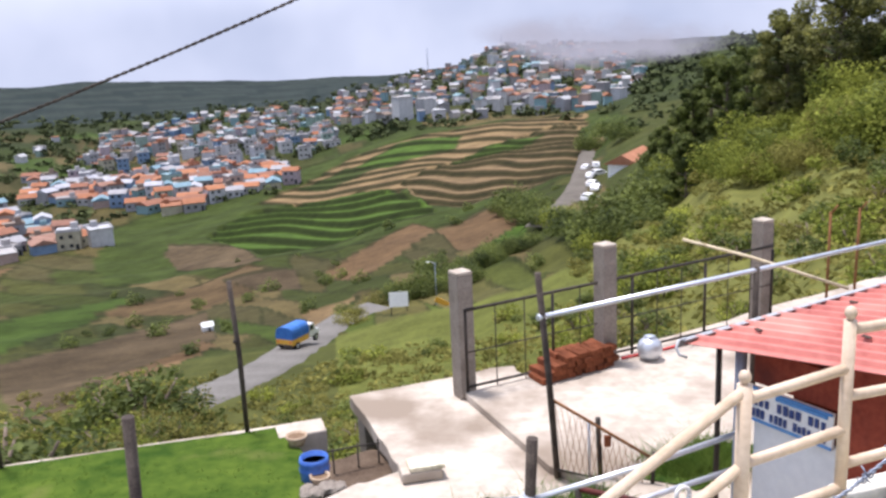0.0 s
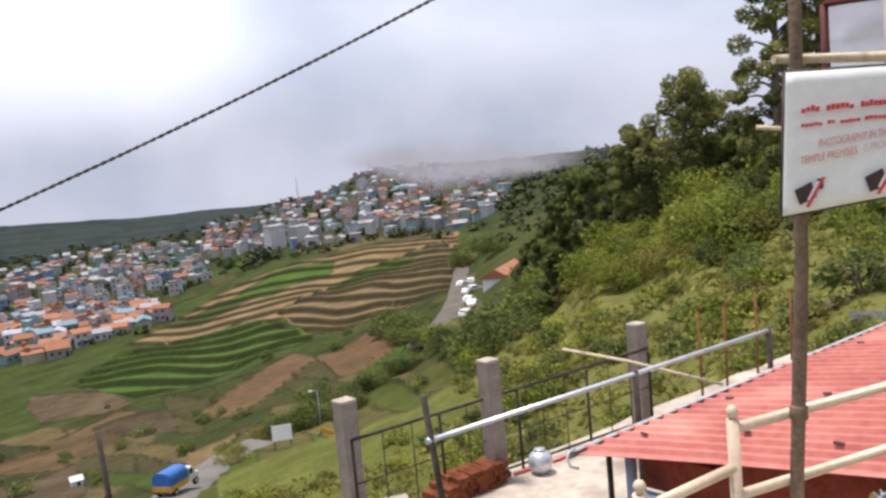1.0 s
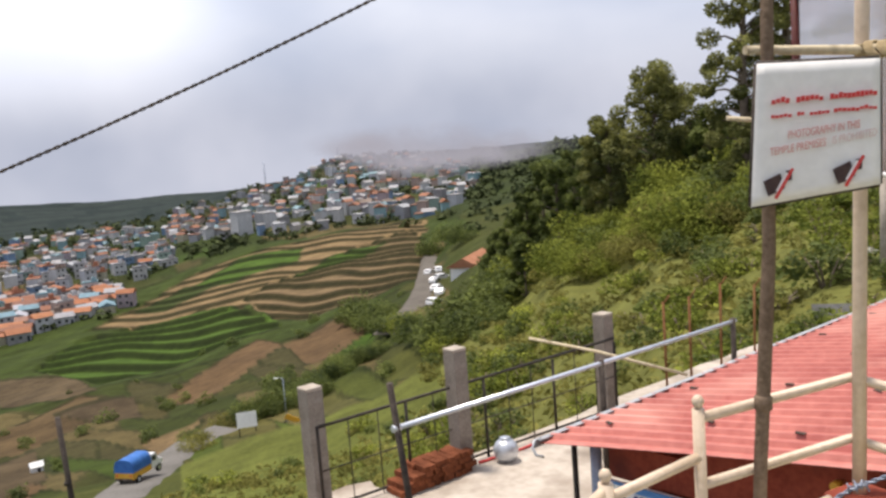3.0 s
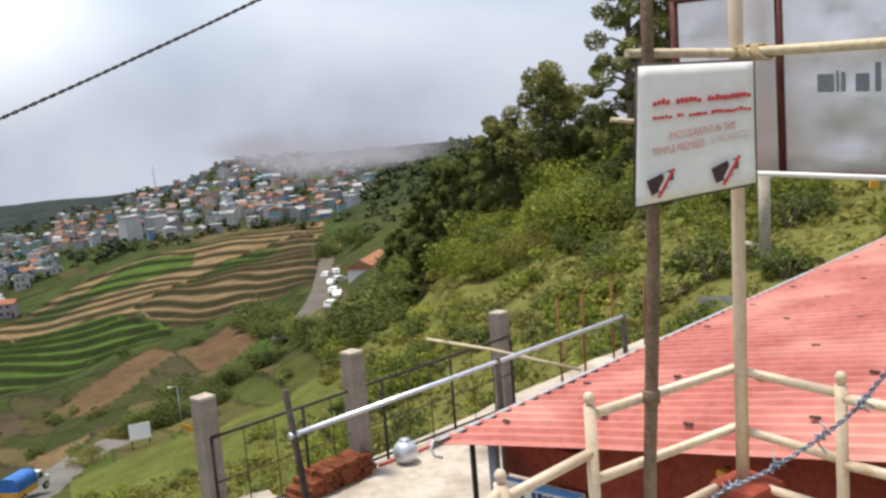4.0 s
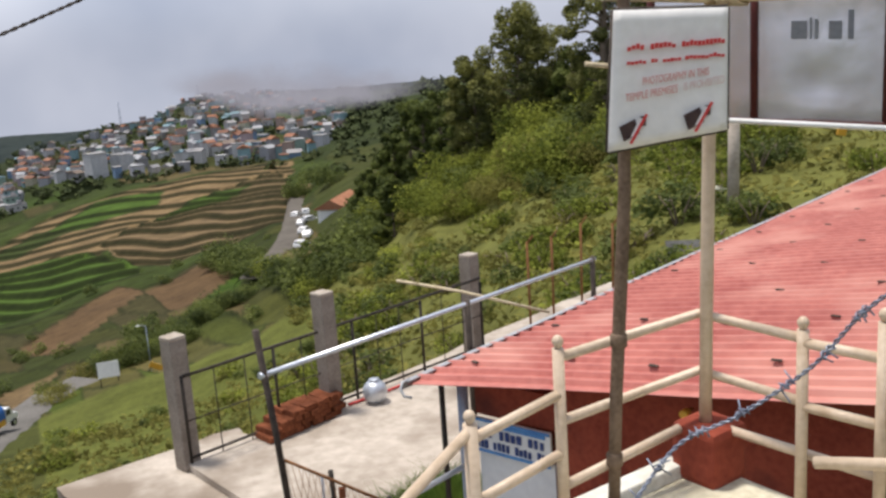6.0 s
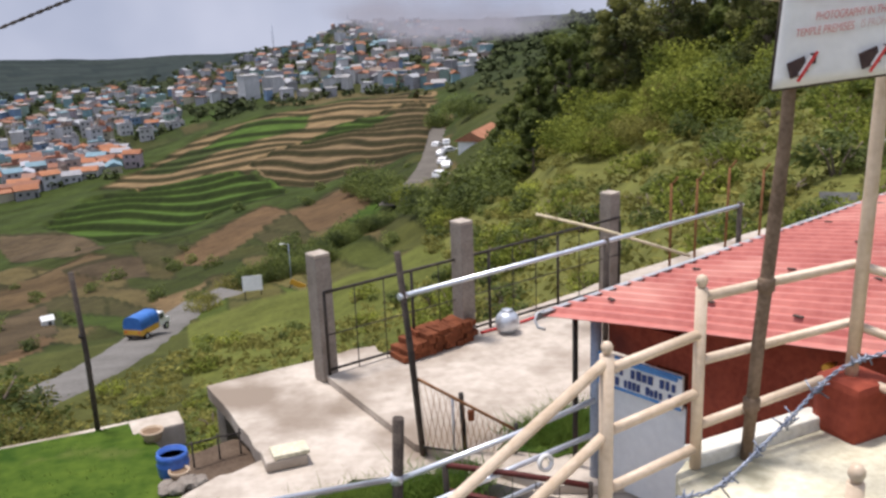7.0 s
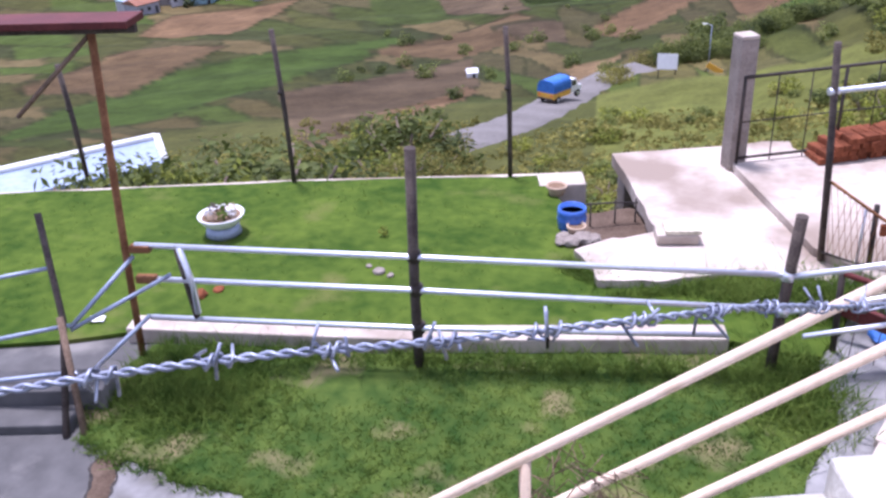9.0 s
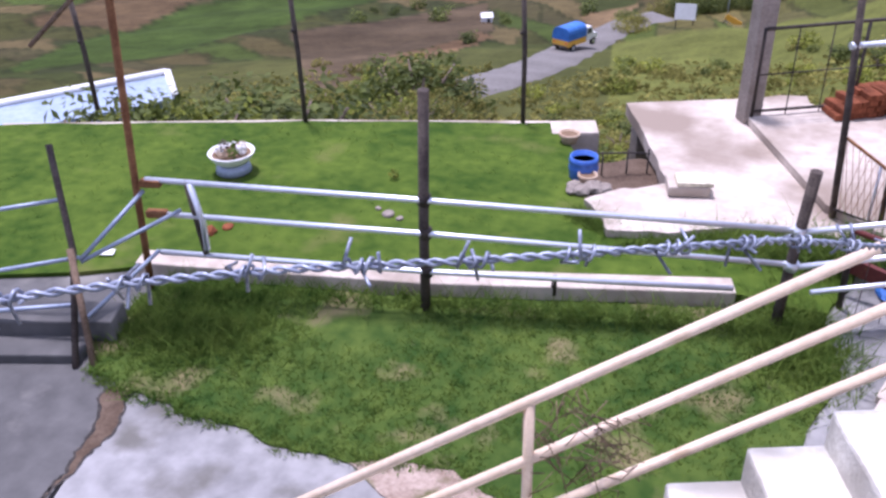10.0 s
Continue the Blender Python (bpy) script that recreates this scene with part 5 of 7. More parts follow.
def make_barbed_wire():
    t = thing("barbed_wire", "galvanised twisted barbed wire strand", "barbed wire")
    pts = [Vector(p) for p in ((-0.9, 0.05, 4.56), (-0.62, 0.24, 4.60), (-0.425, 0.359, 4.609), (-0.286, 0.44, 4.605), (-0.152, 0.497, 4.603), (-0.017, 0.587, 4.584), (0.059, 0.679, 4.548), (0.146, 0.79, 4.492), (0.238, 0.93, 4.425), (0.38, 1.10, 4.335), (0.53, 1.205, 4.298), (0.605, 1.222, 4.303), (0.74, 1.30, 4.34), (0.841, 1.336, 4.396), (0.907, 1.281, 4.451), (0.965, 1.208, 4.534), (0.989, 1.141, 4.625), (1.016, 1.065, 4.69), (1.1, 0.9, 4.8))]
    line = []
    for k in range(len(pts) - 1):
        p0, p1, p2, p3 = (pts[min(max(k + d, 0), len(pts) - 1)] for d in (-1, 0, 1, 2))
        for j in range(44):
            u = j / 44
            line.append(0.5 * (2 * p1 + (p2 - p0) * u + (2 * p0 - 5 * p1 + 4 * p2 - p3) * u * u + (3 * p1 - p0 - 3 * p2 + p3) * u ** 3))
    run = 0.0
    strands = [[], []]
    spots = []
    for k, p in enumerate(line):
        way = (line[min(k + 1, len(line) - 1)] - line[max(k - 1, 0)]).normalized()
        a = way.cross(Vector((0, 0, 1))).normalized()
        b = way.cross(a)
        run += (p - line[k - 1]).length if k else 0
        for s in (0, 1):
            ang = run * 2 * math.pi / 0.026 + s * math.pi
            strands[s].append(p + 0.0019 * (math.cos(ang) * a + math.sin(ang) * b))
        if run > 0.076 * (len(spots) + 0.4):
            spots.append((p.copy(), way.copy(), a.copy(), b.copy()))
    for s in strands:
        part("strand", tube(s, 0.0016, 5), WIRE, t)
    for k, (p, way, a, b) in enumerate(spots):
        for off, turn in ((-0.006, 0.4 + k), (0.006, 2.1 + k * 1.7)):
            d = (math.cos(turn) * a + math.sin(turn) * b)
            e = (-math.sin(turn) * a + math.cos(turn) * b)
            coil = [p + way * off + (0.015 + 0.004 * (k % 3)) * d + way * 0.006]
            coil += [p + way * (off + 0.0016 * q) + 0.0052 * (math.cos(q * 0.9) * e + math.sin(q * 0.9) * d) for q in range(9)]
            coil += [p + way * (off + 0.016) - (0.018 - 0.003 * (k % 4)) * e - way * 0.004]
            part("barb", tube(coil, 0.0013, 5), WIRE, t)


make_barbed_wire()


def make_cable():
    t = thing("overhead_cable", "dark twisted overhead cable", "cable")
    a, b = Vector((-8.0, 7.7, 3.37)), Vector((6.5, 7.7, 9.30))
    pts = [Vector((x, 7.7, 5.640 + 0.3952 * x + 0.0112 * x * x)) for x in (-8.0 + 14.5 * k / 520 for k in range(521))]
    way = (b - a).normalized()
    s, u = way.cross(Vector((0, 0, 1))).normalized(), Vector((0, 0, 1))
    for q in (0, math.pi):
        part("core", tube([p + 0.0085 * (math.cos(k * 1.1 + q) * s + math.sin(k * 1.3 + q) * u) for k, p in enumerate(pts)], 0.0075, 5), DARK_POST, t)


make_cable()

# ---- things on the lawn and terrace ----


def make_flower_tub():
    t = thing("flower_tub", "white round tub of flowers on a shade-darkened blue-grey foot", "planter", at=pose(-5.68, 8.6, 0.0))
    part("tub", lathe([(0.10, 0.13), (0.20, 0.15), (0.255, 0.21), (0.275, 0.255), (0.285, 0.27), (0.26, 0.27), (0.23, 0.23)], 28), WHITE, t, "white rounded tub")
    # the foot's blue-grey holds the shade below the rim
    part("foot", lathe([(0.19, 0.0), (0.22, 0.02), (0.21, 0.08), (0.17, 0.15)], 24), STEEL_BLUE, t, "foot coloured blue-grey for shade")
    part("soil", lathe([(0.02, 0.23), (0.25, 0.24)], 20), SOIL, t)
    for k in range(7):
        a = k * 0.9
        c = (0.14 * math.cos(a), 0.14 * math.sin(a), 0.31)
        bunch = leaves(bmesh.new(), c, (0.07, 0.07, 0.06), 60, 0.024)
        part("flower", bunch, (WHITE, TERRACOTTA, BLADE, DARK_POST)[k % 4], t)


make_flower_tub()


def make_barrel():
    t = thing("blue_drum", "cut blue plastic drum with soil", "drum", at=pose(-1.57, 9.63, -0.02) @ Matrix.Diagonal((0.82, 0.82, 0.92, 1)))
    part("body", lathe([(0.17, 0), (0.20, 0.02), (0.21, 0.14), (0.218, 0.16), (0.21, 0.18), (0.205, 0.24), (0.215, 0.25), (0.206, 0.27), (0.2, 0.31), (0.185, 0.31), (0.185, 0.24)], 28), BARREL_BLUE, t)
    part("soil", lathe([(0.01, 0.23), (0.19, 0.24)], 20), SOIL, t)
    for x, y, r, h in ((-1.48, 9.42, 0.11, 0.14), (-1.92, 10.52, 0.13, 0.13)):
        p = thing("flower_pot", "pale terracotta pot of dry soil", "pot", "pots by the drum", at=pose(x, y, 0.0))
        part("body", lathe([(r * 0.72, 0), (r * 0.9, h * 0.6), (r * 0.95, h * 0.75), (r * 1.06, h * 0.78), (r * 1.06, h), (r * 0.9, h), (r * 0.85, h * 0.7)], 24), TERRACOTTA, p)
        part("soil", lathe([(0.01, h * 0.8), (r * 0.9, h * 0.82)], 16), SOIL, p)
    for k in range(9):
        x, y = -1.62 + 0.045 * k + random.uniform(-0.05, 0.05), 9.22 + random.uniform(-0.06, 0.12)
        s = random.uniform(0.05, 0.11)
        bm = bmesh.new()
        bmesh.ops.create_icosphere(bm, subdivisions=2, radius=s)
        for v in bm.verts:
            v.co *= 1 + 0.35 * noise.noise(v.co * 14 + Vector((k, 0, 0)))
            v.co.z *= 0.6
        rock = link("stone", bm, PILLAR)
        rock.matrix_basis = pose(x, y, 0.02 + s * 0.3)
        tagged(rock, "small grey rubble stone by the lawn edge", "stone", "rubble stones")
    low = thing("pit_rail", "low thin black rail beside the soil pit", "rail")
    part("rail", tube([(-1.45, 9.95, 0.16), (-1.1, 10.12, 0.14), (-0.86, 10.2, 0.12)], 0.012, 6), BLACK_IRON, low)
    for x, y in ((-1.4, 9.97), (-1.12, 10.11), (-0.88, 10.19)):
        part("post", tube([(x, y, -0.5), (x, y, 0.18)], 0.012, 6), BLACK_IRON, low)


make_barrel()


def make_block():
    t = thing("cement_block", "low pale cement block capped with a slab", "block", at=pose(-0.35, 9.40, 0.1, 0, 0, 12))
    part("base", box((0.46, 0.34, 0.12), (0, 0, 0.06), None, 0.02), CONCRETE, t)
    part("cap", box((0.40, 0.26, 0.05), (0.06, -0.03, 0.145), None, 0.012), MOSSY, t, "yellowish stone slab")


make_block()


def make_brick_pile():
    t = thing("brick_pile", "heap of red clay bricks by the fence", "brick pile")
    me = None
    turn = math.degrees(math.atan2(U.y, U.x))
    for layer in range(4):
        n = 11 - layer // 2
        for k in range(n):
            for row in range(2):
                x = 1.17 + 0.118 * k * U.x * 0.98 + 0.05 * layer * U.x + row * 0.2 * V.x
                y = 11.88 + 0.118 * k * U.y * 0.98 + 0.05 * layer * U.y + row * 0.2 * V.y
                if layer * 0.9 > k + 1.2:
                    continue
                m = pose(x + random.uniform(-0.02, 0.02), y + random.uniform(-0.02, 0.02), 0.235 + 0.078 * layer, random.uniform(-3, 3), random.uniform(-3, 3), turn + 90 + random.uniform(-9, 9))
                if me is None:
                    b = part("brick", box((0.22, 0.105, 0.075), (0, 0, 0), None, 0.006), BRICK, t)
                    me = b.data
                else:
                    b = new("brick", me)
                    b.parent = t
                b.matrix_basis = m


make_brick_pile()


def make_pot():
    t = thing("steel_pot", "shiny round steel water pot", "pot", at=pose(2.9, 12.43, 0.19))
    part("body", lathe([(0.06, 0), (0.12, 0.025), (0.165, 0.08), (0.182, 0.16), (0.172, 0.22), (0.15, 0.27), (0.11, 0.31), (0.07, 0.33), (0.065, 0.345), (0.085, 0.35), (0.04, 0.352)], 28), STEEL_POT, t)
    part("base_ring", lathe([(0.07, -0.0), (0.075, 0.012), (0.06, 0.014)], 20), STEEL_POT, t)
    hose = thing("red_hose", "thin red hose along the fence foot", "hose")
    part("tube", tube([(2.5, 12.45, 0.215), (3.2, 12.75, 0.215), (4.0, 13.2, 0.215), (4.6, 13.4, 0.215)], 0.02, 8), RED_INK, hose)


make_pot()


def make_clutter():
    t = thing("blue_tarp_heap", "crumpled blue tarp beside the path", "tarpaulin", at=pose(1.75, 8.05, -0.05) @ Matrix.Diagonal((0.55, 0.55, 0.7, 1)))
    bm = bmesh.new()
    bmesh.ops.create_icosphere(bm, subdivisions=3, radius=0.32)
    for v in bm.verts:
        v.co *= 1 + 0.5 * noise.noise(v.co * 5)
        v.co.z = max(0, v.co.z) * 0.5
    part("sheet", bm, TARP_BLUE, t)
    r = thing("white_ring", "white pipe ring hung on the rail", "ring", at=pose(2.13, 7.62, 0.72, 80, 0, 20))
    part("ring", tube([(0.07 * math.cos(a), 0.07 * math.sin(a), 0) for a in (k * math.pi / 8 for k in range(17))], 0.022, 8), WHITE, r)
    b = thing("plank", "dark red-brown plank leaning beside the path", "plank")
    part("board", box((1.3, 0.06, 0.16), (1.85, 7.72, 0.2), Matrix.Rotation(-0.35, 3, "Z") @ Matrix.Rotation(0.15, 3, "Y"), 0.006), MAROON, b)
    paper = thing("paper_scrap", "white paper scrap on the lawn", "paper", at=pose(-6.0, 6.5, 0.03, 4, 3, 20))
    part("sheet", box((0.16, 0.1, 0.008), (0, 0, 0), None, 0.002), WHITE, paper)
    w = thing("ground_tap", "small dark water tap on the wall", "tap", at=pose(-1.35, 7.05, 0.12))
    part("pipe", tube([(0, 0, -0.1), (0, 0, 0.12)], 0.02, 8), BLACK_IRON, w)
    part("spout", tube([(0, 0, 0.1), (0, -0.08, 0.11), (0, -0.1, 0.05)], 0.016, 8), BLACK_IRON, w)


make_clutter()


def make_lawn_oddments():
    t = thing("yellow_weed", "small yellow-green weed on the lawn", "weed", at=pose(-3.71, 8.94, 0.0))
    part("leaf_clump", leaves(bmesh.new(), (0, 0, 0.07), (0.06, 0.06, 0.06), 40, 0.024), LEAF, t)
    part("stem", tube([(0, 0, -0.02), (0.01, 0, 0.1)], 0.006, 5), BARK, t)
    for k, (x, y, s) in enumerate(((-3.46, 8.1, 0.07), (-3.3, 8.05, 0.045), (-3.62, 8.2, 0.04), (-5.2, 7.2, 0.09), (-5.05, 7.35, 0.06))):
        bm = bmesh.new()
        bmesh.ops.create_icosphere(bm, subdivisions=2, radius=s)
        for v in bm.verts:
            v.co *= 1 + 0.35 * noise.noise(v.co * 14 + Vector((k, 4, 0)))
            v.co.z *= 0.55
        rock = link("stone", bm, BRICK if k > 2 else PILLAR)
        rock.matrix_basis = pose(x, y, s * 0.25)
        tagged(rock, "broken brick lump on the lawn" if k > 2 else "small pale stone lying on the lawn", "stone", "lawn stones")


make_lawn_oddments()

# ---- vegetation ----


def grass_blades():
    """Blades on both lawns and weeds along their edges."""
    verts, faces = [], []
    def tuft(x, y, z, h, n):
        for _ in range(n):
            a = random.uniform(0, 6.28)
            px, py = x + random.gauss(0, 0.03), y + random.gauss(0, 0.03)
            w, hh = random.uniform(0.004, 0.009), h * random.uniform(0.6, 1.3)
            lx, ly = random.gauss(0, 0.8) * hh, random.gauss(0, 0.8) * hh
            k = len(verts)
            verts.extend(((px - w * math.cos(a), py - w * math.sin(a), z), (px + w * math.cos(a), py + w * math.sin(a), z), (px + lx, py + ly, z + hh)))
            faces.append((k, k + 1, k + 2))
    near = [(-5.2, 6.3), (-2.6, 6.75), (0.3, 7.4), (1.1, 7.4), (1.2, 6.6), (0.8, 5.4), (0.2, 4.35), (-0.8, 4.3), (-1.6, 4.66), (-2.28, 4.52), (-2.89, 4.5), (-3.3, 4.62), (-3.79, 4.57), (-4.1, 4.69), (-4.55, 4.67), (-5.0, 4.85), (-5.28, 5.3)]
    far = [(-11.5, 8.3), (-9.57, 8.98), (-5.5, 10.25), (-2.13, 11.1), (-1.75, 10.2), (-1.42, 9.05), (-1.0, 8.2), (0.2, 8.1), (1.15, 8.6), (1.6, 7.4), (0.3, 7.6), (-2.6, 6.95), (-5.4, 6.45), (-7.4, 5.6)]
    for outline, z, count, h in ((near, -0.03, 5200, 0.026), (far, 0.0, 900, 0.018)):
        made = 0
        while made < count:
            x, y = random.uniform(-10.5, 1.7), random.uniform(4.2, 11.2)
            if not inside(x, y, outline):
                continue
            made += 1
            patch = noise.noise(Vector((x * 0.9, y * 0.9, 0.5)))
            if patch < -0.32:
                continue
            tuft(x, y, z, h * (1 + 0.9 * max(0, patch)), 4)
    for _ in range(1400):      # long weeds below the railing and by the stairs
        u = random.random()
        x, y = (-5.1 + 6.0 * u, 6.28 + 1.0 * u + random.gauss(0, 0.08) - 0.1) if random.random() < 0.5 else (random.gauss(0.85, 0.25), random.gauss(6.9, 0.35))
        tuft(x, y, -0.03, random.uniform(0.09, 0.22), 3)
    for _ in range(1500):      # lush corner of the rough patch
        x, y = random.gauss(-4.45, 0.42), random.gauss(5.75, 0.3)
        if inside(x, y, near):
            tuft(x, y, -0.03, random.uniform(0.07, 0.16), 4)
    for _ in range(650):       # grass creeping over the terrace lip
        u = random.random()
        x, y = (-1.5 + 1.1 * u, 8.75 - 0.6 * u) if u < 0.55 else (-0.9 + 1.5 * (u - 0.55) * 2.2, 8.15 + 0.75 * (u - 0.55) * 2.2)
        tuft(x + random.gauss(0, 0.05), y - 0.06 + random.gauss(0, 0.04), 0.0, random.uniform(0.06, 0.13), 4)
    for _ in range(900):       # weeds by the mesh gate and the shed corner
        x, y = random.choice(((2.5, 9.15), (2.9, 9.4), (2.7, 9.0), (1.3, 8.35)))
        tuft(random.gauss(x, 0.2), random.gauss(y, 0.16), 0.18, random.uniform(0.1, 0.24), 4)
    for _ in range(500):       # overhanging rim of the rough patch
        k = random.randrange(6, 15)
        u = random.random()
        (xa, ya), (xb, yb) = near[k], near[k + 1]
        tuft(xa + (xb - xa) * u + random.gauss(0, 0.04), ya + (yb - ya) * u + random.gauss(0.02, 0.04), -0.04, random.uniform(0.03, 0.06), 5)
    for _ in range(700):
        tuft(random.gauss(0.75, 0.45), random.gauss(8.45, 0.16), 0.0, random.uniform(0.08, 0.2), 4)
    me = bpy.data.meshes.new("grass")
    me.from_pydata(verts, [], faces)
    me.materials.append(BLADE)
    tagged(new("grass", me), "short green grass blades and edge weeds", "grass", kind="stuff")


grass_blades()


def shrub_mesh(name, size, clumps, count, leaf, mat, tall=0.8):
    bm = bmesh.new()
    for k in range(clumps):
        a, d = random.uniform(0, 6.28), size * 0.62 * math.sqrt(random.random())
        h = size * tall * random.uniform(0.35, 1.0) * (1 - 0.45 * d / (size * 0.62))
        leaves(bm, (d * math.cos(a), d * math.sin(a), h), (size * 0.34, size * 0.34, size * 0.30), count, leaf)
    me = bpy.data.meshes.new(name)
    bm.to_mesh(me)
    bm.free()
    me.materials.append(mat)
    stems = bmesh.new()
    for k in range(4):
        a = k * 1.6
        tube([(0, 0, -0.3), (0.2 * size * math.cos(a), 0.2 * size * math.sin(a), size * 0.35), (0.42 * size * math.cos(a), 0.42 * size * math.sin(a), size * tall * 0.75)], [0.035 * size, 0.025 * size, 0.01 * size], 5, stems)
    st = bpy.data.meshes.new("stems")
    stems.to_mesh(st)
    stems.free()
    st.materials.append(BARK)
    return me, st


SHRUBS = [shrub_mesh("foliage", 1.0, 9, 34, 0.085, LEAF), shrub_mesh("foliage", 1.0, 7, 40, 0.075, LEAF_OLIVE, 0.6),
          shrub_mesh("foliage", 1.0, 12, 30, 0.08, LEAF, 1.15), shrub_mesh("foliage", 1.0, 10, 34, 0.085, LEAF_DEEP, 0.95)]
SHRUB_WORDS = ("leafy green hillside shrub", "low dry olive shrub on the slope", "tall bushy green shrub on the hillside", "dense dark green shrub on the slope")
BIG_SHRUBS = [shrub_mesh("foliage", 1.0, 22, 70, 0.042, LEAF, 0.85), shrub_mesh("foliage", 1.0, 20, 70, 0.042, LEAF_OLIVE, 0.8), shrub_mesh("foliage", 1.0, 26, 66, 0.042, LEAF, 1.2), shrub_mesh("foliage", 1.0, 24, 70, 0.045, LEAF_DEEP, 1.0)]


SINGLE, THICKET = [0], {}


def shrub(az, r, size, kind, big=False):
    p = spot(az, r)
    p.z = stepped(az, r)[0] - 0.05 * size
    m = Matrix.LocRotScale(p, Euler((0, 0, random.uniform(0, 6.28))), (size * random.uniform(0.85, 1.2), size * random.uniform(0.85, 1.2), size * random.uniform(0.8, 1.1)))
    if r > 62 or SINGLE[0] >= 285:
        THICKET.setdefault((kind, big), []).append(m)
        return
    SINGLE[0] += 1
    t = thing("shrub", SHRUB_WORDS[kind], "shrub", "hillside shrubs", at=m)
    for nm, me in zip(("foliage", "stem"), (BIG_SHRUBS if big else SHRUBS)[kind]):
        new(nm, me).parent = t


def make_shrubs():
    # thicket under the trees
    def tree_line(az):
        """How far off the thicket begins at a bearing."""
        keys = ((12.5, 132), (14.5, 104), (16.6, 84), (20.2, 80), (23.6, 70), (27.0, 70), (36.5, 60))
        for (a, p), (b, q) in zip(keys, keys[1:]):
            if az <= b:
                return p + (q - p) * (az - a) / (b - a)
        return 60
    for _ in range(110):       # bright bushes along its front
        az = random.uniform(16.4, 36)
        shrub(az, tree_line(az) + random.uniform(0, 22), random.uniform(2.6, 4.6) * (1.0 if az < 27 else 0.75), random.choice((0, 0, 2, 1, 0, 3)), True)
    for _ in range(60):        # darker growth behind
        az = random.uniform(13.2, 34)
        shrub(az, tree_line(az) + random.uniform(18, 60), random.uniform(3.6, 5.6), random.choice((3, 3, 2)), True)
    for az, r, s, k in ((9.2, 113, 5.4, 3), (10.3, 111, 6.2, 3), (11.4, 112, 6.4, 3), (12.5, 114, 6.2, 3), (10.8, 101, 4.4, 3), (9.6, 103, 3.8, 0), (11.9, 102, 4.4, 3), (13.3, 120, 6.0, 3), (8.3, 121, 4.2, 3),
                        (4.1, 196, 6.0, 3), (4.9, 188, 6.2, 3), (5.5, 175, 5.2, 3), (5.7, 160, 5.2, 3), (4.6, 178, 5.0, 3), (3.6, 190, 4.4, 3), (6.3, 150, 4.4, 3), (7.0, 143, 4.0, 0), (7.7, 136, 4.0, 3), (8.9, 290, 8, 3), (10.2, 300, 8, 3), (11.0, 270, 7, 3),
                        (-30.8, 26, 4.2, 3), (-29.4, 27, 4.6, 3), (-32.2, 25, 3.6, 3), (-34.4, 23.6, 3.0, 3), (-44.5, 22.5, 2.8, 3), (-20.6, 50, 4.6, 3), (-19.4, 52, 4.2, 1), (-21.8, 53, 4.0, 0), (-18.2, 47, 2.4, 1), (-25, 40, 2.0, 1), (-20.5, 47, 2.6, 1), (-22.5, 44, 2.8, 0), (-19.0, 44, 2.0, 1), (-24, 37, 1.8, 1), (-21, 38, 1.8, 0)):
        shrub(az, r, s, k, True)
    for _ in range(34):
        shrub(random.uniform(-28, -18.5), random.uniform(40, 56), random.uniform(1.3, 2.5), random.choice((0, 1, 1, 3)), True)
    for _ in range(11):
        shrub(random.uniform(-42, -34), random.uniform(17, 20.5), random.uniform(2.0, 2.8), random.choice((0, 3, 3)), True)
    for az, r, s in ((36, 62, 4), (38, 66, 5), (40, 60, 4), (42, 70, 5), (33.5, 70, 4), (45, 64, 5), (48, 68, 5), (35, 95, 7), (41, 100, 7)):
        shrub(az, r, s, 3, True)
    # grassy slope behind the terrace
    for _ in range(330):
        az, r = random.uniform(8, 44), random.uniform(17, 68)
        if noise.noise(Vector((az * 0.16, r * 0.09, 8.0))) > -0.12:
            shrub(az, r, random.uniform(0.5, 1.7) * (0.7 + r / 120), random.choice((0, 1, 3, 0, 2, 3)))
    for x, y, s in ((7.7, 4.3, 2.5), (9.3, 5.4, 2.7), (11.4, 6.4, 2.6), (8.2, 2.9, 2.4)):
        shrub(*polar(x, y), s, 0, True)
    # scrub up the grass strip below the trees
    for _ in range(85):
        az, r = random.uniform(8.5, 18), random.uniform(52, 118)
        shrub(az, r, random.uniform(1.0, 2.6), random.choice((0, 1, 3, 1)))
    # scrub between the lawn and the road
    for _ in range(250):
        az, r = random.uniform(-27, 9), 15 + 70 * random.random() ** 1.3
        x, y = r * math.sin(radians(az)), r * math.cos(radians(az))
        if -6.5 < az < 1.5 and r > 78 or x < -8.5 and abs(x + 17.5 - (y - 60) * 0.11) < 4.8:
            continue
        shrub(az, r, random.uniform(0.5, 1.25) * (0.8 + r / 130), random.choice((0, 1, 1, 3, 3)))
    for _ in range(70):
        az, r = random.uniform(-46, -27), random.uniform(15, 34)
        if -47 < az < -33 and 24 < r:
            continue
        shrub(az, r, random.uniform(0.4, 1.0), random.choice((0, 1, 3)))
    for k in range(60):
        u = random.random()
        x, y = -13 + 24 * u + random.uniform(-3, 3), 103 + 34 * u + random.uniform(-5, 3)
        if -6.5 < polar(x, y)[0] < 1.5 and y < 112:
            continue
        shrub(*polar(x, y), random.uniform(1.8, 3.4), random.choice((3, 1, 3)), True)
    # hedges and single bushes among the fields
    for _ in range(90):
        az, r = random.uniform(-26, 8), random.uniform(95, 230)
        n = noise.noise(Vector((az * 0.35, r * 0.03, 2.2)))
        if n > 0.05:
            shrub(az, r, random.uniform(1.0, 2.6), 3)


make_shrubs()


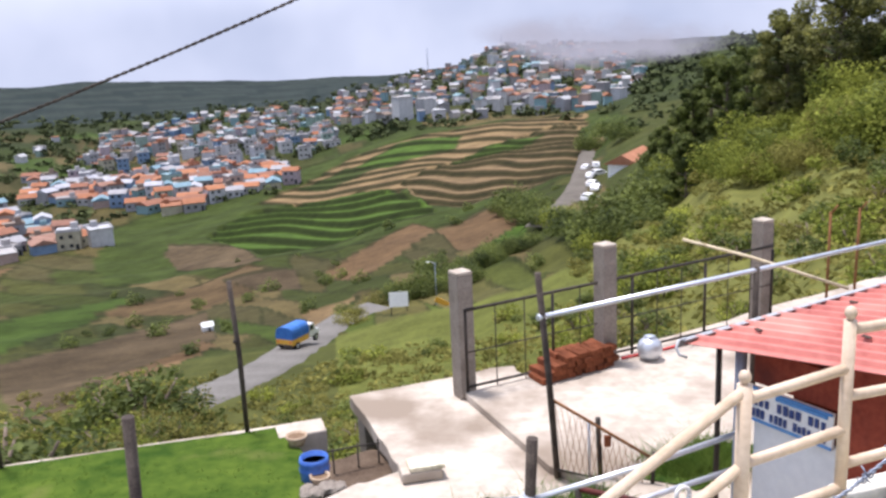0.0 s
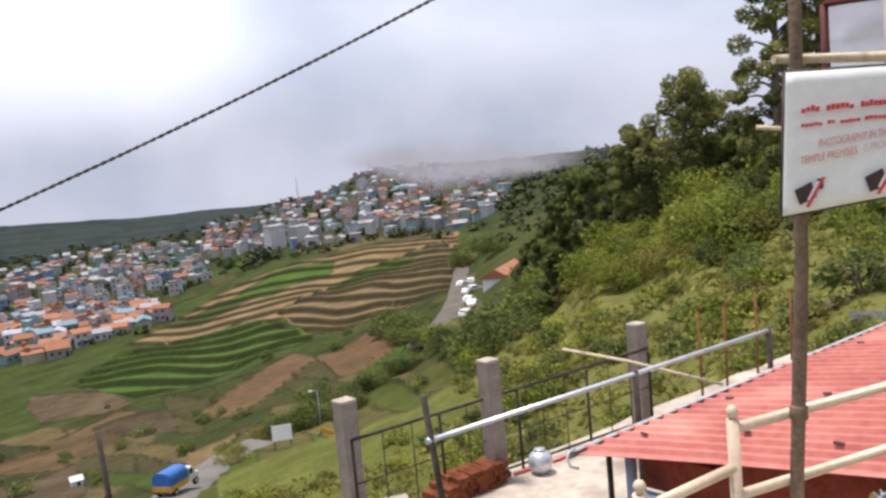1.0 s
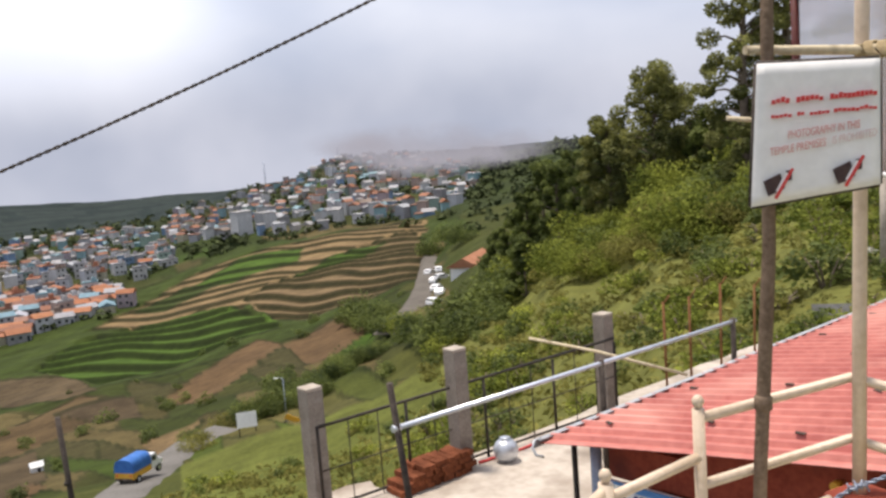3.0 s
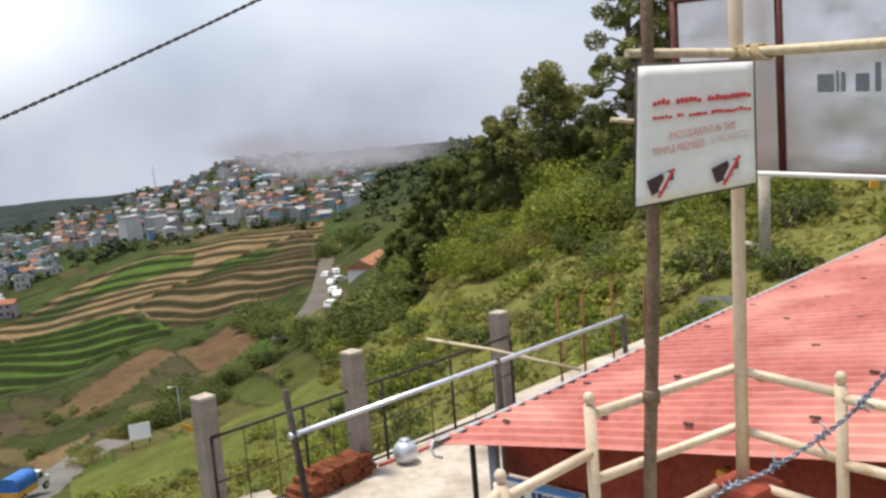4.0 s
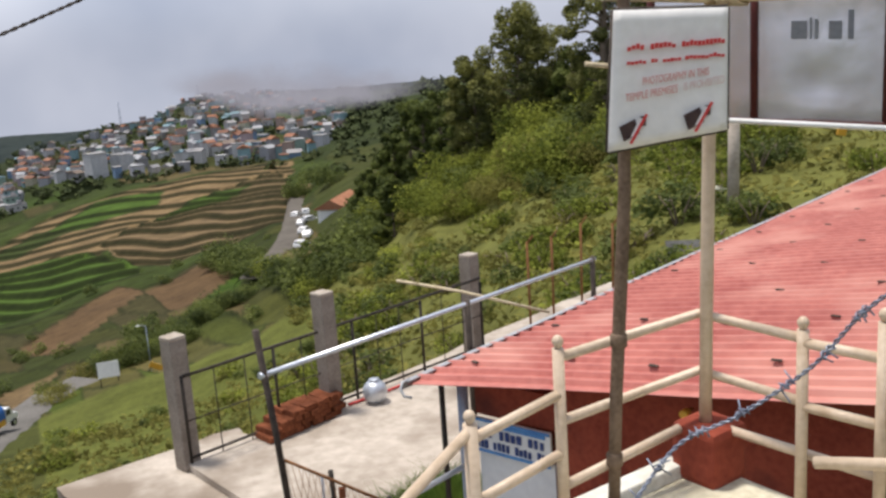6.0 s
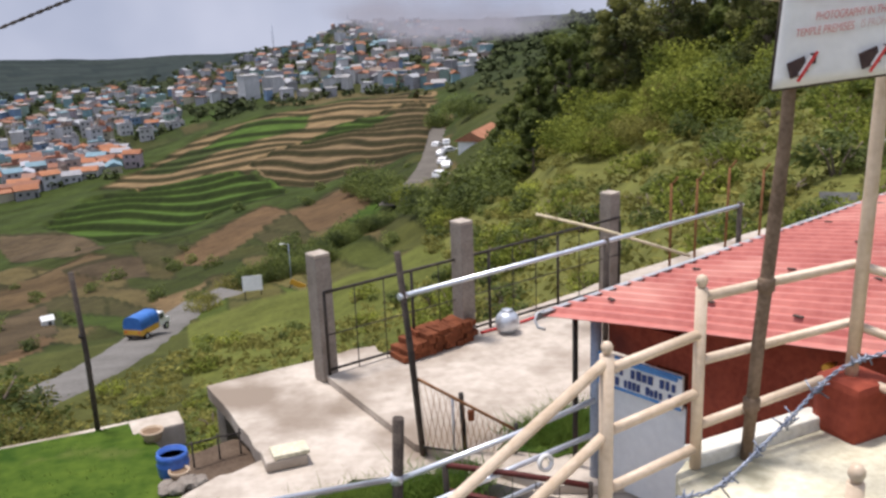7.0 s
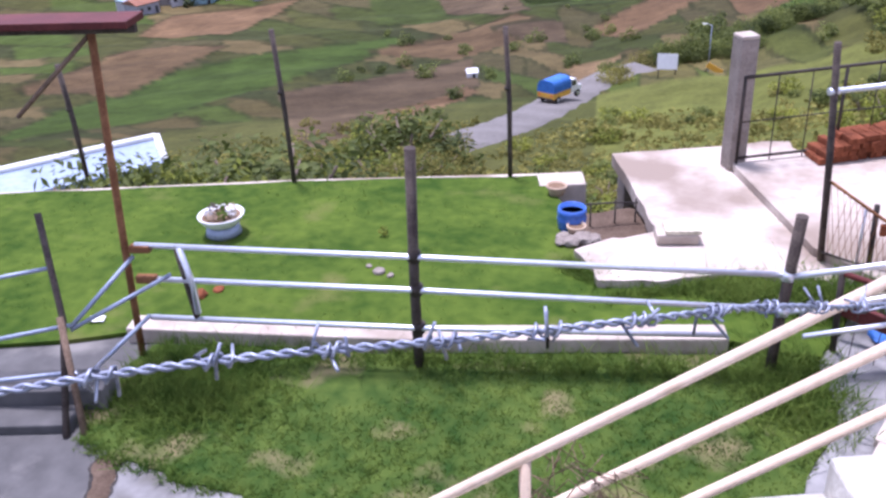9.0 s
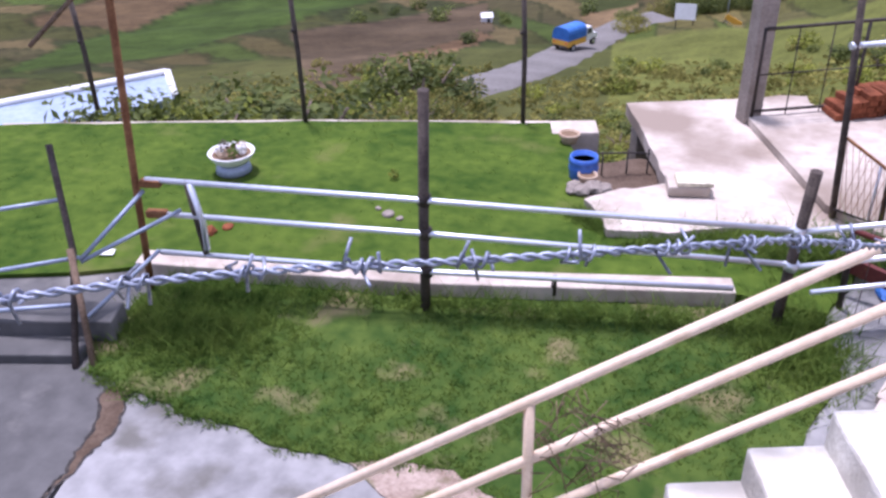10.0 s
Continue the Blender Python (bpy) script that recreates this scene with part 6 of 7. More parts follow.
def join_thicket():
    """The shrubs farther off, one mesh for each sort of leaf."""
    for (kind, big), places in THICKET.items():
        me = (BIG_SHRUBS if big else SHRUBS)[kind][0]
        co = np.empty(len(me.vertices) * 3)
        me.vertices.foreach_get("co", co)
        co = np.c_[co.reshape(-1, 3), np.ones(len(me.vertices))]
        tri = np.array([f.vertices[:] for f in me.polygons])
        verts = np.concatenate([co @ np.array(m).T[:, :3] for m in places])
        faces = np.concatenate([tri + k * len(co) for k in range(len(places))])
        joined = bpy.data.meshes.new("thicket")
        joined.from_pydata(verts.tolist(), [], faces.tolist())
        joined.materials.append(me.materials[0])
        tagged(new("thicket", joined), "dense green thicket of shrubs on the slope", "thicket", kind="stuff")


join_thicket()


def tussocks():
    """Coarse grass and weeds over the near slopes."""
    bm = bmesh.new()
    for _ in range(5200):
        az = random.uniform(-44, 46)
        r = 13.5 + 62 * random.random() ** 1.4
        x, y = r * math.sin(radians(az)), r * math.cos(radians(az))
        if (az > 8 and r < 17.5) or (x < -8.5 and abs(x + 17.5 - (y - 60) * 0.11) < 3.6) or (az > 22 and r < 22):
            continue
        s = random.uniform(0.12, 0.34) * (0.7 + r / 70)
        p = Vector((x, y, stepped(az, r)[0] + s * 0.4))
        leaves(bm, p, (s * 1.5, s * 1.5, s * 0.6), 7, s * 0.55)
    tagged(link("tussock_grass", bm, LEAF_OLIVE), "coarse olive tussock grass over the slope", "grass", kind="stuff")


tussocks()


def hillside_oddments():
    def at(az, r, turn=0.0, lift=0.0):
        p = spot(az, r, lift)
        return Matrix.Translation(p) @ pose(0, 0, 0, 0, 0, turn)
    t = thing("pale_post", "pale cement post on the slope", "post", at=at(36, 33))
    part("shaft", tube([(0, 0, -0.3), (0.05, 0, 4.2)], 0.2, 8), CONCRETE, t)
    t = thing("grey_sheet_roof", "low grey sheet lean-to roof on the slope", "roof", at=at(33.4, 27, -25, -0.35))
    part("sheet", box((1.3, 0.7, 0.05), (0, 0, 0.6), Matrix.Rotation(0.5, 3, "X"), 0.01), GREY_CEMENT, t)
    for x in (-0.5, 0.5):
        part("leg", tube([(x, 0, -0.4), (x, 0, 0.6)], 0.04, 6), BROWN_POLE, t)
    for az, r, w in ((32.2, 37, 0.45), (35.2, 36, 0.5)):
        t = thing("white_sheet", "white cloth sheet lying among the bushes", "cloth", "white sheets", at=at(az, r, 20, 0.4))
        part("cloth", box((w, 0.4, 0.08), (0, 0, 0), Matrix.Rotation(0.35, 3, "X"), 0.03), PLASTER, t)
    t = thing("blue_tank", "small blue plastic water tank on the slope", "tank", at=at(42.6, 48))
    part("body", lathe([(0.5, 0), (0.55, 0.1), (0.55, 0.75), (0.4, 0.9), (0.15, 0.95)], 18), BARREL_BLUE, t)
    part("lid", lathe([(0.16, 0.94), (0.16, 1.0), (0.02, 1.02)], 14), DARK_POST, t)
    t = thing("yellow_cloth", "yellow cloth hung on a bush", "cloth", at=at(42.0, 45))
    part("cloth", box((0.5, 0.1, 0.7), (0, 0, 0.7), Matrix.Rotation(0.2, 3, "Y"), 0.03), TRUCK_YELLOW, t)
    part("stick", tube([(0, 0.06, -0.2), (0, 0.06, 1.1)], 0.025, 6), BROWN_POLE, t)
    t = thing("wooden_post", "weathered wooden post with a slanted board", "post", at=at(34.5, 42))
    part("shaft", tube([(0, 0, -0.3), (0.25, 0, 2.6)], 0.09, 7), BROWN_POLE, t)
    part("board", box((0.5, 0.06, 0.35), (0.2, 0, 2.3), None, 0.02), TERRACOTTA, t)


hillside_oddments()


def far_woods():
    """Woods and hedges on the far slopes."""
    bm = bmesh.new()
    def clump(az, r, s):
        p = spot(az, r, s * 0.35)
        leaves(bm, p, (s, s, s * 0.6), 26, s * 0.42)
    for _ in range(420):
        az, r = random.uniform(11.5, 30), random.uniform(260, 1050)
        clump(az, r, random.uniform(2.5, 5) * (0.6 + r / 900))
    for _ in range(260):
        az, r = random.uniform(-24, 12), random.uniform(420, 1150)
        if noise.noise(Vector((az * 0.3, r * 0.012, 4.0))) > 0.0:
            clump(az, r, random.uniform(3, 6))
    for _ in range(1250):      # gardens between the houses
        az, r = random.uniform(-38, 10), random.uniform(290, 1080)
        if r > 500 or az < -21 and r > 300 or az < -11 and r > 372:
            clump(az, r, random.uniform(1.6, 3.2) * (0.7 + r / 800))
    me = bpy.data.meshes.new("far_woods")
    bm.to_mesh(me)
    bm.free()
    me.materials.append(FAR_LEAF)
    tagged(new("far_woods", me), "dark distant woods and hedges on the hills", "woods", kind="stuff")


far_woods()


def make_tree(az, r, tall, wide, lean, start, clumps, words, sprays=150, leaf=0.32, foliage=None):
    """A trunk with limbs, each limb ending in leaf clumps of uneven size."""
    base = spot(az, r, -0.5)
    t = thing("tree", words, "tree", "hillside trees", at=Matrix.Translation(base))
    top = Vector((lean, 0.3, tall))
    bend = Vector((lean * 0.3, 0.5, tall * 0.5))
    part("trunk", tube([(0, 0, 0), bend * 0.5, bend, bend.lerp(top, 0.6), top * 0.97], [tall * 0.022, tall * 0.018, tall * 0.013, tall * 0.007, tall * 0.003], 9), BARK, t)
    crown, limbs = bmesh.new(), bmesh.new()
    for k in range(clumps):
        u = start + (1 - start) * (k + random.random()) / clumps
        c = bend.lerp(top, max(0, u * 2 - 1)) if u > 0.5 else bend * (u * 2)
        reach = wide * (0.35 + 0.65 * math.sin(math.pi * min(1, 0.12 + 0.86 * (u - start) / (1 - start)))) * random.uniform(0.35, 1.0)
        a = k * 2.4 + random.uniform(-0.5, 0.5)
        tip = c + Vector((math.cos(a) * reach, math.sin(a) * reach, random.uniform(0.0, 0.18) * wide))
        tube([c * 0.96, c.lerp(tip, 0.5) + Vector((0, 0, 0.03 * wide)), tip], [tall * 0.006, tall * 0.004, tall * 0.002], 5, limbs)
        s = wide * random.uniform(0.20, 0.36)
        leaves(crown, tip, (s, s, s * 0.85), sprays, leaf, 0.2)
    part("limb", limbs, BARK, t)
    part("crown", crown, foliage or LEAF_DARK, t)


for row in ((23.3, 100, 15.6, 4.6, 0.5, 0.2, 46, "broad dark green tree with rounded crown", 340, 0.19),
            (20.7, 101, 13.4, 3.9, -0.4, 0.15, 36, "broad dark green tree with rounded crown", 340, 0.19),
            (25.2, 108, 13.0, 3.6, 0.2, 0.2, 28, "medium dark green tree on the slope", 280, 0.19),
            (28.6, 86, 25.0, 3.6, 0.6, 0.10, 64, "tall dark eucalyptus with uneven crown", 300, 0.18),
            (31.0, 90, 27.0, 4.2, 0.8, 0.12, 66, "tall dark eucalyptus with uneven crown", 300, 0.18),
            (34.2, 98, 23.5, 4.2, -0.5, 0.15, 50, "tall dark eucalyptus with uneven crown", 280, 0.18),
            (38.5, 120, 19.0, 4.2, 0.5, 0.2, 30, "dark green tree behind the hoarding"),
            (42.0, 125, 22.0, 5.2, 0.5, 0.2, 34, "dark green tree behind the hoarding"),
            (46.0, 118, 22.5, 5.5, -0.5, 0.2, 34, "dark green tree behind the hoarding"),
            (50.5, 110, 22.0, 5.5, 0.4, 0.2, 34, "dark green tree behind the hoarding"),
            (13.4, 138, 8.5, 2.8, 0.2, 0.08, 26, "slim dark green tree on the lower slope", 260, 0.20, LEAF_DEEP),
            (14.3, 128, 10.5, 2.6, 0.2, 0.08, 30, "slim dark green tree on the lower slope", 260, 0.20, LEAF_DEEP),
            (15.3, 118, 11.5, 2.6, -0.2, 0.08, 32, "slim dark green tree on the lower slope", 260, 0.20, LEAF_DEEP),
            (16.3, 124, 13.5, 3.0, 0.3, 0.1, 32, "slim dark green tree on the lower slope", 260, 0.20, LEAF_DEEP),
            (17.2, 112, 12.0, 2.6, 0.1, 0.1, 30, "leafy green tree on the lower slope", 260, 0.20, LEAF_DEEP),
            (18.3, 118, 12.5, 3.0, 0.2, 0.1, 32, "leafy green tree on the lower slope", 260, 0.20, LEAF_DEEP),
            (19.2, 104, 10.5, 2.8, 0.1, 0.1, 28, "leafy green tree on the lower slope", 260, 0.20, LEAF_DEEP),
            (14.9, 106, 7.5, 2.4, 0.1, 0.06, 24, "leafy green tree on the lower slope", 260, 0.20, LEAF_DEEP),
            (26.6, 98, 9.5, 3.2, 0.1, 0.1, 26, "leafy green tree on the lower slope", 260, 0.20, LEAF_DEEP)):
    make_tree(*row)

# ---- road side ----


def make_truck():
    t = thing("pickup_truck", "white pickup truck with blue tarpaulin cover", "truck", at=pose(-16.0, 87.5, surface(-16.0, 87.5) + 0.3, 0, 3, 66) @ Matrix.Diagonal((1.18, 1.18, 1.18, 1)))
    part("bed", box((2.6, 1.65, 0.55), (-0.75, 0, 0.75), None, 0.05), TRUCK_YELLOW, t, "yellow load bed")
    cover = bmesh.new()
    rows = []
    for x in (-2.05, -1.2, -0.3, 0.55):
        rows.append([cover.verts.new((x, 0.86 * math.copysign(abs(math.cos(a)) ** 0.6, math.cos(a)), 1.0 + 1.05 * abs(math.sin(a)) ** 0.6)) for a in (math.pi * q / 10 for q in range(11))])
    for a, b in zip(rows, rows[1:]):
        for k in range(10):
            cover.faces.new((a[k], a[k + 1], b[k + 1], b[k]))
    cover.faces.new(rows[0])
    cover.faces.new(rows[-1][::-1])
    bmesh.ops.recalc_face_normals(cover, faces=cover.faces[:])
    part("tarpaulin", cover, TARP_BLUE, t, "blue tarpaulin over the load bed")
    cab = bmesh.new()
    prof = [(0.6, 0.5), (2.25, 0.5), (2.3, 0.95), (1.75, 1.05), (1.35, 1.68), (0.62, 1.7)]
    l0 = [cab.verts.new((x, -0.8, z)) for x, z in prof]
    l1 = [cab.verts.new((x, 0.8, z)) for x, z in prof]
    cab.faces.new(l0)
    cab.faces.new(l1[::-1])
    for k in range(6):
        cab.faces.new((l0[k], l0[(k + 1) % 6], l1[(k + 1) % 6], l1[k]))
    bmesh.ops.recalc_face_normals(cab, faces=cab.faces[:])
    bmesh.ops.bevel(cab, geom=cab.edges[:], offset=0.05, segments=2, affect="EDGES")
    c = part("cab", cab, TRUCK_WHITE, t, "white cab")
    for y in (-0.815, 0.815):
        part("side_window", box((0.55, 0.02, 0.42), (1.0, y, 1.33), None, 0.03), DARK_GLASS, c)
    part("windscreen", box((0.03, 1.35, 0.6), (1.58, 0, 1.38), Matrix.Rotation(-0.57, 3, "Y"), 0.01), DARK_GLASS, c)
    for x in (-1.3, 1.65):
        for y in (-0.75, 0.75):
            w = part("wheel", tube([(x, y - 0.1, 0.32), (x, y + 0.1, 0.32)], 0.32, 18), RUBBER, t)
            part("rim", tube([(x, y - 0.11, 0.32), (x, y + 0.11, 0.32)], 0.17, 14), STEEL_POT, w)
    for y in (-0.6, 0.6):
        part("tail_light", box((0.03, 0.16, 0.12), (-2.07, y, 0.8), None, 0.01), RED_INK, t)
    part("bumper", box((0.1, 1.5, 0.14), (-2.08, 0, 0.5), None, 0.02), DARK_POST, t)


make_truck()


def make_car(az, r, turn, mat):
    p = spot(az, r)
    t = thing("parked_car", "white car parked at the road edge", "car", "parked cars", at=Matrix.Translation((p.x, p.y, surface(p.x, p.y) + 0.25)) @ pose(0, 0, 0, 0, 0, turn))
    body = bmesh.new()
    prof = [(-2.0, 0.35), (2.0, 0.35), (2.05, 0.75), (1.1, 0.9), (0.5, 1.42), (-1.2, 1.45), (-1.9, 0.95)]
    l0 = [body.verts.new((x, -0.82, z)) for x, z in prof]
    l1 = [body.verts.new((x, 0.82, z)) for x, z in prof]
    body.faces.new(l0)
    body.faces.new(l1[::-1])
    for k in range(7):
        body.faces.new((l0[k], l0[(k + 1) % 7], l1[(k + 1) % 7], l1[k]))
    bmesh.ops.recalc_face_normals(body, faces=body.faces[:])
    bmesh.ops.bevel(body, geom=body.edges[:], offset=0.08, segments=2, affect="EDGES")
    b = part("body", body, mat, t)
    for y in (-0.83, 0.83):
        part("side_window", box((1.5, 0.02, 0.36), (-0.4, y, 1.15), None, 0.03), DARK_GLASS, b)
    part("rear_window", box((0.03, 1.3, 0.5), (-1.58, 0, 1.2), Matrix.Rotation(0.95, 3, "Y"), 0.01), DARK_GLASS, b)
    part("windscreen", box((0.03, 1.3, 0.62), (0.84, 0, 1.17), Matrix.Rotation(-0.85, 3, "Y"), 0.01), DARK_GLASS, b)
    for x in (-1.25, 1.3):
        for y in (-0.78, 0.78):
            part("wheel", tube([(x, y - 0.1, 0.3), (x, y + 0.1, 0.3)], 0.3, 14), RUBBER, t)


for az, r, turn in ((8.75, 232, 60), (9.35, 224, 82), (9.05, 209, 66), (9.55, 202, 20), (9.15, 188, 62), (9.35, 176, 71), (8.95, 166, 48)):
    make_car(az, r, turn, TRUCK_WHITE)


def make_roadside():
    p = spot(-3.6, 100)
    t = thing("roadside_board", "white roadside board on two posts", "sign", at=Matrix.Translation(p) @ pose(0, 0, 0, 0, 0, 4))
    for x in (-0.9, 0.9):
        part("post", tube([(x, 0.1, -0.5), (x, 0.1, 2.2)], 0.06, 8), DARK_POST, t)
    part("panel", box((2.2, 0.08, 1.7), (0, 0, 1.9), Matrix.Rotation(-0.22, 3, 'X'), 0.02), WHITE, t)
    p = spot(-1.1, 100)
    t = thing("street_lamp", "slim grey street lamp by the road", "street lamp", at=Matrix.Translation(p))
    part("pole", tube([(0, 0, -0.5), (0, 0, 5.4)], [0.06, 0.04], 8), STEEL_BLUE, t)
    part("arm", tube([(0, 0, 5.3), (-0.4, 0, 5.5), (-0.7, 0, 5.5)], 0.03, 6), GALVANISED, t)
    part("lamp_head", box((0.4, 0.2, 0.1), (-0.8, 0, 5.48), None, 0.03), WHITE, t)
    t = thing("yellow_barrier", "tilted yellow road barrier board", "barrier", at=Matrix.Translation(spot(-0.9, 99, 0.1)) @ pose(0, 0, 0, 0, 28, 0))
    part("board", box((1.8, 0.1, 0.6), (0, 0, 0.7), None, 0.03), TRUCK_YELLOW, t)
    for x in (-0.7, 0.7):
        part("leg", tube([(x, 0, -0.4), (x, 0, 0.5)], 0.05, 6), DARK_POST, t)
    p = spot(-16.0, 124)
    t = thing("field_hut", "small white hut among the fields", "hut", at=Matrix.Translation(p) @ pose(0, 0, 0, 0, 0, 25) @ Matrix.Diagonal((0.6, 0.6, 0.65, 1)))
    part("wall", box((2.4, 2.0, 1.8), (0, 0, 0.7), None, 0.03), WHITE, t)
    roof = bmesh.new()
    a = [roof.verts.new(q) for q in ((-1.4, -1.2, 1.55), (1.4, -1.2, 1.55), (1.4, 1.2, 1.55), (-1.4, 1.2, 1.55), (-1.4, 0, 2.4), (1.4, 0, 2.4))]
    for f in ((0, 1, 5, 4), (2, 3, 4, 5), (0, 4, 3), (1, 2, 5), (3, 2, 1, 0)):
        roof.faces.new([a[i] for i in f])
    part("roof", roof, WHITE, t)
    part("door", box((0.7, 0.06, 1.3), (0.3, -1.02, 0.6), None, 0.01), DARK_GLASS, t)


make_roadside()


def gable(w, d, rise, z, over=0.4):
    bm = bmesh.new()
    x, y = w / 2 + over, d / 2 + over
    v = [bm.verts.new(p) for p in ((-x, -y, z), (x, -y, z), (x, y, z), (-x, y, z), (-x, 0, z + rise), (x, 0, z + rise), (-x, -y, z - 0.12), (x, -y, z - 0.12), (x, y, z - 0.12), (-x, y, z - 0.12))]
    for f in ((0, 1, 5, 4), (2, 3, 4, 5), (0, 4, 3), (1, 2, 5), (6, 7, 1, 0), (7, 8, 2, 1), (8, 9, 3, 2), (9, 6, 0, 3), (9, 8, 7, 6)):
        bm.faces.new([v[k] for k in f])
    bmesh.ops.recalc_face_normals(bm, faces=bm.faces[:])
    return bm


def make_orange_house():
    p = spot(11.6, 196)
    t = thing("orange_roofed_house", "long roadside house with orange tiled roof", "house", at=Matrix.Translation((p.x, p.y, p.z - 3.0)) @ pose(0, 0, 0, 0, 0, 62))
    part("wall", box((15, 6, 5.0), (0, 0, 0.5), None, 0.05), WHITE, t)
    part("roof", gable(15, 6.5, 1.9, 3.0, 0.5), ORANGE_ROOF, t, "orange tiled roof")
    for k in range(5):
        part("window", box((1.2, 0.1, 1.2), (-5.8 + 2.9 * k, 3.02, 1.6), None, 0.02), DARK_GLASS, t)
        part("window", box((1.2, 0.1, 1.2), (-5.8 + 2.9 * k, -3.02, 1.6), None, 0.02), DARK_GLASS, t)


make_orange_house()


def make_pale_shed():
    """Long low shed below the lawn."""
    t = thing("pale_shed", "long low shed with white and pale blue sheet roof", "shed", at=pose(-20.9, 22.0, 0.45, 0, 0, 47))
    part("wall", box((7.4, 1.5, 4.0), (0, 1.25, -9.3), None, 0.03), PALE_BLUE, t)
    bm = bmesh.new()
    v = [bm.verts.new(q) for q in ((-4, 0.3, -7.3), (3.9, 0.3, -7.3), (4.1, 2, -7.0), (-4, 2, -7.0), (-4, 0.3, -7.42), (3.9, 0.3, -7.42), (4.1, 2, -7.12), (-4, 2, -7.12))]
    for f in ((0, 1, 2, 3), (7, 6, 5, 4), (4, 5, 1, 0), (5, 6, 2, 1), (6, 7, 3, 2), (7, 4, 0, 3)):
        bm.faces.new([v[k] for k in f])
    part("roof", bm, PALE_BLUE, t, "pale blue sheet roof")
    for a, b in (((-4, 2.05, -6.95), (4.1, 2.05, -6.95)), ((3.92, 0.3, -7.26), (4.12, 2.05, -6.95))):
        part("parapet", tube([a, b], 0.16, 4), WHITE, t)


make_pale_shed()

# ---- town ----


def house(kind, w, d, h, storeys, pitched):
    t = thing("house", "plain washed town house with small dark windows", "house", "town houses")
    part("wall", box((w, d, h + 4), (0, 0, h / 2 - 2)), HOUSE_WALL, t)
    if pitched:
        part("roof", gable(w, d, 1.5, h), TILE_ROOF, t)
    else:
        r = box((w + 0.5, d + 0.5, 0.25), (0, 0, h + 0.12))
        box((w, 0.2, 0.6), (0, -d / 2 + 0.1, h + 0.5), bm=r)
        box((0.2, d, 0.6), (w / 2 - 0.1, 0, h + 0.5), bm=r)
        box((2.2, 2.0, 2.0), (w / 4, d / 5, h + 1.1), bm=r)
        part("roof", r, HOUSE_ROOF, t)
    for s in range(storeys):
        for k in range(max(2, int(w // 3))):
            part("window", box((1.1, 0.12, 1.1), (-w / 2 + 1.6 + 2.7 * k, -d / 2 - 0.02, 1.7 + 2.9 * s)), DARK_GLASS, t)
    part("door", box((1.0, 0.12, 2.0), (w / 2 - 1.0, -d / 2 - 0.02, 1.0)), DARK_GLASS, t)
    return t


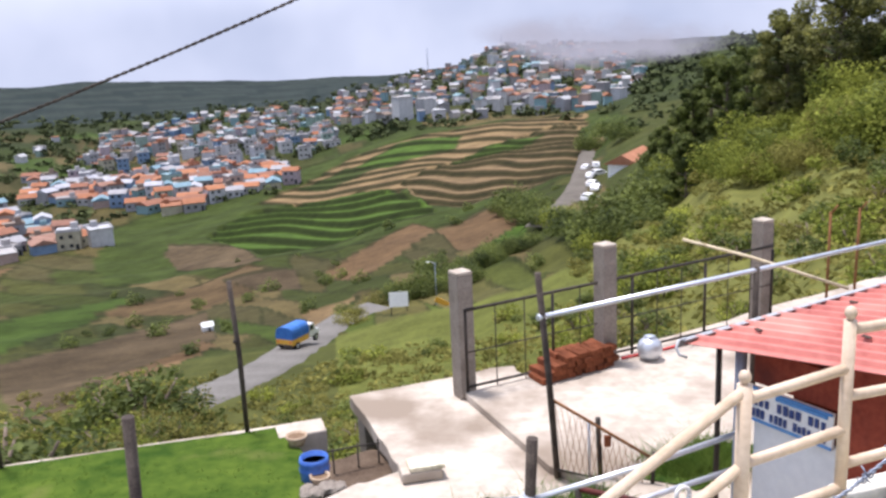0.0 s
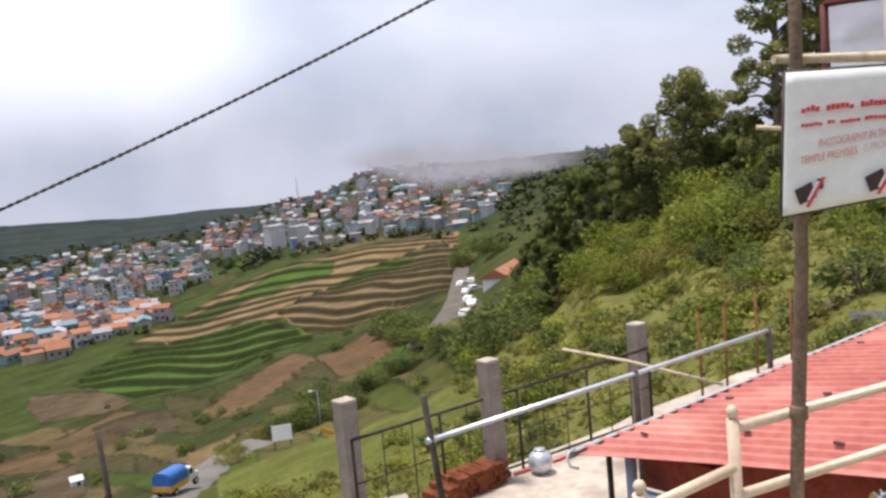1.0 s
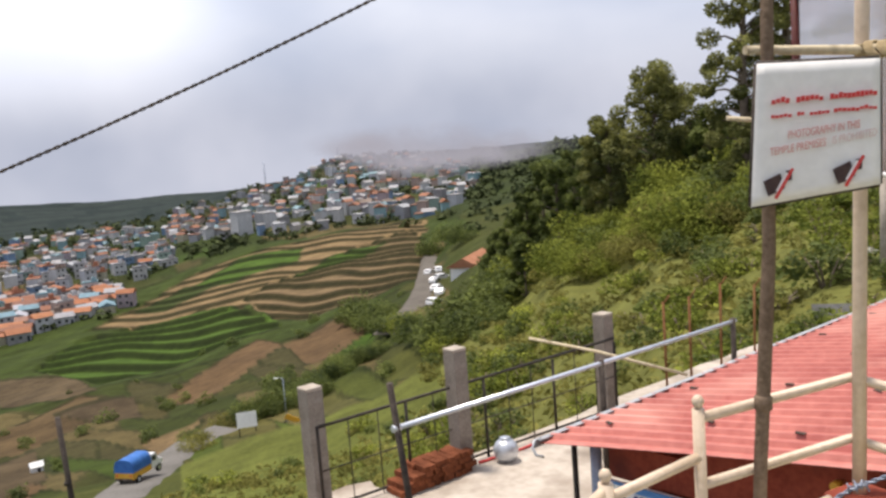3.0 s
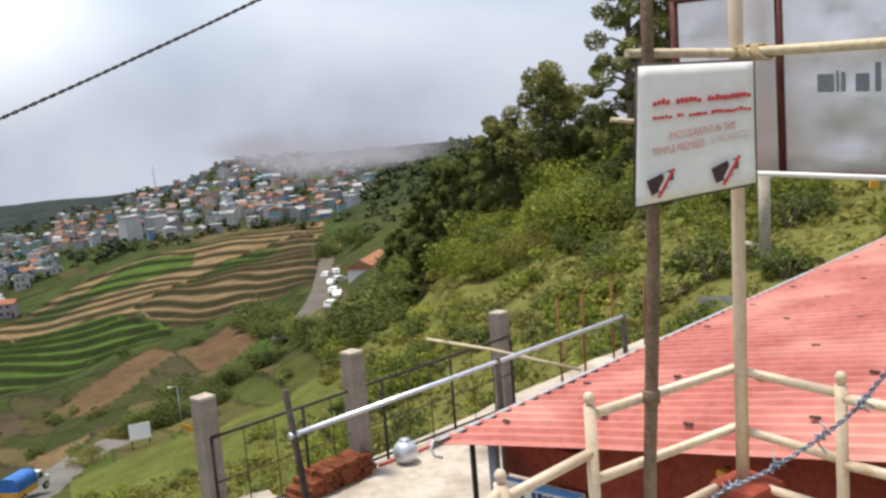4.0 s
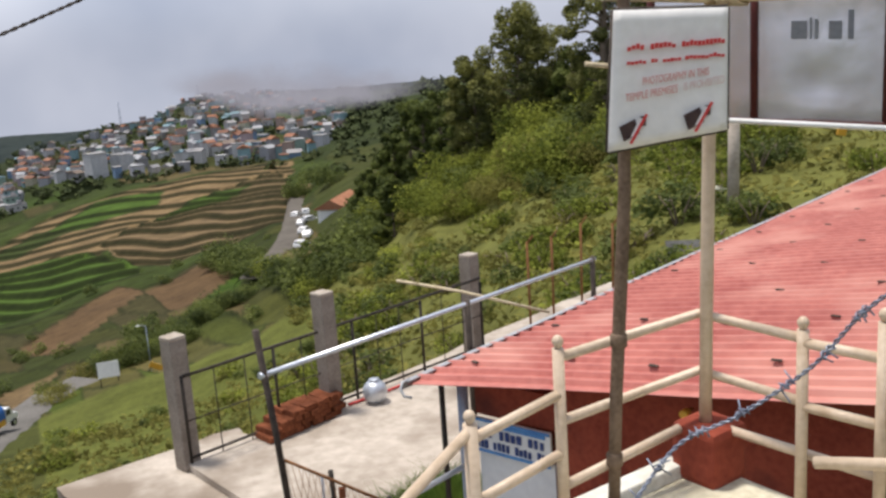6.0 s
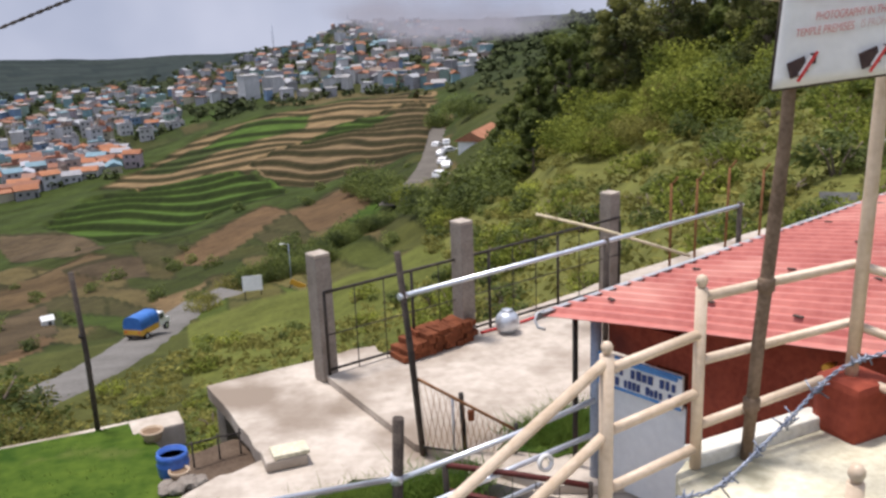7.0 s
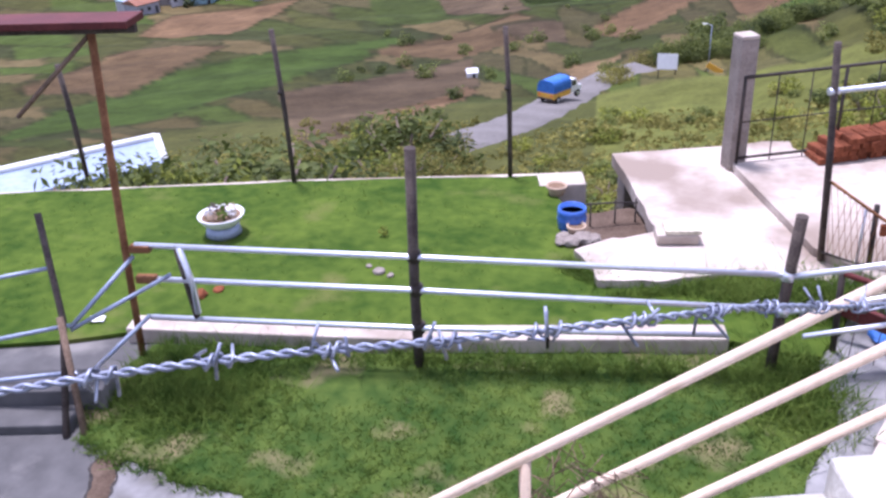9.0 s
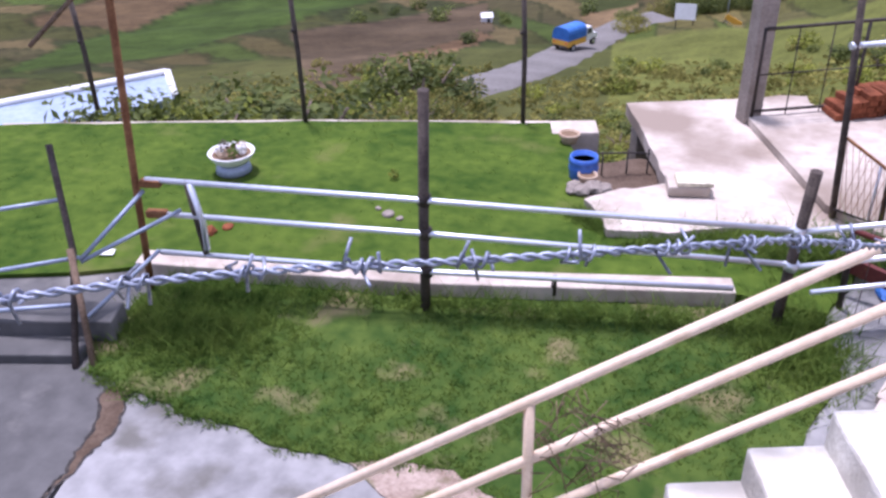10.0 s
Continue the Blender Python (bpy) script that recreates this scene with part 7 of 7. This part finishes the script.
def make_town():
    kinds = [house(0, 8, 7, 3.4, 1, True), house(1, 7, 7, 6.2, 2, False), house(2, 9, 8, 3.2, 1, False), house(3, 6.5, 6, 8.6, 3, False), house(4, 10, 6, 3.4, 1, True), house(5, 7, 6, 5.8, 2, True)]
    zones = (([(-37, 295), (-36, 420), (-27.5, 440), (-24, 352), (-21.3, 332), (-21.4, 300), (-28, 296)], 92, (0, 0, 4, 1, 5, 2)),
             ([(-25.4, 455), (-22.5, 420), (-16.9, 364), (-12.6, 384), (-9.6, 408), (-10.5, 470), (-22.5, 520), (-25, 560)], 150, (0, 0, 4, 4, 0, 2, 1, 5)),
             ([(-23, 470), (-10.5, 470), (-6.2, 560), (-7.0, 640), (-22, 640)], 80, (1, 1, 3, 2, 0, 5)))
    spent = set()
    for outline, count, mix in zones:
        taken, tries = [], 0
        while len(taken) < count and tries < 6000:
            tries += 1
            az, r = random.uniform(-38, -5), random.uniform(285, 660)
            p = spot(az, r)
            if not inside(az, r, outline) or any((p - q).length < 7.8 for q in taken):
                continue
            taken.append(p)
            k = random.choice(mix)
            m = Matrix.Translation((p.x, p.y, surface(p.x, p.y) + 0.2)) @ pose(0, 0, 0, 0, 0, random.choice((0, 20, 35, -15, 90)) - az + random.uniform(-8, 8))
            if k in spent:
                copy_thing(kinds[k], m)
            else:
                kinds[k].matrix_basis = m
                spent.add(k)
    walls, roofs = bmesh.new(), bmesh.new()
    def far(az, r, big=1.0):
        p = spot(az, r)
        w, d, h = random.uniform(4.2, 7.8) * big, random.uniform(4, 7) * big, random.choice((3.0, 3.2, 3.4, 5.6, 6.0, 8.0)) * big
        turn = Matrix.Rotation(random.uniform(0, 3.1), 3, "Z")
        box((w, d, h + 6), (p.x, p.y, p.z + h / 2 - 3), turn, bm=walls)
        if random.random() < 0.45:
            g = gable(w, d, 1.7, h)
            g.transform(Matrix.Translation(p) @ turn.to_4x4())
            merge(roofs, g)
        else:
            box((w + 0.6, d + 0.6, 0.5), (p.x, p.y, p.z + h + 0.2), turn, bm=roofs)
    far_zones = (([(-21.5, 640), (-6.6, 600), (-5.6, 760), (-8, 900), (-12.5, 960), (-17, 900), (-21, 760)], 190), ([(-6.8, 640), (-1.2, 560), (6.6, 500), (10.5, 470), (13.0, 560), (11.5, 800), (9.5, 1090), (3.9, 1110), (0.5, 1060), (-2.0, 980), (-7.0, 990)], 470), ([(-34, 560), (-24, 560), (-22, 1000), (-33, 1000)], 14))
    for outline, count in far_zones:
        n = tries = 0
        while n < count and tries < 20000:
            tries += 1
            az, r = random.uniform(-41, 14), random.uniform(450, 1115)
            if inside(az, r, outline):
                far(az, r)
                n += 1
    for az, r in ((-2.7, 590), (-1.3, 600)):
        far(az, r, 1.9)
    tagged(link("distant_house_walls", walls, FAR_WALL), "distant washed houses packed over the town hill", "houses", kind="stuff")
    tagged(link("distant_house_roofs", roofs, FAR_ROOF), "distant orange and grey roofs of the hill town", "roofs", kind="stuff")
    for az, r, h in ((-1.0, 960, 32), (3.6, 1090, 15)):
        p = spot(az, r)
        t = thing("lattice_mast", "tall thin steel mast above the town", "mast", "town masts", at=Matrix.Translation(p))
        for x, y in ((-1, -0.6), (1, -0.6), (0, 1.1)):
            part("leg", tube([(x * 1.3, y * 1.3, -1), (x * 0.35, y * 0.35, h)], 0.16, 4), STEEL_BLUE, t)
        for k in range(7):
            z, s = h * k / 7, 1.3 - 0.95 * k / 7
            part("brace", tube([(-s, -0.6 * s, z), (s, -0.6 * s, z + h / 9), (0, 1.1 * s, z)], 0.1, 4), STEEL_BLUE, t)


make_town()


def make_mist():
    """Shreds of low cloud drifting over the far hill."""
    m = bpy.data.materials.new("mist")
    m.use_nodes = True
    n, l = m.node_tree.nodes, m.node_tree.links
    n.remove(n["Principled BSDF"])
    glow, clear, mix = n.new("ShaderNodeEmission"), n.new("ShaderNodeBsdfTransparent"), n.new("ShaderNodeMixShader")
    glow.inputs[0].default_value = (0.40, 0.40, 0.47, 1)
    coord, tex = n.new("ShaderNodeTexCoord"), n.new("ShaderNodeTexNoise")
    tex.inputs["Scale"].default_value, tex.inputs["Detail"].default_value = 0.012, 5
    l.new(coord.outputs["Object"], tex.inputs["Vector"])
    far, cut, mul = n.new("ShaderNodeVectorMath"), n.new("ShaderNodeMapRange"), n.new("ShaderNodeMath")
    uv = n.new("ShaderNodeVectorMath")
    uv.operation, far.operation, mul.operation = "SUBTRACT", "LENGTH", "MULTIPLY"
    uv.inputs[1].default_value = (0.5, 0.5, 0)
    l.new(coord.outputs["UV"], uv.inputs[0])
    l.new(uv.outputs[0], far.inputs[0])
    cut.interpolation_type = "SMOOTHERSTEP"
    cut.inputs["From Min"].default_value, cut.inputs["From Max"].default_value = 0.08, 0.5
    cut.inputs["To Min"].default_value, cut.inputs["To Max"].default_value = 1.0, 0.0
    l.new(far.outputs["Value"], cut.inputs["Value"])
    puff = n.new("ShaderNodeMapRange")
    puff.inputs["From Min"].default_value, puff.inputs["From Max"].default_value = 0.3, 0.62
    l.new(tex.outputs["Fac"], puff.inputs["Value"])
    l.new(cut.outputs[0], mul.inputs[0])
    l.new(puff.outputs[0], mul.inputs[1])
    l.new(mul.outputs[0], mix.inputs[0])
    l.new(clear.outputs[0], mix.inputs[1])
    l.new(glow.outputs[0], mix.inputs[2])
    l.new(mix.outputs[0], n["Material Output"].inputs[0])
    for az, r, w, h, z in ((5.4, 950, 130, 34, -6), (8.0, 900, 190, 50, -14), (11.5, 880, 190, 52, -16), (10.0, 780, 170, 36, -20), (7.6, 1000, 260, 46, 0), (14.6, 840, 150, 46, -14), (12.8, 720, 110, 30, -16)):
        bm = bmesh.new()
        rows = []
        for i in range(9):
            b = 12 * math.sin(i * math.pi / 8)
            rows.append([bm.verts.new((w * (i / 8 - 0.5), b, h * (j / 4 - 0.5))) for j in range(5)])
        lay = bm.loops.layers.uv.new("UVMap")
        for i, (a, b) in enumerate(zip(rows, rows[1:])):
            for j in range(4):
                f = bm.faces.new((a[j], b[j], b[j + 1], a[j + 1]))
                for lp, (du, dv) in zip(f.loops, ((0, 0), (1, 0), (1, 1), (0, 1))):
                    lp[lay].uv = ((i + du) / 8, (j + dv) / 4)
        p = bearing(az) * r
        ob = link("mist", bm, m, smooth=True)
        ob.matrix_basis = Matrix.Translation((p.x, p.y, z)) @ pose(0, 0, 0, 0, 0, -az)
        tagged(ob, "thin grey mist drifting over the hill town", "mist", "mist shreds", kind="stuff")


make_mist()
